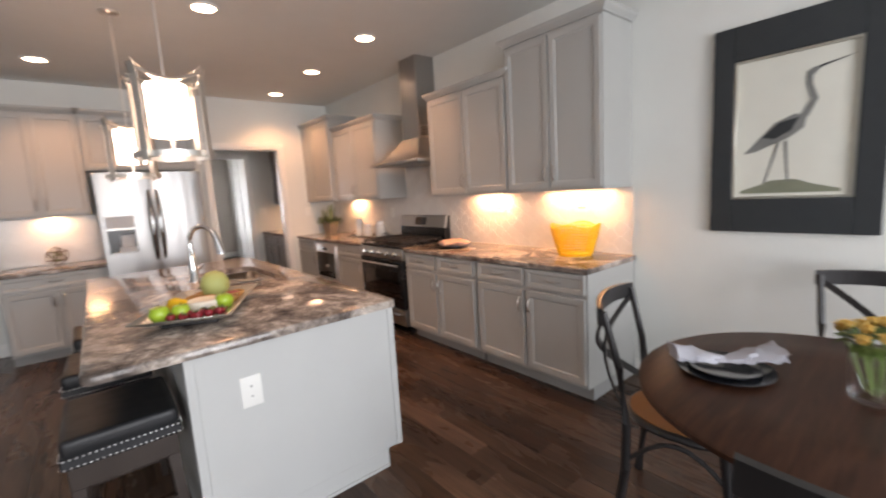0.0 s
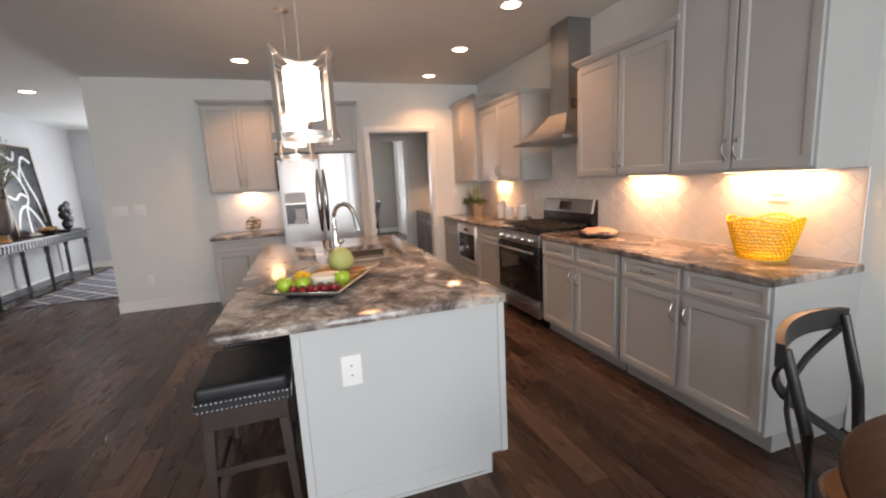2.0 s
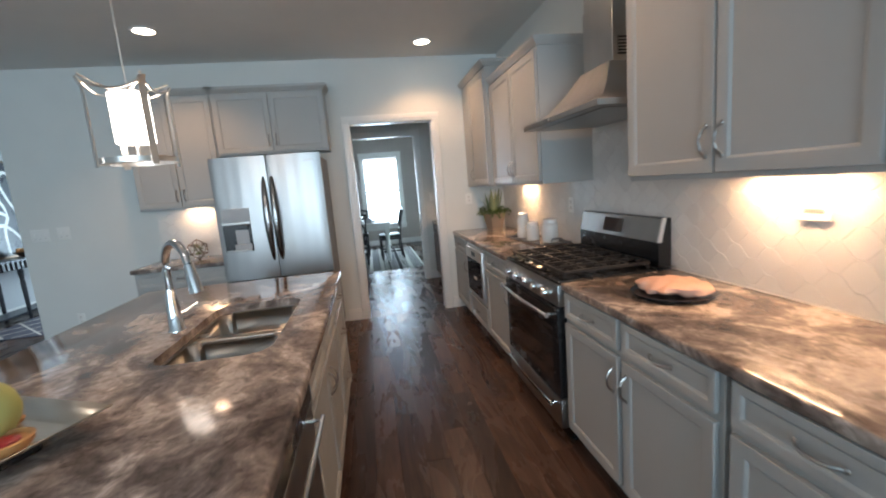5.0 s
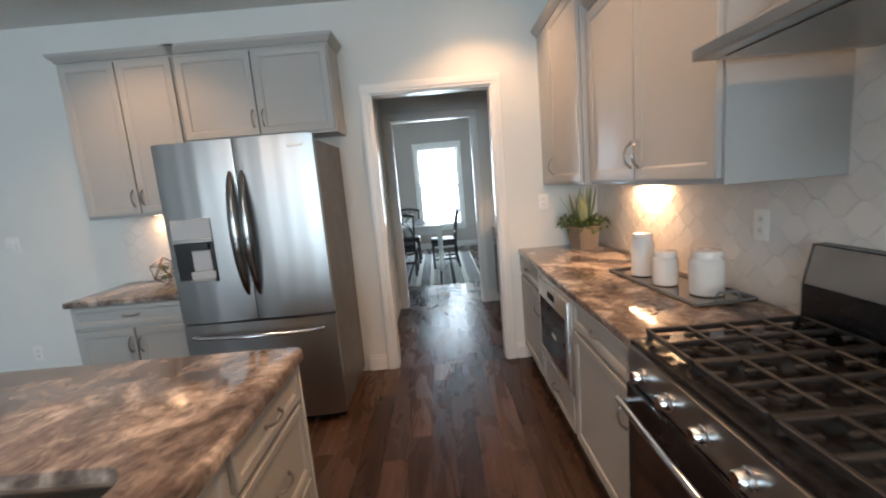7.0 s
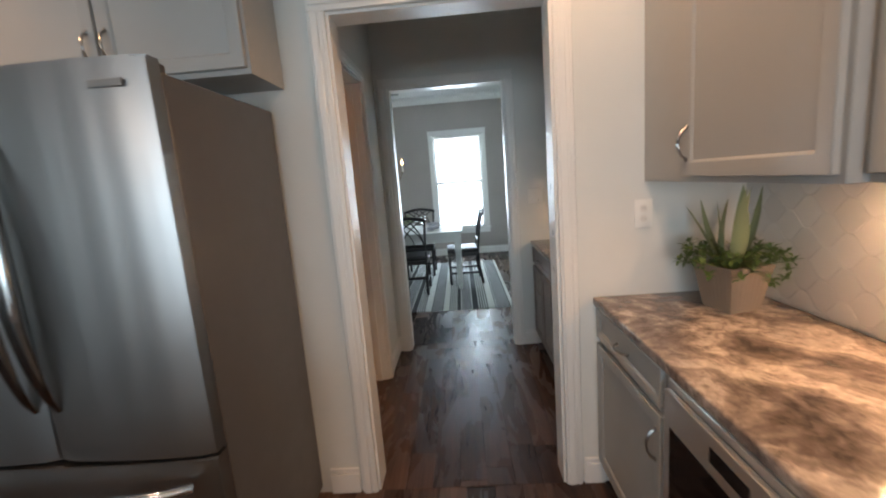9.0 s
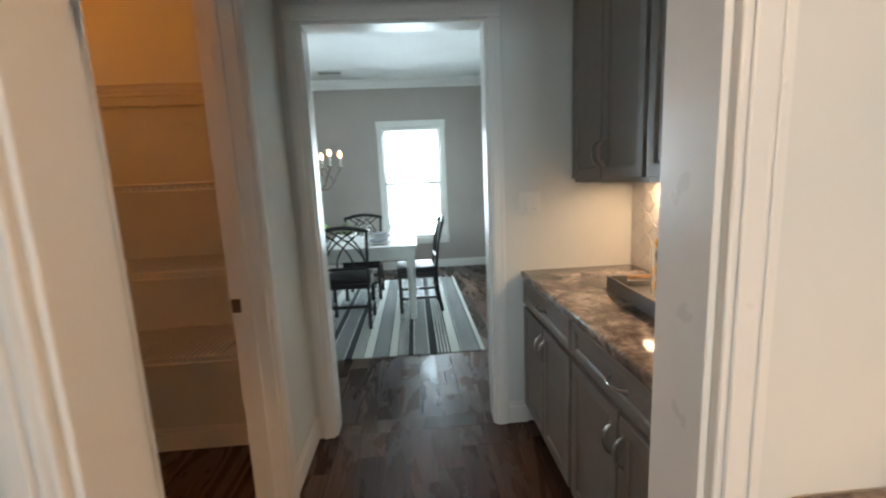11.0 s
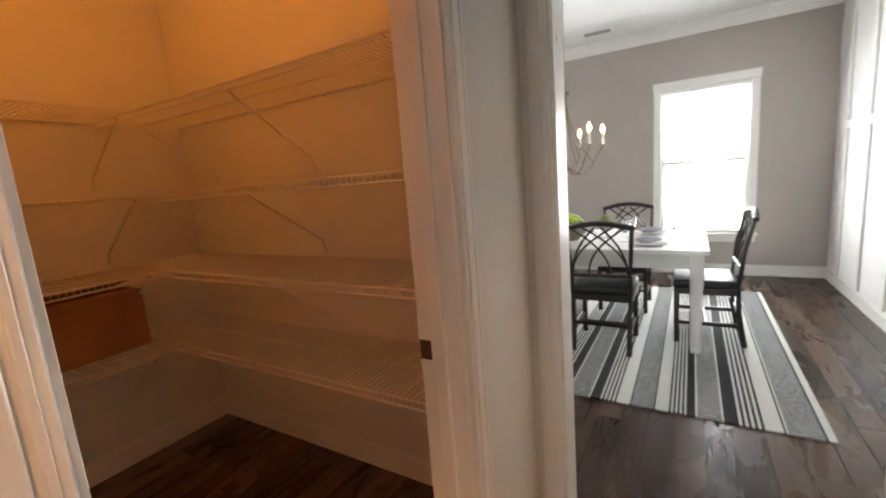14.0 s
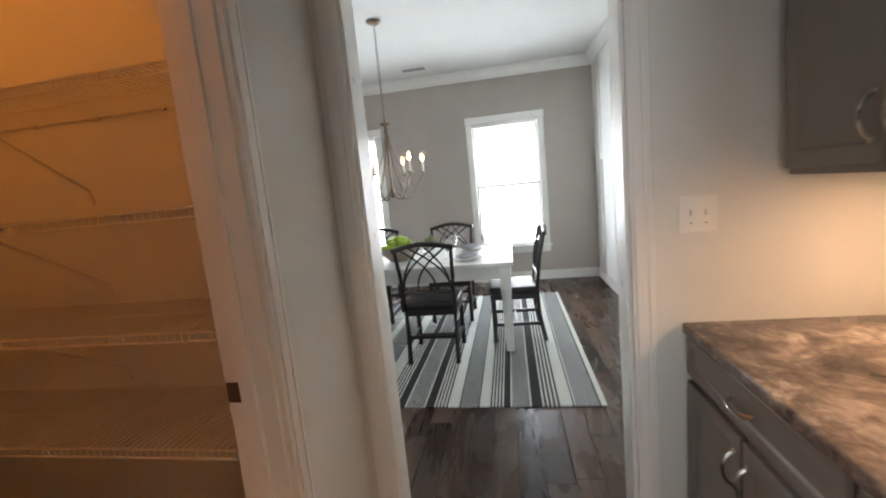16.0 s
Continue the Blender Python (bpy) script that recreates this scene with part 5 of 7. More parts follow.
box(bm, XR - 0.0125, XR - 0.0005, 1.34, YR0, CT + 0.0006, CT + 0.0036)
structure("trim_backsplash", bm, M_CERAM, "white edge strip of the backsplash", "trim")
for yy in (2.62, 1.74):
    o = thing("wall_socket", facing_left(XR - 0.012, yy), "slim sideways socket on the backsplash", "socket", "sockets on the backsplash")
    part("plate", bbox(-0.06, 0.06, -0.006, -0.0004, 1.225, 1.295, bevel=0.002), M_PLATE, o)
    part("slot", bbox(-0.035, 0.035, -0.0078, -0.0062, 1.252, 1.268, bevel=0.001), M_TOE, o)
outlet(facing_left(XR - 0.012, 4.45), "white socket on the backsplash beside the range", 0.075, 0.12).location.z = 1.22
outlet(facing_left(XR - 0.012, 7.045), "white double socket on the passage backsplash", 0.08, 0.125).location.z = 1.265

# ---- things on the worktops ----


def woven_basket(x, y):
    """Open basket of small round holes: a jittered honeycomb of thick strands."""
    b = thing("basket", pose(x, y, CT + 0.0005), "bright yellow openwork basket on the worktop", "basket")
    r0, r1, h = 0.113, 0.178, 0.222
    rows, cols = 11, 36
    rng = random.Random(5)
    bm = bmesh.new()
    grid = {}
    for i in range(rows + 1):
        for k in range(2 * cols):
            s = i / rows
            up = (1 if (k + i) % 2 else -1) * h / rows * 0.17 if 0 < i < rows else 0.0
            ja, jz = (rng.uniform(-0.022, 0.022), rng.uniform(-0.0035, 0.0035)) if 0 < i < rows else (0.0, 0.0)
            a = math.pi * k / cols + ja
            zz = h * s + up + jz + 0.014 * s ** 6 * math.sin(4 * a + 0.6)
            rr = r0 + (r1 - r0) * (s ** 0.8)
            grid[i, k] = bm.verts.new((rr * math.cos(a), rr * math.sin(a), zz))
    for i in range(rows):
        for j in range(cols):
            q = [(2 * j + i % 2 + d) % (2 * cols) for d in (0, 1, 2)]
            bm.faces.new([grid[i, q[0]], grid[i, q[1]], grid[i, q[2]], grid[i + 1, q[2]], grid[i + 1, q[1]], grid[i + 1, q[0]]])
    ob = part("openwork", bm, M_YELLOW, b)
    md = ob.modifiers.new("strands", "WIREFRAME")
    md.thickness, md.use_even_offset, md.use_boundary = 0.0105, False, True
    part("bottom", lathe(bmesh.new(), [(0.09, 0.0), (0.113, 0.002), (0.114, 0.012), (0.09, 0.014)], 36), M_YELLOW, b)


woven_basket(2.855, 1.69)


def cloth_plate(x, y):
    p = single("plate", lathe(bmesh.new(), [(0.06, 0.0), (0.11, 0.004), (0.165, 0.016), (0.165, 0.019), (0.11, 0.009), (0.0, 0.006)], 36, cap=False), M_NAVY, pose(x, y, CT + 0.001), "black glazed plate on the worktop beside the range", "plate")
    bm = bmesh.new()
    n, L = 14, 26
    rings = []
    for k in range(L + 1):
        s = k / L
        r = 0.050 * math.sqrt(max(0.04, 1 - abs(2 * s - 1) ** 2.2))
        ring = []
        for i in range(n):
            a = 2 * math.pi * i / n
            wob = 1 + 0.16 * math.sin(9 * s + 3 * a) + 0.10 * math.sin(31 * s + a)
            ring.append(bm.verts.new(((s - 0.5) * 0.31, 2.1 * r * wob * math.cos(a), 0.036 + 0.66 * r * wob * math.sin(a))))
        rings.append(ring)
    for u, v in zip(rings, rings[1:]):
        for i in range(n):
            bm.faces.new((u[i], u[(i + 1) % n], v[(i + 1) % n], v[i]))
    bm.faces.new(rings[0])
    bm.faces.new(rings[-1])
    single("napkin", bm, M_SALMON, pose(x, y, CT + 0.004, 0, 0, -62), "rolled orange and white cloth lying on a plate", "napkin")


cloth_plate(2.72, 2.93)


def leaf(bm, base, tip, w, bend=0.0, cols=5):
    """A tapered bent blade."""
    base, tip = Vector(base), Vector(tip)
    d = tip - base
    side = d.cross(Vector((0, 0, 1)))
    if side.length < 1e-4:
        side = Vector((1, 0, 0))
    side.normalize()
    up = side.cross(d).normalized()
    prev = None
    for k in range(cols + 1):
        s = k / cols
        c = base + d * s + up * bend * math.sin(math.pi * s) * d.length
        ww = w * math.sin(math.pi * (0.12 + 0.88 * s)) ** 0.8 / 2 if s < 1 else 0.0005
        a, m_, b = bm.verts.new(c - side * ww + up * ww * 0.3), bm.verts.new(c), bm.verts.new(c + side * ww + up * ww * 0.3)
        if prev:
            bm.faces.new((prev[0], prev[1], m_, a))
            bm.faces.new((prev[1], prev[2], b, m_))
        prev = (a, m_, b)


def potted_plant(x, y, z, size):
    p = thing("potted_plant", pose(x, y, z, 0, 0, 12) @ Matrix.Scale(size, 4), "spiky green plant in a square fluted taupe pot", "plant")
    bm = bmesh.new()
    rings = []
    for h, half, depth in ((0.0, 0.050, 0.0), (0.008, 0.052, 0.002), (0.125, 0.070, 0.0025), (0.132, 0.073, 0.0), (0.142, 0.074, 0.0), (0.142, 0.066, 0.0), (0.120, 0.064, 0.0)):
        ring = []
        for side in range(4):
            for k in range(24):
                u = -half + 2 * half * k / 24
                off = half + depth * math.cos(2 * math.pi * k / 3)
                px, py = ((u, -off), (off, u), (-u, off), (-off, -u))[side]
                ring.append(bm.verts.new((px, py, h)))
        rings.append(ring)
    for a, b in zip(rings, rings[1:]):
        for k in range(96):
            bm.faces.new((a[k], a[(k + 1) % 96], b[(k + 1) % 96], b[k]))
    bm.faces.new(list(reversed(rings[0])))
    bm.faces.new(rings[-1])
    part("pot", bm, M_TAUPE, p, smooth=50)
    rng = random.Random(11)
    bm = bmesh.new()
    for k in range(11):
        a = k * 2.4 + rng.uniform(-0.3, 0.3)
        r = rng.uniform(0.02, 0.15)
        leaf(bm, (0.018 * math.cos(a), 0.018 * math.sin(a), 0.118), (r * math.cos(a), r * math.sin(a), 0.125 + rng.uniform(0.17, 0.25)), rng.uniform(0.022, 0.038), rng.uniform(-0.14, 0.02), 7)
    part("tall_foliage", bm, M_SAGE, p)
    bm = bmesh.new()
    for k in range(78):
        a = rng.uniform(0, 6.28)
        r = rng.uniform(0.04, 0.165)
        c = Vector((r * math.cos(a), r * math.sin(a), 0.135 + rng.uniform(-0.01, 0.065) - 0.12 * max(0.0, r - 0.10)))
        root = Vector((c.x * 0.3, c.y * 0.3, 0.122))
        leaf(bm, root, c, 0.004, 0.1, 3)
        for q in range(11):
            t = c + Vector((rng.uniform(-0.027, 0.027), rng.uniform(-0.027, 0.027), rng.uniform(-0.016, 0.022)))
            leaf(bm, c + (t - c) * 0.1, t, 0.011, 0.1, 2)
    part("low_foliage", bm, M_LEAF, p)


potted_plant(2.84, 5.90, CT + 0.0005, 1.22)


def canister(x, y, h, r):
    c = thing("canister", pose(x, y, CT + 0.012), "white ceramic canister with a lid", "canister", "canisters on the tray")
    part("jar", lathe(bmesh.new(), [(r * 0.92, 0), (r, 0.01), (r, h * 0.72), (r * 0.8, h * 0.80), (r * 0.8, h * 0.84)], 28), M_CERAM, c)
    part("lid", lathe(bmesh.new(), [(r * 0.86, h * 0.842), (r * 0.88, h * 0.85), (r * 0.86, h * 0.95), (r * 0.5, h * 0.97), (r * 0.16, h * 0.975), (r * 0.2, h)], 28), M_CERAM, c)


def tray_with_handles():
    t = thing("serving_tray", pose(2.872, 4.790, CT + 0.001, 0, 0, 4.3), "mirrored serving tray with a thin dark rim and upright handles", "tray")
    bm = bbox(-0.13, 0.13, -0.36, 0.36, 0, 0.006, bevel=0.002)
    part("base", bm, M_TRAYFLOOR, t, "clouded mirror floor")
    for x in (-0.13, 0.124):
        part("rim", bbox(x, x + 0.006, -0.36, 0.36, 0.0062, 0.018, bevel=0.002), M_TRAYGREY, t)
    for y in (-0.36, 0.354):
        part("rim", bbox(-0.1238, 0.1238, y, y + 0.006, 0.0062, 0.018, bevel=0.002), M_TRAYGREY, t)
    for y in (-0.357, 0.357):
        part("handle", tube(bmesh.new(), [(-0.05, y, 0.018), (-0.048, y, 0.04), (-0.035, y, 0.052), (0.035, y, 0.052), (0.048, y, 0.04), (0.05, y, 0.018)], 0.006, 8), M_TRAYGREY, t)


tray_with_handles()
canister(2.828, 4.975, 0.230, 0.055)
canister(2.835, 4.770, 0.165, 0.056)
canister(2.905, 4.575, 0.195, 0.068)


def board_of_food():
    zt = CT + 0.001
    m = pose(0.459, 2.300, zt, 0, 0, -25.5)
    t = thing("platter", m, "rectangular silver platter laden with fruit and cheese", "platter")
    bm = bmesh.new()
    lo = [bm.verts.new((x * 0.150, y * 0.280, 0.030)) for x, y in ((-1, -1), (1, -1), (1, 1), (-1, 1))]
    hi = [bm.verts.new((x * 0.203, y * 0.342, 0.056)) for x, y in ((-1, -1), (1, -1), (1, 1), (-1, 1))]
    bm.faces.new(lo)
    for i in range(4):
        bm.faces.new((lo[i], lo[(i + 1) % 4], hi[(i + 1) % 4], hi[i]))
    ob = part("dish", bm, M_SILVER, t, smooth=20)
    md = ob.modifiers.new("thick", "SOLIDIFY")
    md.thickness = 0.004
    part("stand", bbox(-0.12, 0.12, -0.23, 0.23, 0.0, 0.026, bevel=0.004), M_BLACK, t)
    B = 0.0335

    def put(name, bm, material, x, y, z, label, category, group=""):
        return single(name, bm, material, m @ pose(x, y, z), label, category, group)

    def apple_bm(r):
        bm = bmesh.new()
        prof = [(0.012, 0.10), (0.45, 0.0), (0.80, 0.22), (1.0, 0.75), (0.98, 1.15), (0.75, 1.58), (0.40, 1.68), (0.10, 1.50)]
        return lathe(bm, [(p * r, q * r) for p, q in prof], 18)

    for x, y, r in ((-0.112, -0.235, 0.042), (-0.035, -0.205, 0.038), (0.122, -0.095, 0.042)):
        a = thing("apple", m @ pose(x, y, B), "shiny green apple on the platter", "apple", "apples on the platter")
        part("flesh", apple_bm(r), M_APPLE, a)
        part("stem", tube(bmesh.new(), [(0, 0, r * 1.5), (0.004, 0.002, r * 1.95)], 0.0018, 5), M_DKLEG, a)
    a = single("pear", blob(blob(bmesh.new(), (0, 0, 0.04), 0.04, rough=0.05), (0.03, 0, 0.045), 0.026), M_LEMON, m @ pose(-0.085, -0.115, B), "yellow pear on the platter", "pear")
    put("melon", blob(bmesh.new(), (0, 0, 0.074), 0.075, (0.96, 0.96, 1.0), 0.02, 24, 16), M_MELON, 0.015, 0.185, B, "round green melon on the platter", "melon")
    put("cheese", lathe(bmesh.new(), [(0.074, 0), (0.080, 0.006), (0.080, 0.046), (0.073, 0.053)], 28), M_CHEESE, 0.030, -0.085, B, "round white cheese wheel on the platter", "cheese")
    for k, (x, y, rz) in enumerate(((0.0, 0.045, 20), (-0.085, 0.02, 60), (-0.09, 0.15, 70), (-0.05, 0.245, 10))):
        bm = blob(bmesh.new(), (0, 0, 0.016), 0.05, (1.25, 0.62, 0.34), 0.12)
        single("bread_roll", bm, M_BREAD, m @ pose(x, y, B + (0.014 if k < 1 else 0), 0, 0, rz), "crusty brown bread slice on the platter", "bread", "bread on the platter")
    for x, y, rz in ((0.105, 0.05, 0), (0.105, 0.17, 35)):
        t = thing("tart", m @ pose(x, y, B, 0, 0, rz), "round pastry tart with a red berry filling", "tart", "tarts on the platter")
        part("crust", lathe(bmesh.new(), [(0.040, 0), (0.052, 0.012), (0.056, 0.026), (0.050, 0.028), (0.044, 0.020)], 22), M_BREAD, t)
        part("filling", blob(bmesh.new(), (0, 0, 0.0205), 0.030, (1.0, 1.0, 0.3), 0.25, 14, 8), M_BERRY, t, "red berry filling")
    for k, (x, y) in enumerate(((-0.060, -0.262), (-0.020, -0.266), (0.020, -0.255), (0.055, -0.262), (0.092, -0.250), (0.012, -0.215), (0.055, -0.210), (0.095, -0.200), (0.125, -0.180), (0.128, -0.225))):
        bm = bmesh.new()
        lathe(bm, [(0.003, 0), (0.014, 0.007), (0.020, 0.020), (0.017, 0.031), (0.005, 0.035)], 12)
        s = thing("strawberry", m @ pose(x, y, B, 20 * (k % 3), 15 * (k % 2), 50 * k), "small red strawberry on the platter", "strawberry", "strawberries on the platter")
        part("fruit", bm, M_BERRY, s)
        bm = bmesh.new()
        for q in range(5):
            leaf(bm, (0, 0, 0.034), (0.020 * math.cos(q * 1.257), 0.020 * math.sin(q * 1.257), 0.036), 0.011, 0.1, 2)
        part("foliage", bm, M_LEAF, s)


board_of_food()


def ball_ornament():
    o = thing("ornament", pose(-0.26, 5.92, CT + 0.0005) @ Matrix.Diagonal((1.4, 1.4, 1.4, 1)), "openwork brass ball ornament with greenery on the worktop", "ornament")
    bm = bmesh.new()
    bmesh.ops.create_icosphere(bm, subdivisions=1, radius=0.072)
    bmesh.ops.translate(bm, verts=bm.verts, vec=(0, 0, 0.072))
    ob = part("cage", bm, M_BRONZE, o)
    md = ob.modifiers.new("wires", "WIREFRAME")
    md.thickness = 0.006
    bm = bmesh.new()
    rng = random.Random(2)
    for k in range(60):
        v = Vector((rng.gauss(0, 1), rng.gauss(0, 1), rng.gauss(0, 1))).normalized() * rng.uniform(0.02, 0.055)
        leaf(bm, Vector((0, 0, 0.07)) + v * 0.6, Vector((0, 0, 0.07)) + v, 0.018, 0.1, 2)
    part("foliage", bm, M_SAGE, o)


ball_ornament()


def passage_tray():
    m = pose(2.812, 7.065, CT + 0.001, 0, 0, -3)
    t = thing("tray", m, "grey lacquered tray with tan leather handles", "tray")
    bm = bbox(-0.15, 0.15, -0.29, 0.30, 0, 0.010, bevel=0.002)
    for x in (-0.15, 0.138):
        box(bm, x, x + 0.012, -0.29, 0.30, 0.0102, 0.062, 0.002)
    for y in (-0.29, 0.288):
        box(bm, -0.1378, -0.06, y, y + 0.012, 0.0102, 0.062, 0.002)
        box(bm, 0.06, 0.1378, y, y + 0.012, 0.0102, 0.062, 0.002)
        box(bm, -0.0598, 0.0598, y, y + 0.012, 0.0102, 0.035, 0.002)
    part("body", bm, M_TRAYGREY, t)
    for y in (-0.284, 0.294):
        part("handle", tube(bmesh.new(), [(-0.062, y, 0.052), (0.062, y, 0.052)], 0.008, 8), M_ROPE, t, "tan leather handle")
    B = 0.0115
    j = thing("fruit_jar", m @ pose(0.010, 0.045, B), "clear glass jar full of lemons and limes", "jar")
    part("glass", lathe(bmesh.new(), [(0.074, 0.0), (0.078, 0.010), (0.076, 0.018), (0.082, 0.026), (0.087, 0.205), (0.083, 0.205), (0.079, 0.030), (0.0, 0.026)], 32, cap=False), M_GLASS, j).visible_shadow = False
    rng = random.Random(9)
    z = 0.063
    lv = 0
    while z < 0.27:
        for k in range(3):
            a = 2.094 * k + lv * 1.05
            r = 0.042
            fruit = "lime" if (lv, k) in ((2, 0), (2, 2), (3, 2)) else "lemon"
            bm = blob(bmesh.new(), (0, 0, 0), 0.0355, (1.1, 1, 1), 0.03, 14, 10)
            single(fruit, bm, M_LIME if fruit == "lime" else M_LEMON, m @ pose(0.010 + r * math.cos(a), 0.045 + r * math.sin(a), B + z, rng.uniform(0, 90), rng.uniform(-40, 40), rng.uniform(0, 180)), "green lime in the glass jar" if fruit == "lime" else "bright yellow lemon in the glass jar", fruit, "citrus fruit in the jar")
        z += 0.057
        lv += 1
    for x, y, hh, rr in ((-0.040, -0.168, 0.125, 0.042),):
        g = thing("tumbler", m @ pose(x, y, B), "clear glass tumbler with lemon and mint", "glass")
        part("glass", lathe(bmesh.new(), [(rr * 0.85, 0), (rr, 0.006), (rr * 1.08, hh), (rr * 1.02, hh), (rr * 0.92, 0.012), (0, 0.012)], 24, cap=False), M_GLASS, g).visible_shadow = False
        single("lemon", blob(bmesh.new(), (0, 0, 0), 0.033, (1.1, 1, 1), 0.03), M_LEMON, m @ pose(x, y, B + hh - 0.004), "bright yellow lemon resting in a tumbler", "lemon")
        bm = bmesh.new()
        for k in range(30):
            a = rng.uniform(0, 6.28)
            leaf(bm, (0, 0, 0.02), (0.024 * math.cos(a), 0.024 * math.sin(a), rng.uniform(0.02, 0.05)), 0.016, 0.1, 2)
        single("mint", bm, M_LEAF, m @ pose(x, y, B), "green mint leaves in a tumbler", "mint")
    g = thing("carafe", m @ pose(0.062, -0.200, B), "clear glass carafe on the tray", "carafe")
    part("glass", lathe(bmesh.new(), [(0.078, 0), (0.088, 0.010), (0.090, 0.115), (0.078, 0.140), (0.054, 0.158), (0.052, 0.180), (0.062, 0.205), (0.0605, 0.206), (0.050, 0.180), (0.052, 0.157), (0.076, 0.138), (0.088, 0.114), (0.086, 0.012), (0, 0.010)], 28, cap=False), M_GLASS, g).visible_shadow = False


passage_tray()

# ---- bar stools ----


def stool(m):
    s = thing("bar_stool", m, "backless bar stool with black leather seat and nailheads", "stool", "stools at the island")
    w, d, h = 0.44, 0.36, 0.62
    bm = bbox(-w / 2, w / 2, -d / 2, d / 2, h - 0.02, h + 0.045, bevel=0.028, seg=4)
    for v in bm.verts:
        if v.co.z > h:
            v.co.z += 0.018 * (abs(v.co.x) / (w / 2)) ** 2 - 0.004
    part("seat", bm, M_LEATHER, s)
    part("seat_skirt", bbox(-w / 2 - 0.003, w / 2 + 0.003, -d / 2 - 0.003, d / 2 + 0.003, h - 0.052, h - 0.002, bevel=0.006), M_LEATHER, s)
    bm = bmesh.new()
    for z in (h - 0.011, h - 0.043):
        for k in range(24):
            for sy in (-1, 1):
                blob(bm, (-w / 2 + w * (k + 0.5) / 24, sy * (d / 2 + 0.004), z), 0.0036, u=6, v=4)
        for k in range(20):
            for sx in (-1, 1):
                blob(bm, (sx * (w / 2 + 0.004), -d / 2 + d * (k + 0.5) / 20, z), 0.0036, u=6, v=4)
    tagged(part("nail_trim", bm, M_TRIMSTEEL, s), kind="stuff")
    part("apron", bbox(-w / 2 + 0.012, w / 2 - 0.012, -d / 2 + 0.012, d / 2 - 0.012, h - 0.14, h - 0.0525, bevel=0.003), M_DKLEG, s)
    for sx in (-1, 1):
        for sy in (-1, 1):
            bm = bmesh.new()
            a = [bm.verts.new((sx * (w / 2 - 0.035) + i * 0.02, sy * (d / 2 - 0.035) + j * 0.02, h - 0.1405)) for i, j in ((-1, -1), (1, -1), (1, 1), (-1, 1))]
            b = [bm.verts.new((sx * (w / 2 - 0.012) + i * 0.014, sy * (d / 2 - 0.012) + j * 0.014, 0.001)) for i, j in ((-1, -1), (1, -1), (1, 1), (-1, 1))]
            bm.faces.new(a)
            bm.faces.new(b)
            for i in range(4):
                bm.faces.new((a[i], a[(i + 1) % 4], b[(i + 1) % 4], b[i]))
            part("leg", bm, M_DKLEG, s, smooth=20)
    for sy in (-1, 1):
        part("stretcher", bbox(-w / 2 + 0.04, w / 2 - 0.04, sy * (d / 2 - 0.025) - 0.009, sy * (d / 2 - 0.025) + 0.009, 0.20, 0.235, bevel=0.003), M_DKLEG, s)
    for sx in (-1, 1):
        part("stretcher", bbox(sx * (w / 2 - 0.025) - 0.009, sx * (w / 2 - 0.025) + 0.009, -d / 2 + 0.04, d / 2 - 0.04, 0.27, 0.305, bevel=0.003), M_DKLEG, s)
    return s


st = stool(pose(0.065, 2.025, 0, 0, 0, 90))
copy_thing(st, pose(0.045, 2.79, 0, 0, 0, 88))
copy_thing(st, pose(0.06, 3.54, 0, 0, 0, 91))

# ---- breakfast corner ----


def round_table():
    t = thing("round_table", pose(1.79, 0.065, 0), "dark walnut round dining table on a pedestal", "table")
    part("tabletop", lathe(bmesh.new(), [(0.51, 0.725), (0.565, 0.727), (0.58, 0.737), (0.58, 0.752), (0.57, 0.76), (0.30, 0.7602)], 72), M_TABLE, t)
    part("apron", lathe(bmesh.new(), [(0.45, 0.65), (0.45, 0.7245), (0.43, 0.7245), (0.43, 0.65), (0.45, 0.65)], 60, cap=False), M_TABLE, t)
    part("pedestal", lathe(bmesh.new(), [(0.10, 0.10), (0.11, 0.14), (0.07, 0.2), (0.055, 0.3), (0.085, 0.45), (0.06, 0.56), (0.10, 0.62), (0.22, 0.70), (0.22, 0.7245)], 32), M_TABLE, t)
    for k in range(4):
        a = radians(45 + 90 * k)
        c, s = math.cos(a), math.sin(a)
        part("foot", tube(bmesh.new(), [(c * 0.06, s * 0.06, 0.16), (c * 0.22, s * 0.22, 0.11), (c * 0.36, s * 0.36, 0.035)], 0.045, 8, 0.03), M_TABLE, t)


round_table()


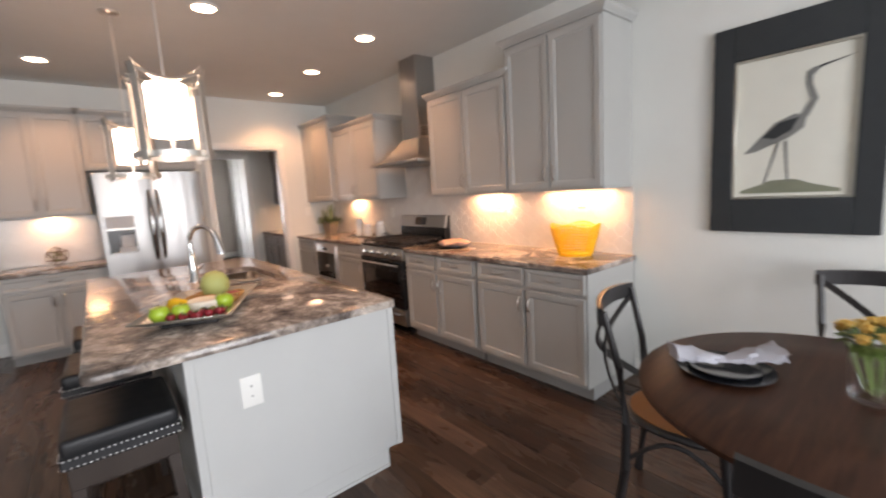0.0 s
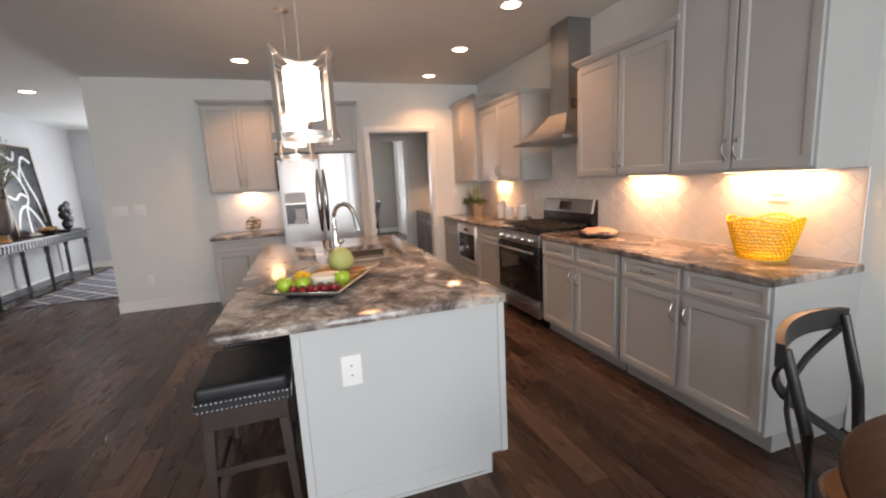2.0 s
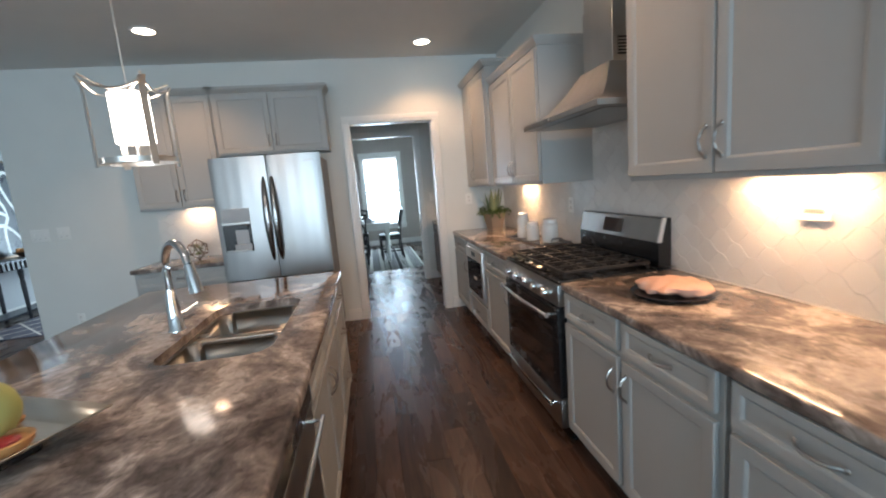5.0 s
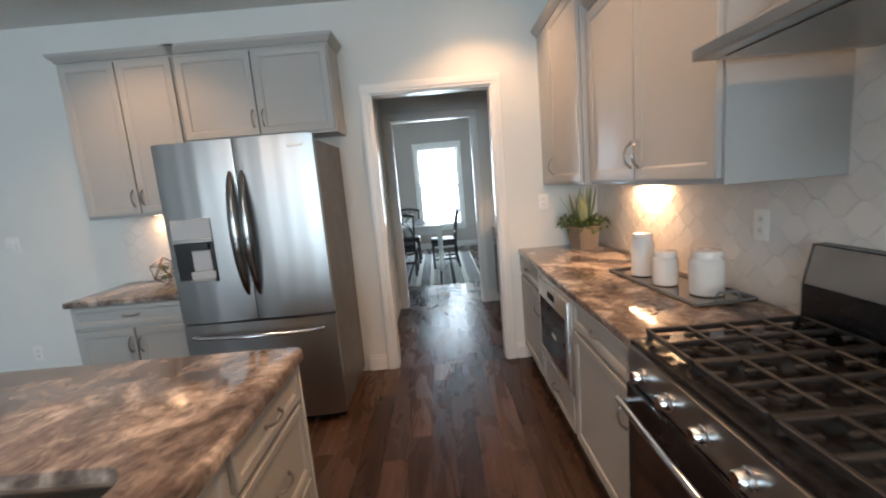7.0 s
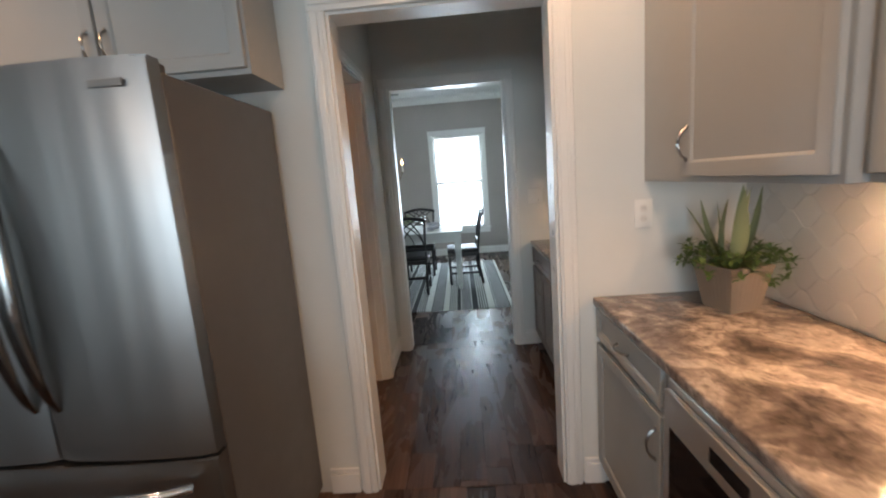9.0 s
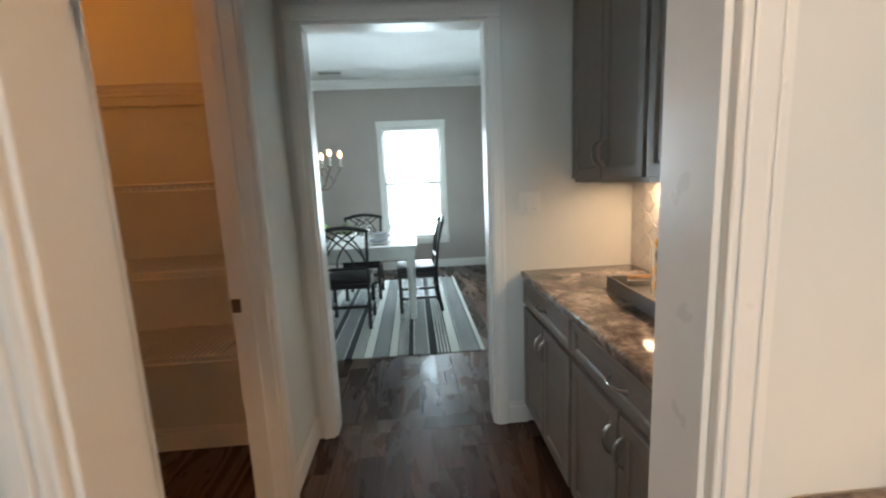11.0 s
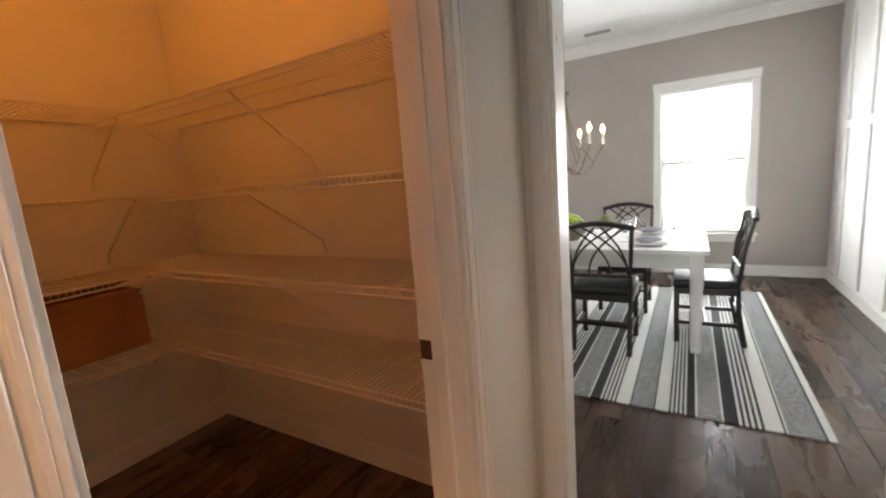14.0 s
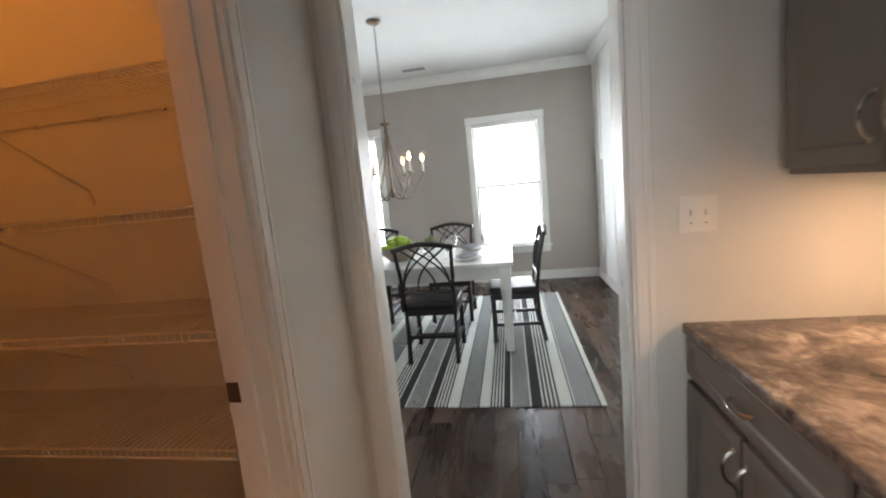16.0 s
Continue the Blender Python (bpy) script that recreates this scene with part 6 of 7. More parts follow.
def cross_chair(m):
    """Local: faces +y, back at -y."""
    c = thing("dining_chair", m, "black cross-back dining chair with a tan seat", "chair", "chairs at the round table")
    bm = bmesh.new()
    out = [(0.23 * math.cos(a) * (1.0 if math.sin(a) > 0 else 0.88), 0.215 * math.sin(a)) for a in [2 * math.pi * k / 36 for k in range(36)]]
    out = [(x if abs(x) < 0.21 else math.copysign(0.21, x), y) for x, y in out]
    prism(bm, out, 0.452, 0.474)
    part("seat", bm, M_SEAT, c, "tan woven seat")
    bm = bmesh.new()
    ring = [Vector((x, y, 0.452)) for x, y in out]
    tube(bm, ring + [ring[0]], 0.018, 8)
    part("seat_frame", bm, M_BLKWOOD, c)
    for sx in (-1, 1):
        part("front_leg", tube(bmesh.new(), [(sx * 0.185, 0.15, 0.45), (sx * 0.195, 0.17, 0.22), (sx * 0.205, 0.185, 0.001)], 0.020, 10, 0.014), M_BLKWOOD, c)
        pts = [(sx * 0.20, -0.225, 0.001), (sx * 0.195, -0.195, 0.25), (sx * 0.20, -0.19, 0.46), (sx * 0.215, -0.215, 0.70), (sx * 0.235, -0.27, 0.93)]
        part("back_post", tube(bmesh.new(), pts, 0.021, 10, 0.015), M_BLKWOOD, c)
    bm = bmesh.new()
    rings = []
    for k in range(13):
        s = -1 + 2 * k / 12
        y = -0.275 - 0.055 * (1 - s * s)
        rings.append([bm.verts.new((s * 0.255, y + j * 0.011, 0.915 + z + 0.010 * (1 - s * s))) for j, z in ((-1, -0.035), (1, -0.035), (1, 0.035), (-1, 0.035))])
    for u, v in zip(rings, rings[1:]):
        for i in range(4):
            bm.faces.new((u[i], u[(i + 1) % 4], v[(i + 1) % 4], v[i]))
    bm.faces.new(rings[0])
    bm.faces.new(rings[-1])
    part("top_rail", bm, M_BLKWOOD, c, smooth=35)
    for sx in (-1, 1):
        pts = [(sx * (0.195 - 0.41 * k / 8), -0.20 - 0.10 * math.sin(math.pi * k / 8) ** 1 - 0.075 * k / 8 + 0.004 * sx, 0.50 + 0.39 * k / 8) for k in range(9)]
        bm = bmesh.new()
        part("cross_slat", strip(bm, pts, 0.012, 0.030), M_BLKWOOD, c, smooth=30)
    for sx in (-1, 1):
        pts = [(sx * 0.195, -0.18 + 0.34 * k / 8, 0.30 + 0.11 * math.sin(math.pi * k / 8)) for k in range(9)]
        part("side_brace", tube(bmesh.new(), pts, 0.010, 8), M_BLKWOOD, c)
    part("front_brace", tube(bmesh.new(), [(-0.19 + 0.38 * k / 8, 0.165, 0.30 + 0.11 * math.sin(math.pi * k / 8)) for k in range(9)], 0.010, 8), M_BLKWOOD, c)
    return c


ch = cross_chair(pose(1.905, 0.56, 0, 0, 0, 193.5))
copy_thing(ch, pose(2.55, 0.04, 0, 0, 0, 92))
copy_thing(ch, pose(1.23, -0.09, 0, 0, 0, -82))


def place_setting(x, y, z):
    single("plate", lathe(bmesh.new(), [(0.06, 0), (0.10, 0.003), (0.15, 0.015), (0.15, 0.018), (0.10, 0.007), (0, 0.005)], 40, cap=False), M_NAVY, pose(x, y, z + 0.0005), "black glazed dinner plate on the round table", "plate", "plates on the round table")
    single("plate", lathe(bmesh.new(), [(0.045, 0), (0.075, 0.003), (0.11, 0.013), (0.11, 0.016), (0.075, 0.006), (0, 0.005)], 40, cap=False), M_NAVY, pose(x, y, z + 0.0075), "small black glazed plate stacked on another", "plate", "plates on the round table")
    bm = bmesh.new()
    n, L = 12, 30
    rings = []
    for k in range(L + 1):
        s = k / L
        pin = 0.35 + 0.65 * abs(2 * s - 1) ** 0.8
        ring = []
        for i in range(n):
            a = 2 * math.pi * i / n
            wob = 1 + 0.22 * math.sin(17 * s + 4 * a) + 0.12 * math.sin(5 * a + 40 * s)
            ring.append(bm.verts.new(((s - 0.5) * 0.34, 0.06 * pin * wob * math.cos(a), 0.030 + 0.026 * pin * wob * math.sin(a) + 0.03 * abs(2 * s - 1))))
        rings.append(ring)
    for u, v in zip(rings, rings[1:]):
        for i in range(n):
            bm.faces.new((u[i], u[(i + 1) % n], v[(i + 1) % n], v[i]))
    bm.faces.new(rings[0])
    bm.faces.new(rings[-1])
    single("napkin", bm, M_LINEN, pose(x, y, z + 0.014, 0, 0, -50), "gathered grey patterned napkin on the plates", "napkin")


place_setting(1.735, 0.375, 0.7605)


def flowers():
    f = thing("flower_vase", pose(1.80, 0.0, 0.7607), "clear glass vase of pale yellow roses", "vase")
    part("glass", lathe(bmesh.new(), [(0.06, 0), (0.068, 0.006), (0.075, 0.16), (0.071, 0.16), (0.063, 0.02), (0, 0.018)], 28, cap=False), M_GLASS, f).visible_shadow = False
    rng = random.Random(4)
    for k in range(12):
        a, r = k * 2.4, 0.025 + 0.022 * math.sqrt(k)
        c = Vector((r * math.cos(a), r * math.sin(a), 0.25 - r * 0.5 + rng.uniform(-0.01, 0.01)))
        bm = bmesh.new()
        for q in range(14):
            b = q * 2.399
            rr = 0.006 + 0.0022 * q
            tip = c + Vector((rr * math.cos(b), rr * math.sin(b), 0.022 - 0.001 * q))
            leaf(bm, c + Vector((0, 0, -0.01)), tip, 0.030, 0.35, 3)
        part("rose", bm, M_ROSE, f)
        part("stem", tube(bmesh.new(), [(c.x * 0.3, c.y * 0.3, 0.022), (c.x, c.y, c.z - 0.008)], 0.003, 5), M_LEAF, f)
    bm = bmesh.new()
    for k in range(40):
        a = rng.uniform(0, 6.28)
        leaf(bm, (0.05 * math.cos(a), 0.05 * math.sin(a), 0.17), (0.11 * math.cos(a), 0.11 * math.sin(a), 0.17 + rng.uniform(-0.03, 0.06)), 0.03, 0.2, 3)
    part("foliage", bm, M_LEAF, f)


flowers()


def wall_picture():
    p = thing("framed_picture", facing_left(XR, 0.842), "wide dark-framed picture of a wading bird", "picture")
    w, z0, z1 = 0.74, 1.11, 2.27
    bm = bmesh.new()
    a, b = 0.105, 0.19
    box(bm, 0, a, -0.035, -0.001, z0, z1, 0.003)
    box(bm, w - a, w, -0.035, -0.001, z0, z1, 0.003)
    box(bm, a + 0.0002, w - a - 0.0002, -0.035, -0.001, z0, z0 + b, 0.003)
    box(bm, a + 0.0002, w - a - 0.0002, -0.035, -0.001, z1 - b, z1, 0.003)
    part("frame", bm, M_MAT, p)
    x0, x1, za, zb = a + 0.0005, w - a - 0.0005, z0 + b + 0.0005, z1 - b - 0.0005
    bm = bmesh.new()
    t = 0.014
    box(bm, x0, x0 + t, -0.030, -0.006, za, zb, 0.002)
    box(bm, x1 - t, x1, -0.030, -0.006, za, zb, 0.002)
    box(bm, x0 + t + 0.0002, x1 - t - 0.0002, -0.030, -0.006, za, za + t, 0.002)
    box(bm, x0 + t + 0.0002, x1 - t - 0.0002, -0.030, -0.006, zb - t, zb, 0.002)
    part("inner_frame", bm, M_SILVER, p, "silver leaf inner frame")
    part("sheet", bbox(x0 + t, x1 - t, -0.012, -0.006, za + t, zb - t), M_PAPER, p, "aged paper sheet")

    def flat(name, pts, material, y=-0.0135):
        bm = bmesh.new()
        a_ = [bm.verts.new((x0 + u * (x1 - x0), y, za + v * (zb - za))) for u, v in pts]
        b_ = [bm.verts.new((x0 + u * (x1 - x0), y + 0.0012, za + v * (zb - za))) for u, v in pts]
        bm.faces.new(a_)
        bm.faces.new(list(reversed(b_)))
        n = len(pts)
        for i in range(n):
            bm.faces.new((a_[i], a_[(i + 1) % n], b_[(i + 1) % n], b_[i]))
        part(name, bm, material, p)
    flat("ground", [(0.08, 0.06), (0.25, 0.10), (0.35, 0.13), (0.55, 0.135), (0.68, 0.10), (0.9, 0.06), (0.9, 0.04), (0.08, 0.04)], M_GREEN2)
    flat("body", [(0.10, 0.33), (0.22, 0.42), (0.36, 0.53), (0.52, 0.58), (0.62, 0.56), (0.60, 0.48), (0.48, 0.42), (0.34, 0.38), (0.2, 0.34)], M_GREY2)
    flat("wing", [(0.26, 0.44), (0.40, 0.53), (0.56, 0.555), (0.50, 0.47), (0.36, 0.42)], M_MAT, -0.0152)
    flat("neck", [(0.56, 0.56), (0.64, 0.66), (0.60, 0.76), (0.60, 0.84), (0.66, 0.865), (0.70, 0.85), (0.65, 0.81), (0.65, 0.76), (0.70, 0.66), (0.63, 0.55)], M_GREY2, -0.0153)
    flat("bill", [(0.68, 0.865), (0.96, 0.90), (0.69, 0.85)], M_MAT, -0.0154)
    flat("leg", [(0.38, 0.40), (0.34, 0.26), (0.28, 0.11), (0.30, 0.11), (0.36, 0.26), (0.41, 0.40)], M_GREY2)
    flat("leg", [(0.44, 0.40), (0.46, 0.26), (0.48, 0.12), (0.50, 0.12), (0.48, 0.26), (0.47, 0.40)], M_GREY2)


wall_picture()

# ---- hall ----


def console():
    c = thing("console_table", pose(-3.74, 8.30, 0), "blue-black console table with fluted apron and turned legs", "console table")
    L, d, h = 2.75, 0.44, 0.90
    part("tabletop", bbox(-d / 2, d / 2, -L / 2, L / 2, h - 0.03, h, bevel=0.006), M_CONSOLE, c)
    bm = bbox(-d / 2 + 0.03, d / 2 - 0.035, -L / 2 + 0.03, L / 2 - 0.03, h - 0.15, h - 0.0305)
    part("apron", bm, M_CONSOLE, c)
    y = -L / 2 + 0.05
    me = mesh_of("flute", bbox(0, 0.02, 0, 0.045, h - 0.145, h - 0.036, bevel=0.008, seg=2), M_CONSOLE)
    while y < L / 2 - 0.1:
        f = new("flute", me)
        f.parent, f.location = c, (d / 2 - 0.0345, y, 0)
        y += 0.082
    for sx in (-1, 1):
        for k in range(3):
            yy = (-L / 2 + 0.08) + (L - 0.16) * k / 2
            part("leg", lathe(bmesh.new(), [(0.018, 0.001), (0.022, 0.05), (0.032, 0.55), (0.024, 0.60), (0.036, 0.66), (0.036, h - 0.1505)], 12), M_CONSOLE, c).location = (sx * (d / 2 - 0.06), yy, 0)
    part("lower_shelf", bbox(-d / 2 + 0.06, d / 2 - 0.06, -L / 2 + 0.1, L / 2 - 0.1, 0.10, 0.125, bevel=0.003), M_CONSOLE, c)
    art = thing("leaning_painting", pose(-3.85, 8.66, 0.902, 0, -5, 0), "abstract black and white painting leaning on the console", "painting")
    w, h2 = 0.98, 1.46
    bm = bmesh.new()
    box(bm, 0, 0.03, -w / 2, -w / 2 + 0.03, 0, h2, 0.002)
    box(bm, 0, 0.03, w / 2 - 0.03, w / 2, 0, h2, 0.002)
    box(bm, 0, 0.03, -w / 2 + 0.0302, w / 2 - 0.0302, 0, 0.03, 0.002)
    box(bm, 0, 0.03, -w / 2 + 0.0302, w / 2 - 0.0302, h2 - 0.03, h2, 0.002)
    part("frame", bm, M_BRONZE, art)
    part("canvas", bbox(0.004, 0.018, -w / 2 + 0.0305, w / 2 - 0.0305, 0.0305, h2 - 0.0305), M_CONSOLE, art)
    rng = random.Random(8)
    loops = ([(-0.10, 0.05), (-0.06, 0.40), (0.06, 0.62), (0.0, 0.86), (-0.16, 1.05), (-0.30, 1.02), (-0.36, 0.86)],
             [(0.30, 0.05), (0.12, 0.34), (-0.06, 0.48), (-0.24, 0.40), (-0.40, 0.12)],
             [(0.40, 1.20), (0.22, 1.28), (0.10, 1.12), (0.16, 0.86), (0.28, 0.60), (0.36, 0.20)],
             [(-0.42, 1.22), (-0.26, 1.30), (-0.06, 1.22), (0.04, 1.36)],
             [(0.06, 0.62), (-0.10, 0.68), (-0.26, 0.60), (-0.42, 0.66)],
             [(0.10, 1.12), (0.02, 1.02), (0.0, 0.86)])
    for pts in loops:
        ext = [pts[0]] + list(pts) + [pts[-1]]
        sm = []
        for q in range(len(pts) - 1):
            p0, p1, p2, p3 = ext[q:q + 4]
            for k in range(8):
                u = k / 8
                sm.append((0.0195, *[0.5 * (2 * p1[d2] + (p2[d2] - p0[d2]) * u + (2 * p0[d2] - 5 * p1[d2] + 4 * p2[d2] - p3[d2]) * u * u + (3 * p1[d2] - p0[d2] - 3 * p2[d2] + p3[d2]) * u ** 3) for d2 in (0, 1)]))
        sm.append((0.0195, *pts[-1]))
        bm = tube(bmesh.new(), sm, 0.024, 8)
        for v in bm.verts:
            v.co.x = 0.0195 + (v.co.x - 0.0195) * 0.03
        part("brush_stroke", bm, M_PLATE, art, "white brush stroke")
    v = thing("floor_vase", pose(-3.66, 7.52, h + 0.001), "tall pewter vase of grey-green branches", "vase")
    part("foot", lathe(bmesh.new(), [(0.085, 0), (0.088, 0.012), (0.055, 0.06), (0.06, 0.105)], 28), M_ROPE, v, "tan wooden foot")
    part("vase", lathe(bmesh.new(), [(0.055, 0.1055), (0.095, 0.125), (0.122, 0.18), (0.13, 0.28), (0.128, 0.50), (0.124, 0.60), (0.118, 0.602), (0.11, 0.58)], 32), M_STONEPOT, v)
    bm = bmesh.new()
    tw = bmesh.new()
    for k in range(24):
        a, r = rng.uniform(0, 6.28), rng.uniform(0.1, 0.46)
        tip = Vector((r * math.cos(a) * 0.7, r * math.sin(a), 0.60 + rng.uniform(0.25, 0.86)))
        base = Vector((0.04 * math.cos(a), 0.04 * math.sin(a), 0.58))
        tube(tw, [base, (base + tip) / 2 + Vector((0, 0, 0.06)), tip], 0.004, 5, 0.0015)
        for q in range(16):
            s = 0.3 + 0.7 * q / 16
            c0 = base + (tip - base) * s + Vector((0, 0, 0.06 * math.sin(math.pi * s)))
            o = Vector((rng.uniform(-1, 1), rng.uniform(-1, 1), rng.uniform(-0.3, 1))).normalized() * rng.uniform(0.05, 0.10)
            leaf(bm, c0, c0 + o, 0.028, 0.15, 3)
    part("branchwork", tw, M_DKLEG, v)
    part("foliage", bm, M_SAGE, v)
    b = thing("bowl", pose(-3.62, 8.55, h + 0.001), "dark bowl of dried pods on the console", "bowl")
    part("dish", lathe(bmesh.new(), [(0.06, 0), (0.07, 0.012), (0.16, 0.08), (0.155, 0.082), (0.06, 0.02), (0, 0.02)], 28, cap=False), M_DKLEG, b)
    for k in range(9):
        a = k * 0.7
        part("pod", blob(bmesh.new(), (0.08 * math.cos(a) * (k > 0), 0.08 * math.sin(a) * (k > 0), 0.085 + 0.02 * (k % 2)), 0.04, (1, 1, 0.8), 0.15), M_BREAD, b)
    s = bmesh.new()
    box(s, -0.10, 0.10, -0.14, 0.14, 0, 0.035, 0.004)
    for c, r in (((0, 0, 0.10), 0.07), ((0.01, 0.02, 0.18), 0.065), ((0, -0.05, 0.24), 0.06), ((0, 0.06, 0.29), 0.055), ((0, -0.02, 0.35), 0.06), ((0, 0.05, 0.40), 0.045), ((0, -0.08, 0.33), 0.04)):
        blob(s, c, r, (0.9, 1, 1.05), 0.25)
    single("sculpture", s, M_SCULPT, pose(-3.66, 9.25, h + 0.001) @ Matrix.Diagonal((1.15, 1.5, 1.2, 1)), "small black abstract sculpture on a plinth", "sculpture")


console()
hr = thing("hall_rug", pose(0, 0, 0), "dark blue-grey rug with pale diamond lattice in the hall", "rug")
HX0, HX1, HY0, HY1 = -3.55, -2.25, 7.2, 10.3
part("woven_field", bbox(HX0, HX1, HY0, HY1, 0.0005, 0.012, bevel=0.003), M_RUGBLUE, hr)
for sg in (-1, 1):
    k = HY0 - 1.3 if sg > 0 else HY0
    while k < HY1 + (0 if sg > 0 else 1.3):
        pts = [(x, k + sg * (x - HX0)) for x in (HX0 + 1.3 * q / 40 for q in range(41)) if HY0 + 0.02 < k + sg * (x - HX0) < HY1 - 0.02]
        if len(pts) > 2:
            (xa, ya), (xb, yb) = pts[0], pts[-1]
            bm = bmesh.new()
            d = Vector((xb - xa, yb - ya, 0)).normalized()
            nn = Vector((-d.y, d.x, 0)) * 0.012
            zt = 0.0124 if sg > 0 else 0.0128
            prism(bm, [(xa - nn.x, ya - nn.y), (xb - nn.x, yb - nn.y), (xb + nn.x, yb + nn.y), (xa + nn.x, ya + nn.y)], 0.0118, zt)
            part("lattice_line", bm, M_RUG_W, hr)
        k += 0.42
nw = thing("newel_post", pose(-3.42, 5.82, 0), "dark stained square newel post on a white plinth", "newel post")
part("plinth", bbox(-0.08, 0.08, -0.08, 0.08, 0.0005, 0.14, bevel=0.006), M_TRIM, nw)
part("post", bbox(-0.05, 0.05, -0.05, 0.05, 0.1405, 1.05, bevel=0.006), M_DKLEG, nw)
part("cap", bbox(-0.065, 0.065, -0.065, 0.065, 1.0505, 1.09, bevel=0.01), M_DKLEG, nw)

# ---- pantry ----


def wire_shelf(m, length, depth, label, braces):
    """Local: wall at y = 0, shelf reaches to -depth, x along the wall."""
    s = thing("wire_shelf", m, label, "shelf", "wire shelves in the pantry")
    bm = bmesh.new()
    n = int(length / 0.0254)
    vs, fs = [], []

    def bar(x0, x1, y0, y1, z0, z1):
        k = len(vs)
        vs.extend([(x, y, z) for x in (x0, x1) for y in (y0, y1) for z in (z0, z1)])
        fs.extend([tuple(k + i for i in f) for f in ((0, 1, 3, 2), (4, 6, 7, 5), (0, 4, 5, 1), (2, 3, 7, 6), (0, 2, 6, 4), (1, 5, 7, 3))])
    for k in range(n + 1):
        x = length * k / n
        bar(x - 0.0018, x + 0.0018, -depth, -0.002, -0.0016, 0.0016)
        bar(x - 0.0018, x + 0.0018, -depth - 0.003, -depth, -0.03, 0.0016)
    me = bpy.data.meshes.new("wire_deck")
    me.from_pydata(vs, [], fs)
    me.materials.append(M_WIRE)
    ob = new("wire_deck", me)
    ob.parent = s
    tagged(ob, kind="stuff")
    for y, z in ((-0.006, -0.004), (-depth * 0.5, -0.0045), (-depth - 0.001, -0.0045), (-depth - 0.001, -0.032)):
        part("rail", tube(bmesh.new(), [(0, y, z), (length, y, z)], 0.0042, 6), M_WIRE, s)
    for x in braces:
        part("brace", tube(bmesh.new(), [(x, -depth + 0.01, -0.012), (x, -0.012, -0.285), (x, -0.006, -0.33)], 0.006, 6), M_WIRE, s)
        part("wall_clip", bbox(x - 0.01, x + 0.01, -0.012, -0.0005, -0.345, -0.32, bevel=0.003), M_WIRE, s)
    for k in range(int(length / 0.3) + 1):
        part("clip", bbox(0.02 + k * 0.3 - 0.008, 0.02 + k * 0.3 + 0.008, -0.016, -0.0005, -0.016, 0.006, bevel=0.003), M_WIRE, s)
    return s


SD = 0.43
for z in (1.865, 1.470, 1.100, 0.715):
    wire_shelf(pose(-0.945, Y2, z), XP + 0.94, SD, "white coated wire shelf on the pantry wall", (0.30, 1.107))
    wire_shelf(pose(-0.95, 6.30, z, 0, 0, 90), 1.12, SD, "white coated wire shelf on the pantry side wall", (1.07, 0.4))


def carton():
    b = thing("cardboard_box", pose(-0.812, 7.18, 0.7185), "brown cardboard box with an open flap on a shelf", "box")
    w, l, h = 0.262, 0.40, 0.29
    t = 0.006
    part("base_panel", bbox(-w / 2, w / 2, -l / 2, l / 2, 0, t), M_CARD, b)
    for xa, xb, ya, yb in ((-w / 2, -w / 2 + t, -l / 2, l / 2), (w / 2 - t, w / 2, -l / 2, l / 2), (-w / 2 + t, w / 2 - t, -l / 2, -l / 2 + t), (-w / 2 + t, w / 2 - t, l / 2 - t, l / 2)):
        part("side_panel", bbox(xa, xb, ya, yb, t + 0.0002, h, bevel=0.001), M_CARD, b)
    f = part("flap", bbox(0, w / 2 + 0.02, -l / 2 + 0.01, l / 2 - 0.01, 0, 0.004), M_CARD, b)
    f.matrix_basis = pose(-w / 2, 0, h + 0.001, 0, -14, 0)
    f = part("flap", bbox(-w / 2, 0, -l / 2 + 0.01, l / 2 - 0.01, 0, 0.004), M_CARD, b)
    f.matrix_basis = pose(w / 2, 0, h + 0.001, 0, -4, 0)


carton()

# ---- dining room ----
TX0, TX1, TY0, TY1, TZ = -0.43, 1.845, 9.78, 10.83, 0.80


def dining_table():
    t = thing("dining_table", pose(0, 0, 0), "white painted farmhouse dining table with square legs", "table")
    n = 6
    for k in range(n):
        ya = TY0 + (TY1 - TY0) * k / n
        part("top_plank", bbox(TX0, TX1, ya + 0.001, ya + (TY1 - TY0) / n - 0.001, TZ - 0.035, TZ, bevel=0.003), M_TABLEW, t)
    bm = bmesh.new()
    box(bm, TX0 + 0.09, TX1 - 0.09, TY0 + 0.06, TY0 + 0.085, TZ - 0.15, TZ - 0.0355, 0.002)
    box(bm, TX0 + 0.09, TX1 - 0.09, TY1 - 0.085, TY1 - 0.06, TZ - 0.15, TZ - 0.0355, 0.002)
    box(bm, TX0 + 0.06, TX0 + 0.085, TY0 + 0.09, TY1 - 0.09, TZ - 0.15, TZ - 0.0355, 0.002)
    box(bm, TX1 - 0.085, TX1 - 0.06, TY0 + 0.09, TY1 - 0.09, TZ - 0.15, TZ - 0.0355, 0.002)
    part("apron", bm, M_TABLEW, t)
    for x in (TX0 + 0.075, TX1 - 0.075):
        for y in (TY0 + 0.075, TY1 - 0.075):
            bm = bmesh.new()
            box(bm, x - 0.045, x + 0.045, y - 0.045, y + 0.045, 0.56, TZ - 0.036, 0.003)
            lathe(bm, [(0.036, 0.06), (0.040, 0.50), (0.046, 0.53), (0.040, 0.5598)], 16, (x, y, 0))
            box(bm, x - 0.032, x + 0.032, y - 0.032, y + 0.032, 0.0115, 0.0598, 0.004)
            part("leg", bm, M_TABLEW, t)


dining_table()


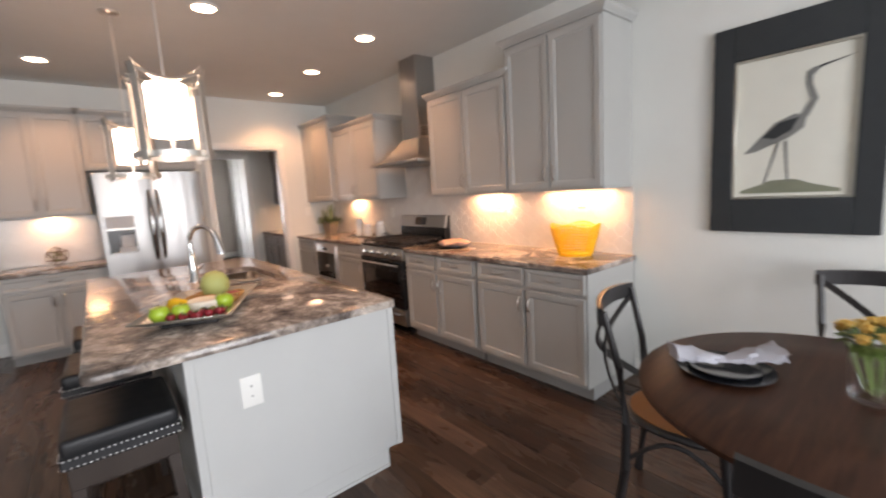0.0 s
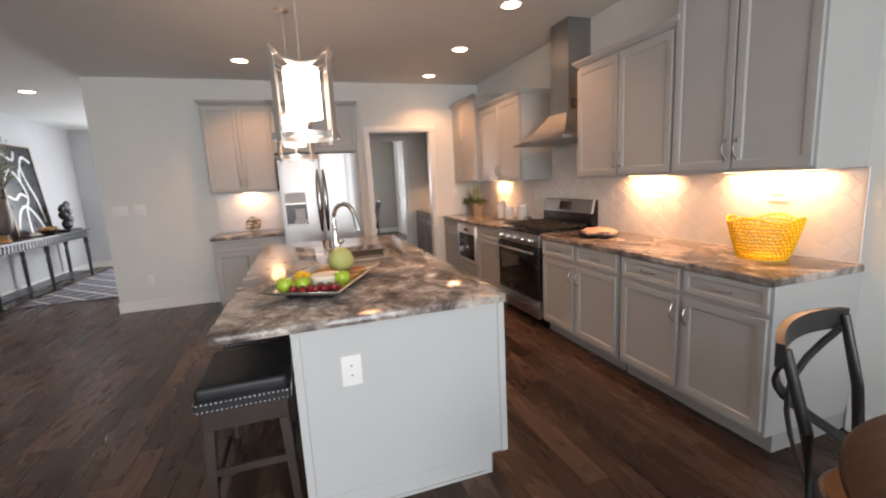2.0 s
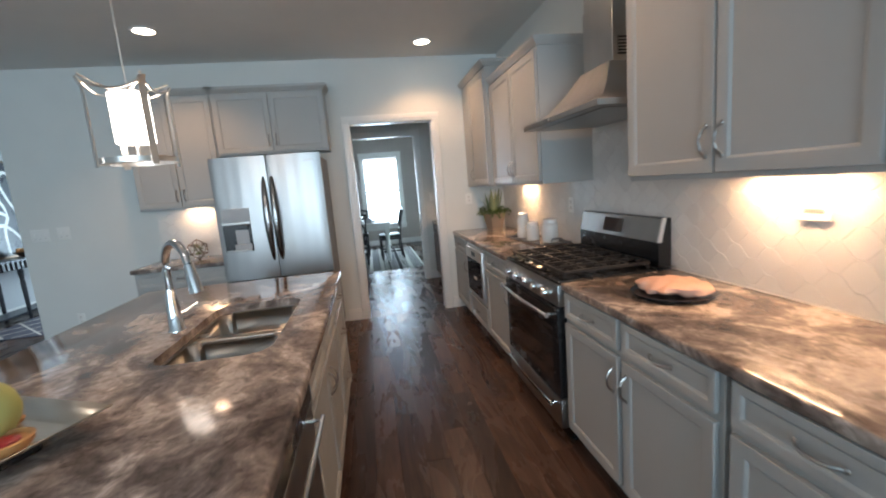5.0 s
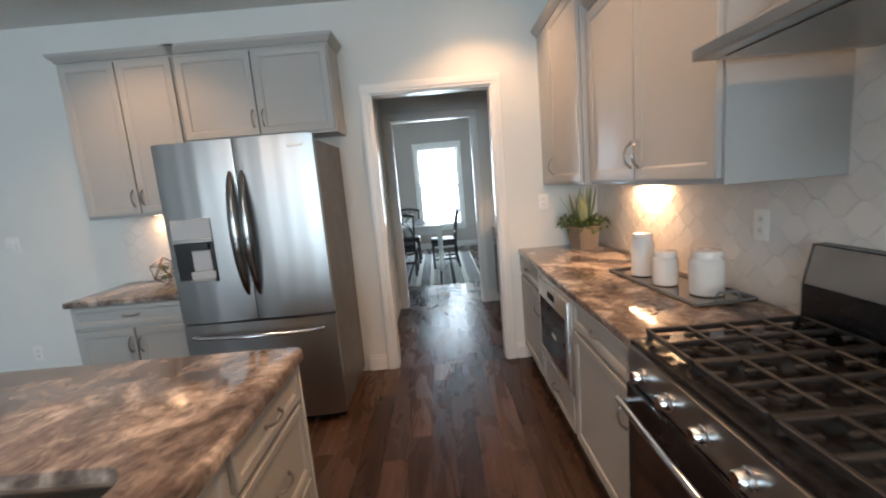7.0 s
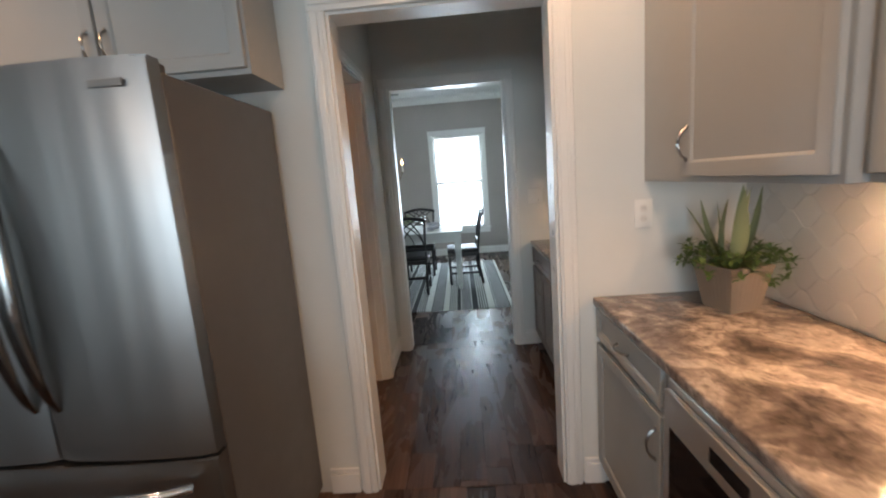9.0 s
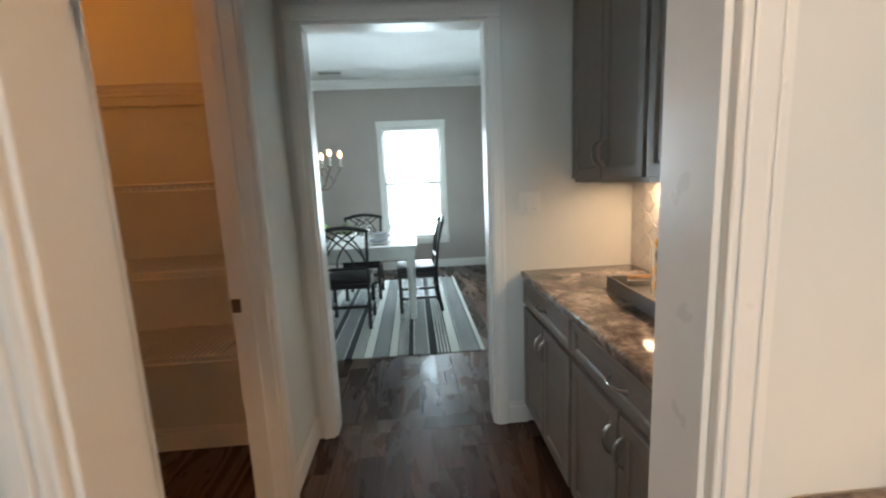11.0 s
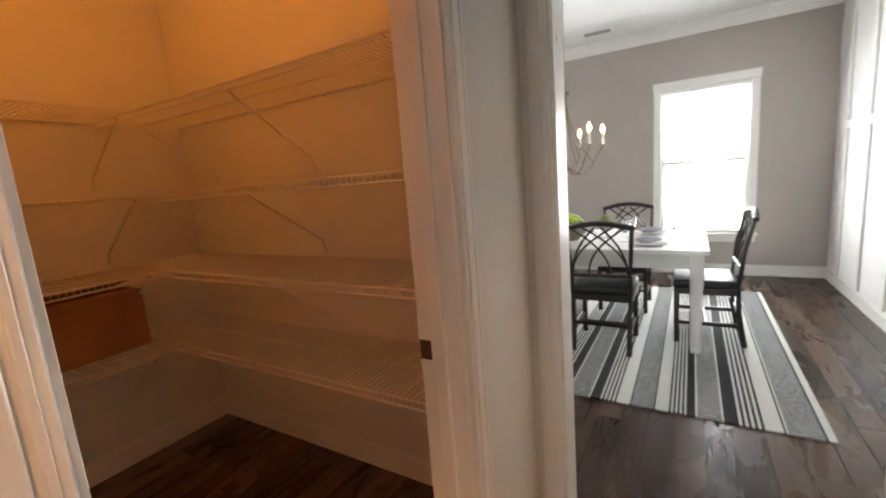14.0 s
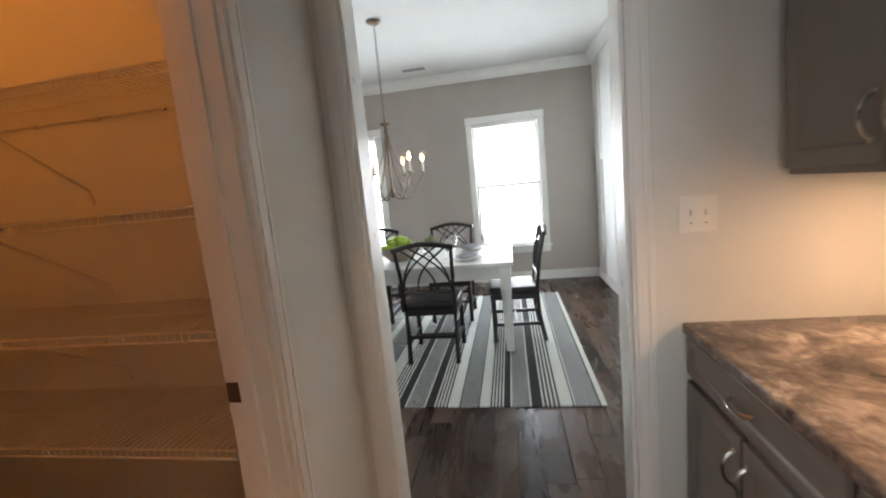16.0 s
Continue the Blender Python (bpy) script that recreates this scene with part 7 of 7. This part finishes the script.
def rug():
    x0, x1, y0, y1, z = -0.90, 2.368, 8.925, 11.70, 0.010
    right = [("W", 0.035), ("K", 0.012), ("G", 0.145), ("W", 0.008), ("K", 0.010), ("W", 0.065), ("F", 0.125), ("K", 0.068), ("W", 0.010), ("G", 0.115), ("W", 0.010), ("K", 0.045), ("F", 0.10), ("W", 0.060),
             ("K", 0.008), ("G", 0.120), ("K", 0.008), ("W", 0.065), ("F", 0.105), ("K", 0.060), ("W", 0.010), ("G", 0.125), ("W", 0.010), ("K", 0.060), ("F", 0.11), ("W", 0.060)]
    yarn = {"W": M_RUG_W, "K": M_RUG_K, "G": M_RUG_G}
    r = thing("area_rug", pose(0, 0, 0), "black, white and grey striped woven rug under the table", "rug")

    def band(a, b, kind):
        part("stripe", bbox(a, b, y0, y1, 0.0004, z, bevel=0.0008), yarn[kind], r, smooth=None)
    x, k = x1, 0
    while x > x0 + 0.02:
        kind, w = right[k % len(right)]
        k += 1
        w = min(w, x - x0)
        if kind == "F":
            for q in range(9):
                band(x - w * (q + 1) / 9, x - w * q / 9, "K" if q % 2 else "W")
        else:
            band(x - w, x, kind)
        x -= w


rug()


def lattice_chair(m):
    """Local: faces +y, back at -y."""
    c = thing("dining_chair", m, "black wooden dining chair with an arched lattice back", "chair", "chairs at the dining table")
    w = 0.23
    bm = bbox(-w, w, -0.20, 0.22, 0.46, 0.52, bevel=0.022, seg=3)
    part("seat_cushion", bm, M_LEATHER, c)
    part("seat_frame", bbox(-w + 0.005, w - 0.005, -0.20, 0.215, 0.41, 0.4595, bevel=0.004), M_BLKWOOD, c)
    for sx in (-1, 1):
        part("front_leg", bbox(sx * 0.205 - 0.018, sx * 0.205 + 0.018, 0.175, 0.211, 0.0115, 0.4095, bevel=0.004), M_BLKWOOD, c)
        pts = [(sx * 0.205, -0.255, 0.0115), (sx * 0.205, -0.215, 0.25), (sx * 0.208, -0.205, 0.46), (sx * 0.218, -0.235, 0.75), (sx * 0.232, -0.29, 1.0)]
        part("back_post", tube(bmesh.new(), pts, 0.020, 8, 0.015), M_BLKWOOD, c)
        part("side_stretcher", bbox(sx * 0.205 - 0.010, sx * 0.205 + 0.010, -0.215, 0.175, 0.16, 0.19, bevel=0.002), M_BLKWOOD, c)

    def yb(z):
        return -0.205 - 0.085 * ((z - 0.46) / 0.54) ** 1.5 if z > 0.46 else -0.205
    bm = bmesh.new()
    pts = [(-0.25 + 0.5 * k / 14, yb(1.0) - 0.02 * math.sin(math.pi * k / 14), 0.985 + 0.045 * math.sin(math.pi * k / 14)) for k in range(15)]
    tube(bm, pts, 0.021, 8)
    part("top_rail", bm, M_BLKWOOD, c)
    part("lower_rail", tube(bmesh.new(), [(-0.208, yb(0.62), 0.62), (0.208, yb(0.62), 0.62)], 0.015, 8), M_BLKWOOD, c)
    for a, b in ((-0.20, -0.02), (-0.20, 0.11), (-0.08, 0.20), (0.20, 0.02), (0.20, -0.11), (0.08, -0.20)):
        pts = []
        for k in range(9):
            s = k / 8
            x = a + (b - a) * s ** 1.6
            z = 0.625 + 0.375 * s ** 0.75
            pts.append((x, yb(z) - 0.012 * math.sin(math.pi * s), z))
        part("lattice_bar", tube(bmesh.new(), pts, 0.0085, 6), M_BLKWOOD, c)
    part("front_stretcher", bbox(-0.195, 0.195, -0.02, 0.0, 0.165, 0.188, bevel=0.002), M_BLKWOOD, c)
    part("back_stretcher", bbox(-0.195, 0.195, -0.235, -0.215, 0.22, 0.25, bevel=0.002), M_BLKWOOD, c)
    return c


lc = lattice_chair(pose(1.137, 9.87, 0))
for x, y, rz in ((0.245, 9.82, 0), (1.157, 10.88, 180), (0.267, 10.90, 180), (1.825, 10.256, 92), (-0.50, 10.29, -90)):
    copy_thing(lc, pose(x, y, 0, 0, 0, rz))


def chandelier():
    c = thing("chandelier", pose(0.743, 10.32, 0), "lit bronze candle chandelier on a chain", "chandelier")
    part("canopy", lathe(bmesh.new(), [(0.065, ZD - 0.0008), (0.065, ZD - 0.012), (0.045, ZD - 0.028), (0.010, ZD - 0.034)], 24), M_BRONZE, c)
    z = ZD - 0.036
    k = 0
    while z > 2.16:
        bm = bmesh.new()
        ring = [(0.010 * math.cos(a), 0, z - 0.017 + 0.019 * math.sin(a)) for a in [2 * math.pi * i / 10 for i in range(11)]]
        if k % 2:
            ring = [(0, x, zz) for x, _, zz in ring]
        tube(bm, ring, 0.0028, 5)
        part("chain_link", bm, M_BRONZE, c)
        z -= 0.033
        k += 1
    part("column", lathe(bmesh.new(), [(0.006, 1.40), (0.022, 1.43), (0.03, 1.46), (0.012, 1.50), (0.010, 2.08), (0.045, 2.09), (0.045, 2.11), (0.012, 2.12), (0.008, 2.16)], 18), M_BRONZE, c)
    for k in range(6):
        a = radians(60 * k + 20)
        u = Vector((math.cos(a), math.sin(a), 0))
        pts = [u * r + Vector((0, 0, zz)) for r, zz in ((0.015, 2.08), (0.05, 1.95), (0.10, 1.80))]
        arm = [u * (0.02 + 0.30 * s) + Vector((0, 0, 1.46 - 0.085 * math.sin(math.pi * min(1, s * 1.15)) + 0.16 * s ** 3)) for s in [i / 12 for i in range(13)]]
        part("arm", tube(bmesh.new(), arm, 0.006, 6), M_BRONZE, c)
        part("brace", tube(bmesh.new(), [u * (0.012 + 0.22 * s ** 2) + Vector((0, 0, 2.08 - 0.60 * s)) for s in [i / 10 for i in range(11)]], 0.0045, 6), M_BRONZE, c)
        e = u * 0.32
        part("drip_pan", lathe(bmesh.new(), [(0.010, 1.618), (0.035, 1.628), (0.034, 1.632), (0.012, 1.630)], 14, (e.x, e.y, 0)), M_BRONZE, c)
        part("candle", lathe(bmesh.new(), [(0.012, 1.6325), (0.012, 1.73), (0.009, 1.732)], 12, (e.x, e.y, 0)), M_CERAM, c)
        part("bulb", lathe(bmesh.new(), [(0.006, 1.7325), (0.015, 1.75), (0.017, 1.765), (0.010, 1.79), (0.002, 1.81)], 12, (e.x, e.y, 0)), M_BULB, c, "glowing candle bulb")


chandelier()


def table_things():
    z = TZ + 0.0006
    b = thing("fruit_bowl", pose(0.764, 10.235, z), "large pale bowl heaped with green apples", "bowl")
    part("bowl", lathe(bmesh.new(), [(0.09, 0), (0.10, 0.012), (0.19, 0.10), (0.235, 0.145), (0.228, 0.146), (0.18, 0.105), (0.09, 0.025), (0, 0.024)], 36, cap=False), M_TAUPE, b)
    me = None
    for k in range(30):
        if k < 15:
            a, r, zz = k * 2 * math.pi / 15 * 1.0, 0.155 if k % 2 else 0.08, 0.10 if k % 2 else 0.075
        else:
            a, r, zz = k * 2.4, 0.10 * math.sqrt((k - 15) / 15), 0.185 - 0.05 * (k - 15) / 15
        if me is None:
            me = mesh_of("flesh", lathe(bmesh.new(), [(0.002, 0.004), (0.016, 0.0), (0.030, 0.010), (0.036, 0.028), (0.034, 0.044), (0.024, 0.058), (0.008, 0.056)], 14), M_APPLE, 50)
        o = new("apple", me)
        o.matrix_basis = pose(0.764 + r * math.cos(a), 10.235 + r * math.sin(a), z + zz, 13 * (k % 3), 11 * (k % 4), 50 * k)
        tagged(o, "green apple heaped in the bowl", "apple", "apples in the bowl")
    for x, y in ((1.44, 10.03), (0.40, 10.01), (1.41, 10.60), (0.40, 10.60)):
        single("plate", lathe(bmesh.new(), [(0.06, 0), (0.10, 0.003), (0.14, 0.014), (0.14, 0.017), (0.10, 0.007), (0, 0.005)], 32, cap=False), M_CERAM, pose(x, y, z), "white dinner plate on the dining table", "plate", "plates on the dining table")
        bm = bmesh.new()
        blob(bm, (0, 0, 0.03), 0.05, (2.0, 0.9, 0.5), 0.35, 20, 10)
        single("napkin", bm, M_LINEN, pose(x, y, z + 0.008, 0, 0, 30), "folded grey napkin on a plate", "napkin", "napkins on the dining table")
    v = thing("glass_bowl", pose(1.06, 10.36, z), "clear glass bowl of grey-green leaves on the table", "bowl")
    part("glass", lathe(bmesh.new(), [(0.05, 0), (0.06, 0.006), (0.11, 0.06), (0.115, 0.12), (0.112, 0.12), (0.106, 0.062), (0.055, 0.012), (0, 0.010)], 28, cap=False), M_GLASS, v).visible_shadow = False
    rng = random.Random(21)
    bm = bmesh.new()
    for k in range(150):
        a, e = rng.uniform(0, 6.283), rng.uniform(0.1, 1.5)
        rr = rng.uniform(0.05, 0.105)
        c = Vector((rr * math.cos(a) * math.cos(e), rr * math.sin(a) * math.cos(e), 0.07 + rr * math.sin(e)))
        leaf(bm, c, c * 1.25 + Vector((0, 0, 0.01)), 0.026, 0.1, 2)
    part("foliage", bm, M_SAGE, v, "grey-green leaves")
    gob = None
    for x, y in ((1.28, 10.34), (1.61, 10.29), (0.25, 10.29), (1.26, 10.11)):
        if gob is None:
            gob = thing("wine_glass", pose(x, y, z), "clear stemmed glass on the dining table", "glass", "glasses on the dining table")
            part("glass", lathe(bmesh.new(), [(0.038, 0), (0.036, 0.003), (0.006, 0.008), (0.005, 0.075), (0.030, 0.10), (0.045, 0.14), (0.040, 0.19), (0.038, 0.19), (0.042, 0.14), (0.026, 0.102), (0, 0.09)], 24, cap=False), M_GLASS, gob).visible_shadow = False
        else:
            copy_thing(gob, pose(x, y, z))


table_things()
vt = thing("ceiling_vent", pose(0.738, 11.98, ZD), "small white ceiling air vent", "vent")
part("frame", bbox(-0.17, 0.17, -0.08, 0.08, -0.008, -0.0006, bevel=0.002), M_TRIM, vt)
for k in range(6):
    part("slat", bbox(-0.15, 0.15, -0.062 + k * 0.022, -0.048 + k * 0.022, -0.012, -0.0082, bevel=0.001), M_TOE, vt)

# ---- floor planks, last ----
PWD, PLN = 0.135, 1.22
rng = random.Random(21)
near, far = [], []
AREAS = [(-2.0, XR, -1.0, YK), (XP2, XR, YK, Y2), (EX0, EX1, Y2, Y22), (-0.95, XP2, YK2, Y2), (-1.3, XR, Y22, YD), (-4.0, -2.0, 3.0, 10.7), (-6.2, -4.0, -3.68, 5.08), (-4.0, -2.0, -3.68, 3.0), (-2.0, XR, -3.68, -1.0), (XL + 0.13, -1.42, 7.0, 10.7)]
for ax0, ax1, ay0, ay1 in AREAS:
    x = ax0
    while x < ax1 - 0.004:
        xe = min(x + PWD, ax1)
        y = ay0 - rng.uniform(0, PLN)
        while y < ay1:
            a, b = max(y, ay0), min(y + PLN, ay1)
            if b - a > 0.02:
                main = -0.2 < x and x < 2.6 and 0.6 < (a + b) / 2 < 9.6
                (near if main and len(near) < 300 else far).append((x, xe, a, b))
            y += PLN
        x = xe
floor_ob = bpy.data.objects["floor"]
shared = {}
for x0, x1, y0, y1 in near:
    key = (round(x1 - x0, 3), round(y1 - y0, 3))
    if key not in shared:
        w, l = key
        shared[key] = mesh_of("plank", bbox(-w / 2 + 0.0005, w / 2 - 0.0005, -l / 2 + 0.0005, l / 2 - 0.0005, -0.0039, 0.0, bevel=0.0008), M_PLANK)
    p = new("plank", shared[key])
    p.parent = floor_ob
    p.location = ((x0 + x1) / 2, (y0 + y1) / 2, 0)
vs, fs = [], []
for x0, x1, y0, y1 in far:
    k = len(vs)
    e, q = 0.0006, 0.0014
    vs += [(x0 + e, y0 + e, -0.0039), (x1 - e, y0 + e, -0.0039), (x1 - e, y1 - e, -0.0039), (x0 + e, y1 - e, -0.0039), (x0 + q, y0 + q, 0), (x1 - q, y0 + q, 0), (x1 - q, y1 - q, 0), (x0 + q, y1 - q, 0)]
    fs += [(k + 4, k + 5, k + 6, k + 7), (k, k + 1, k + 5, k + 4), (k + 1, k + 2, k + 6, k + 5), (k + 2, k + 3, k + 7, k + 6), (k + 3, k, k + 4, k + 7)]
me = bpy.data.meshes.new("further_planks")
me.from_pydata(vs, [], fs)
me.materials.append(M_PLANK)
fp = new("further_planks", me)
fp.parent = floor_ob
tagged(fp, kind="stuff")
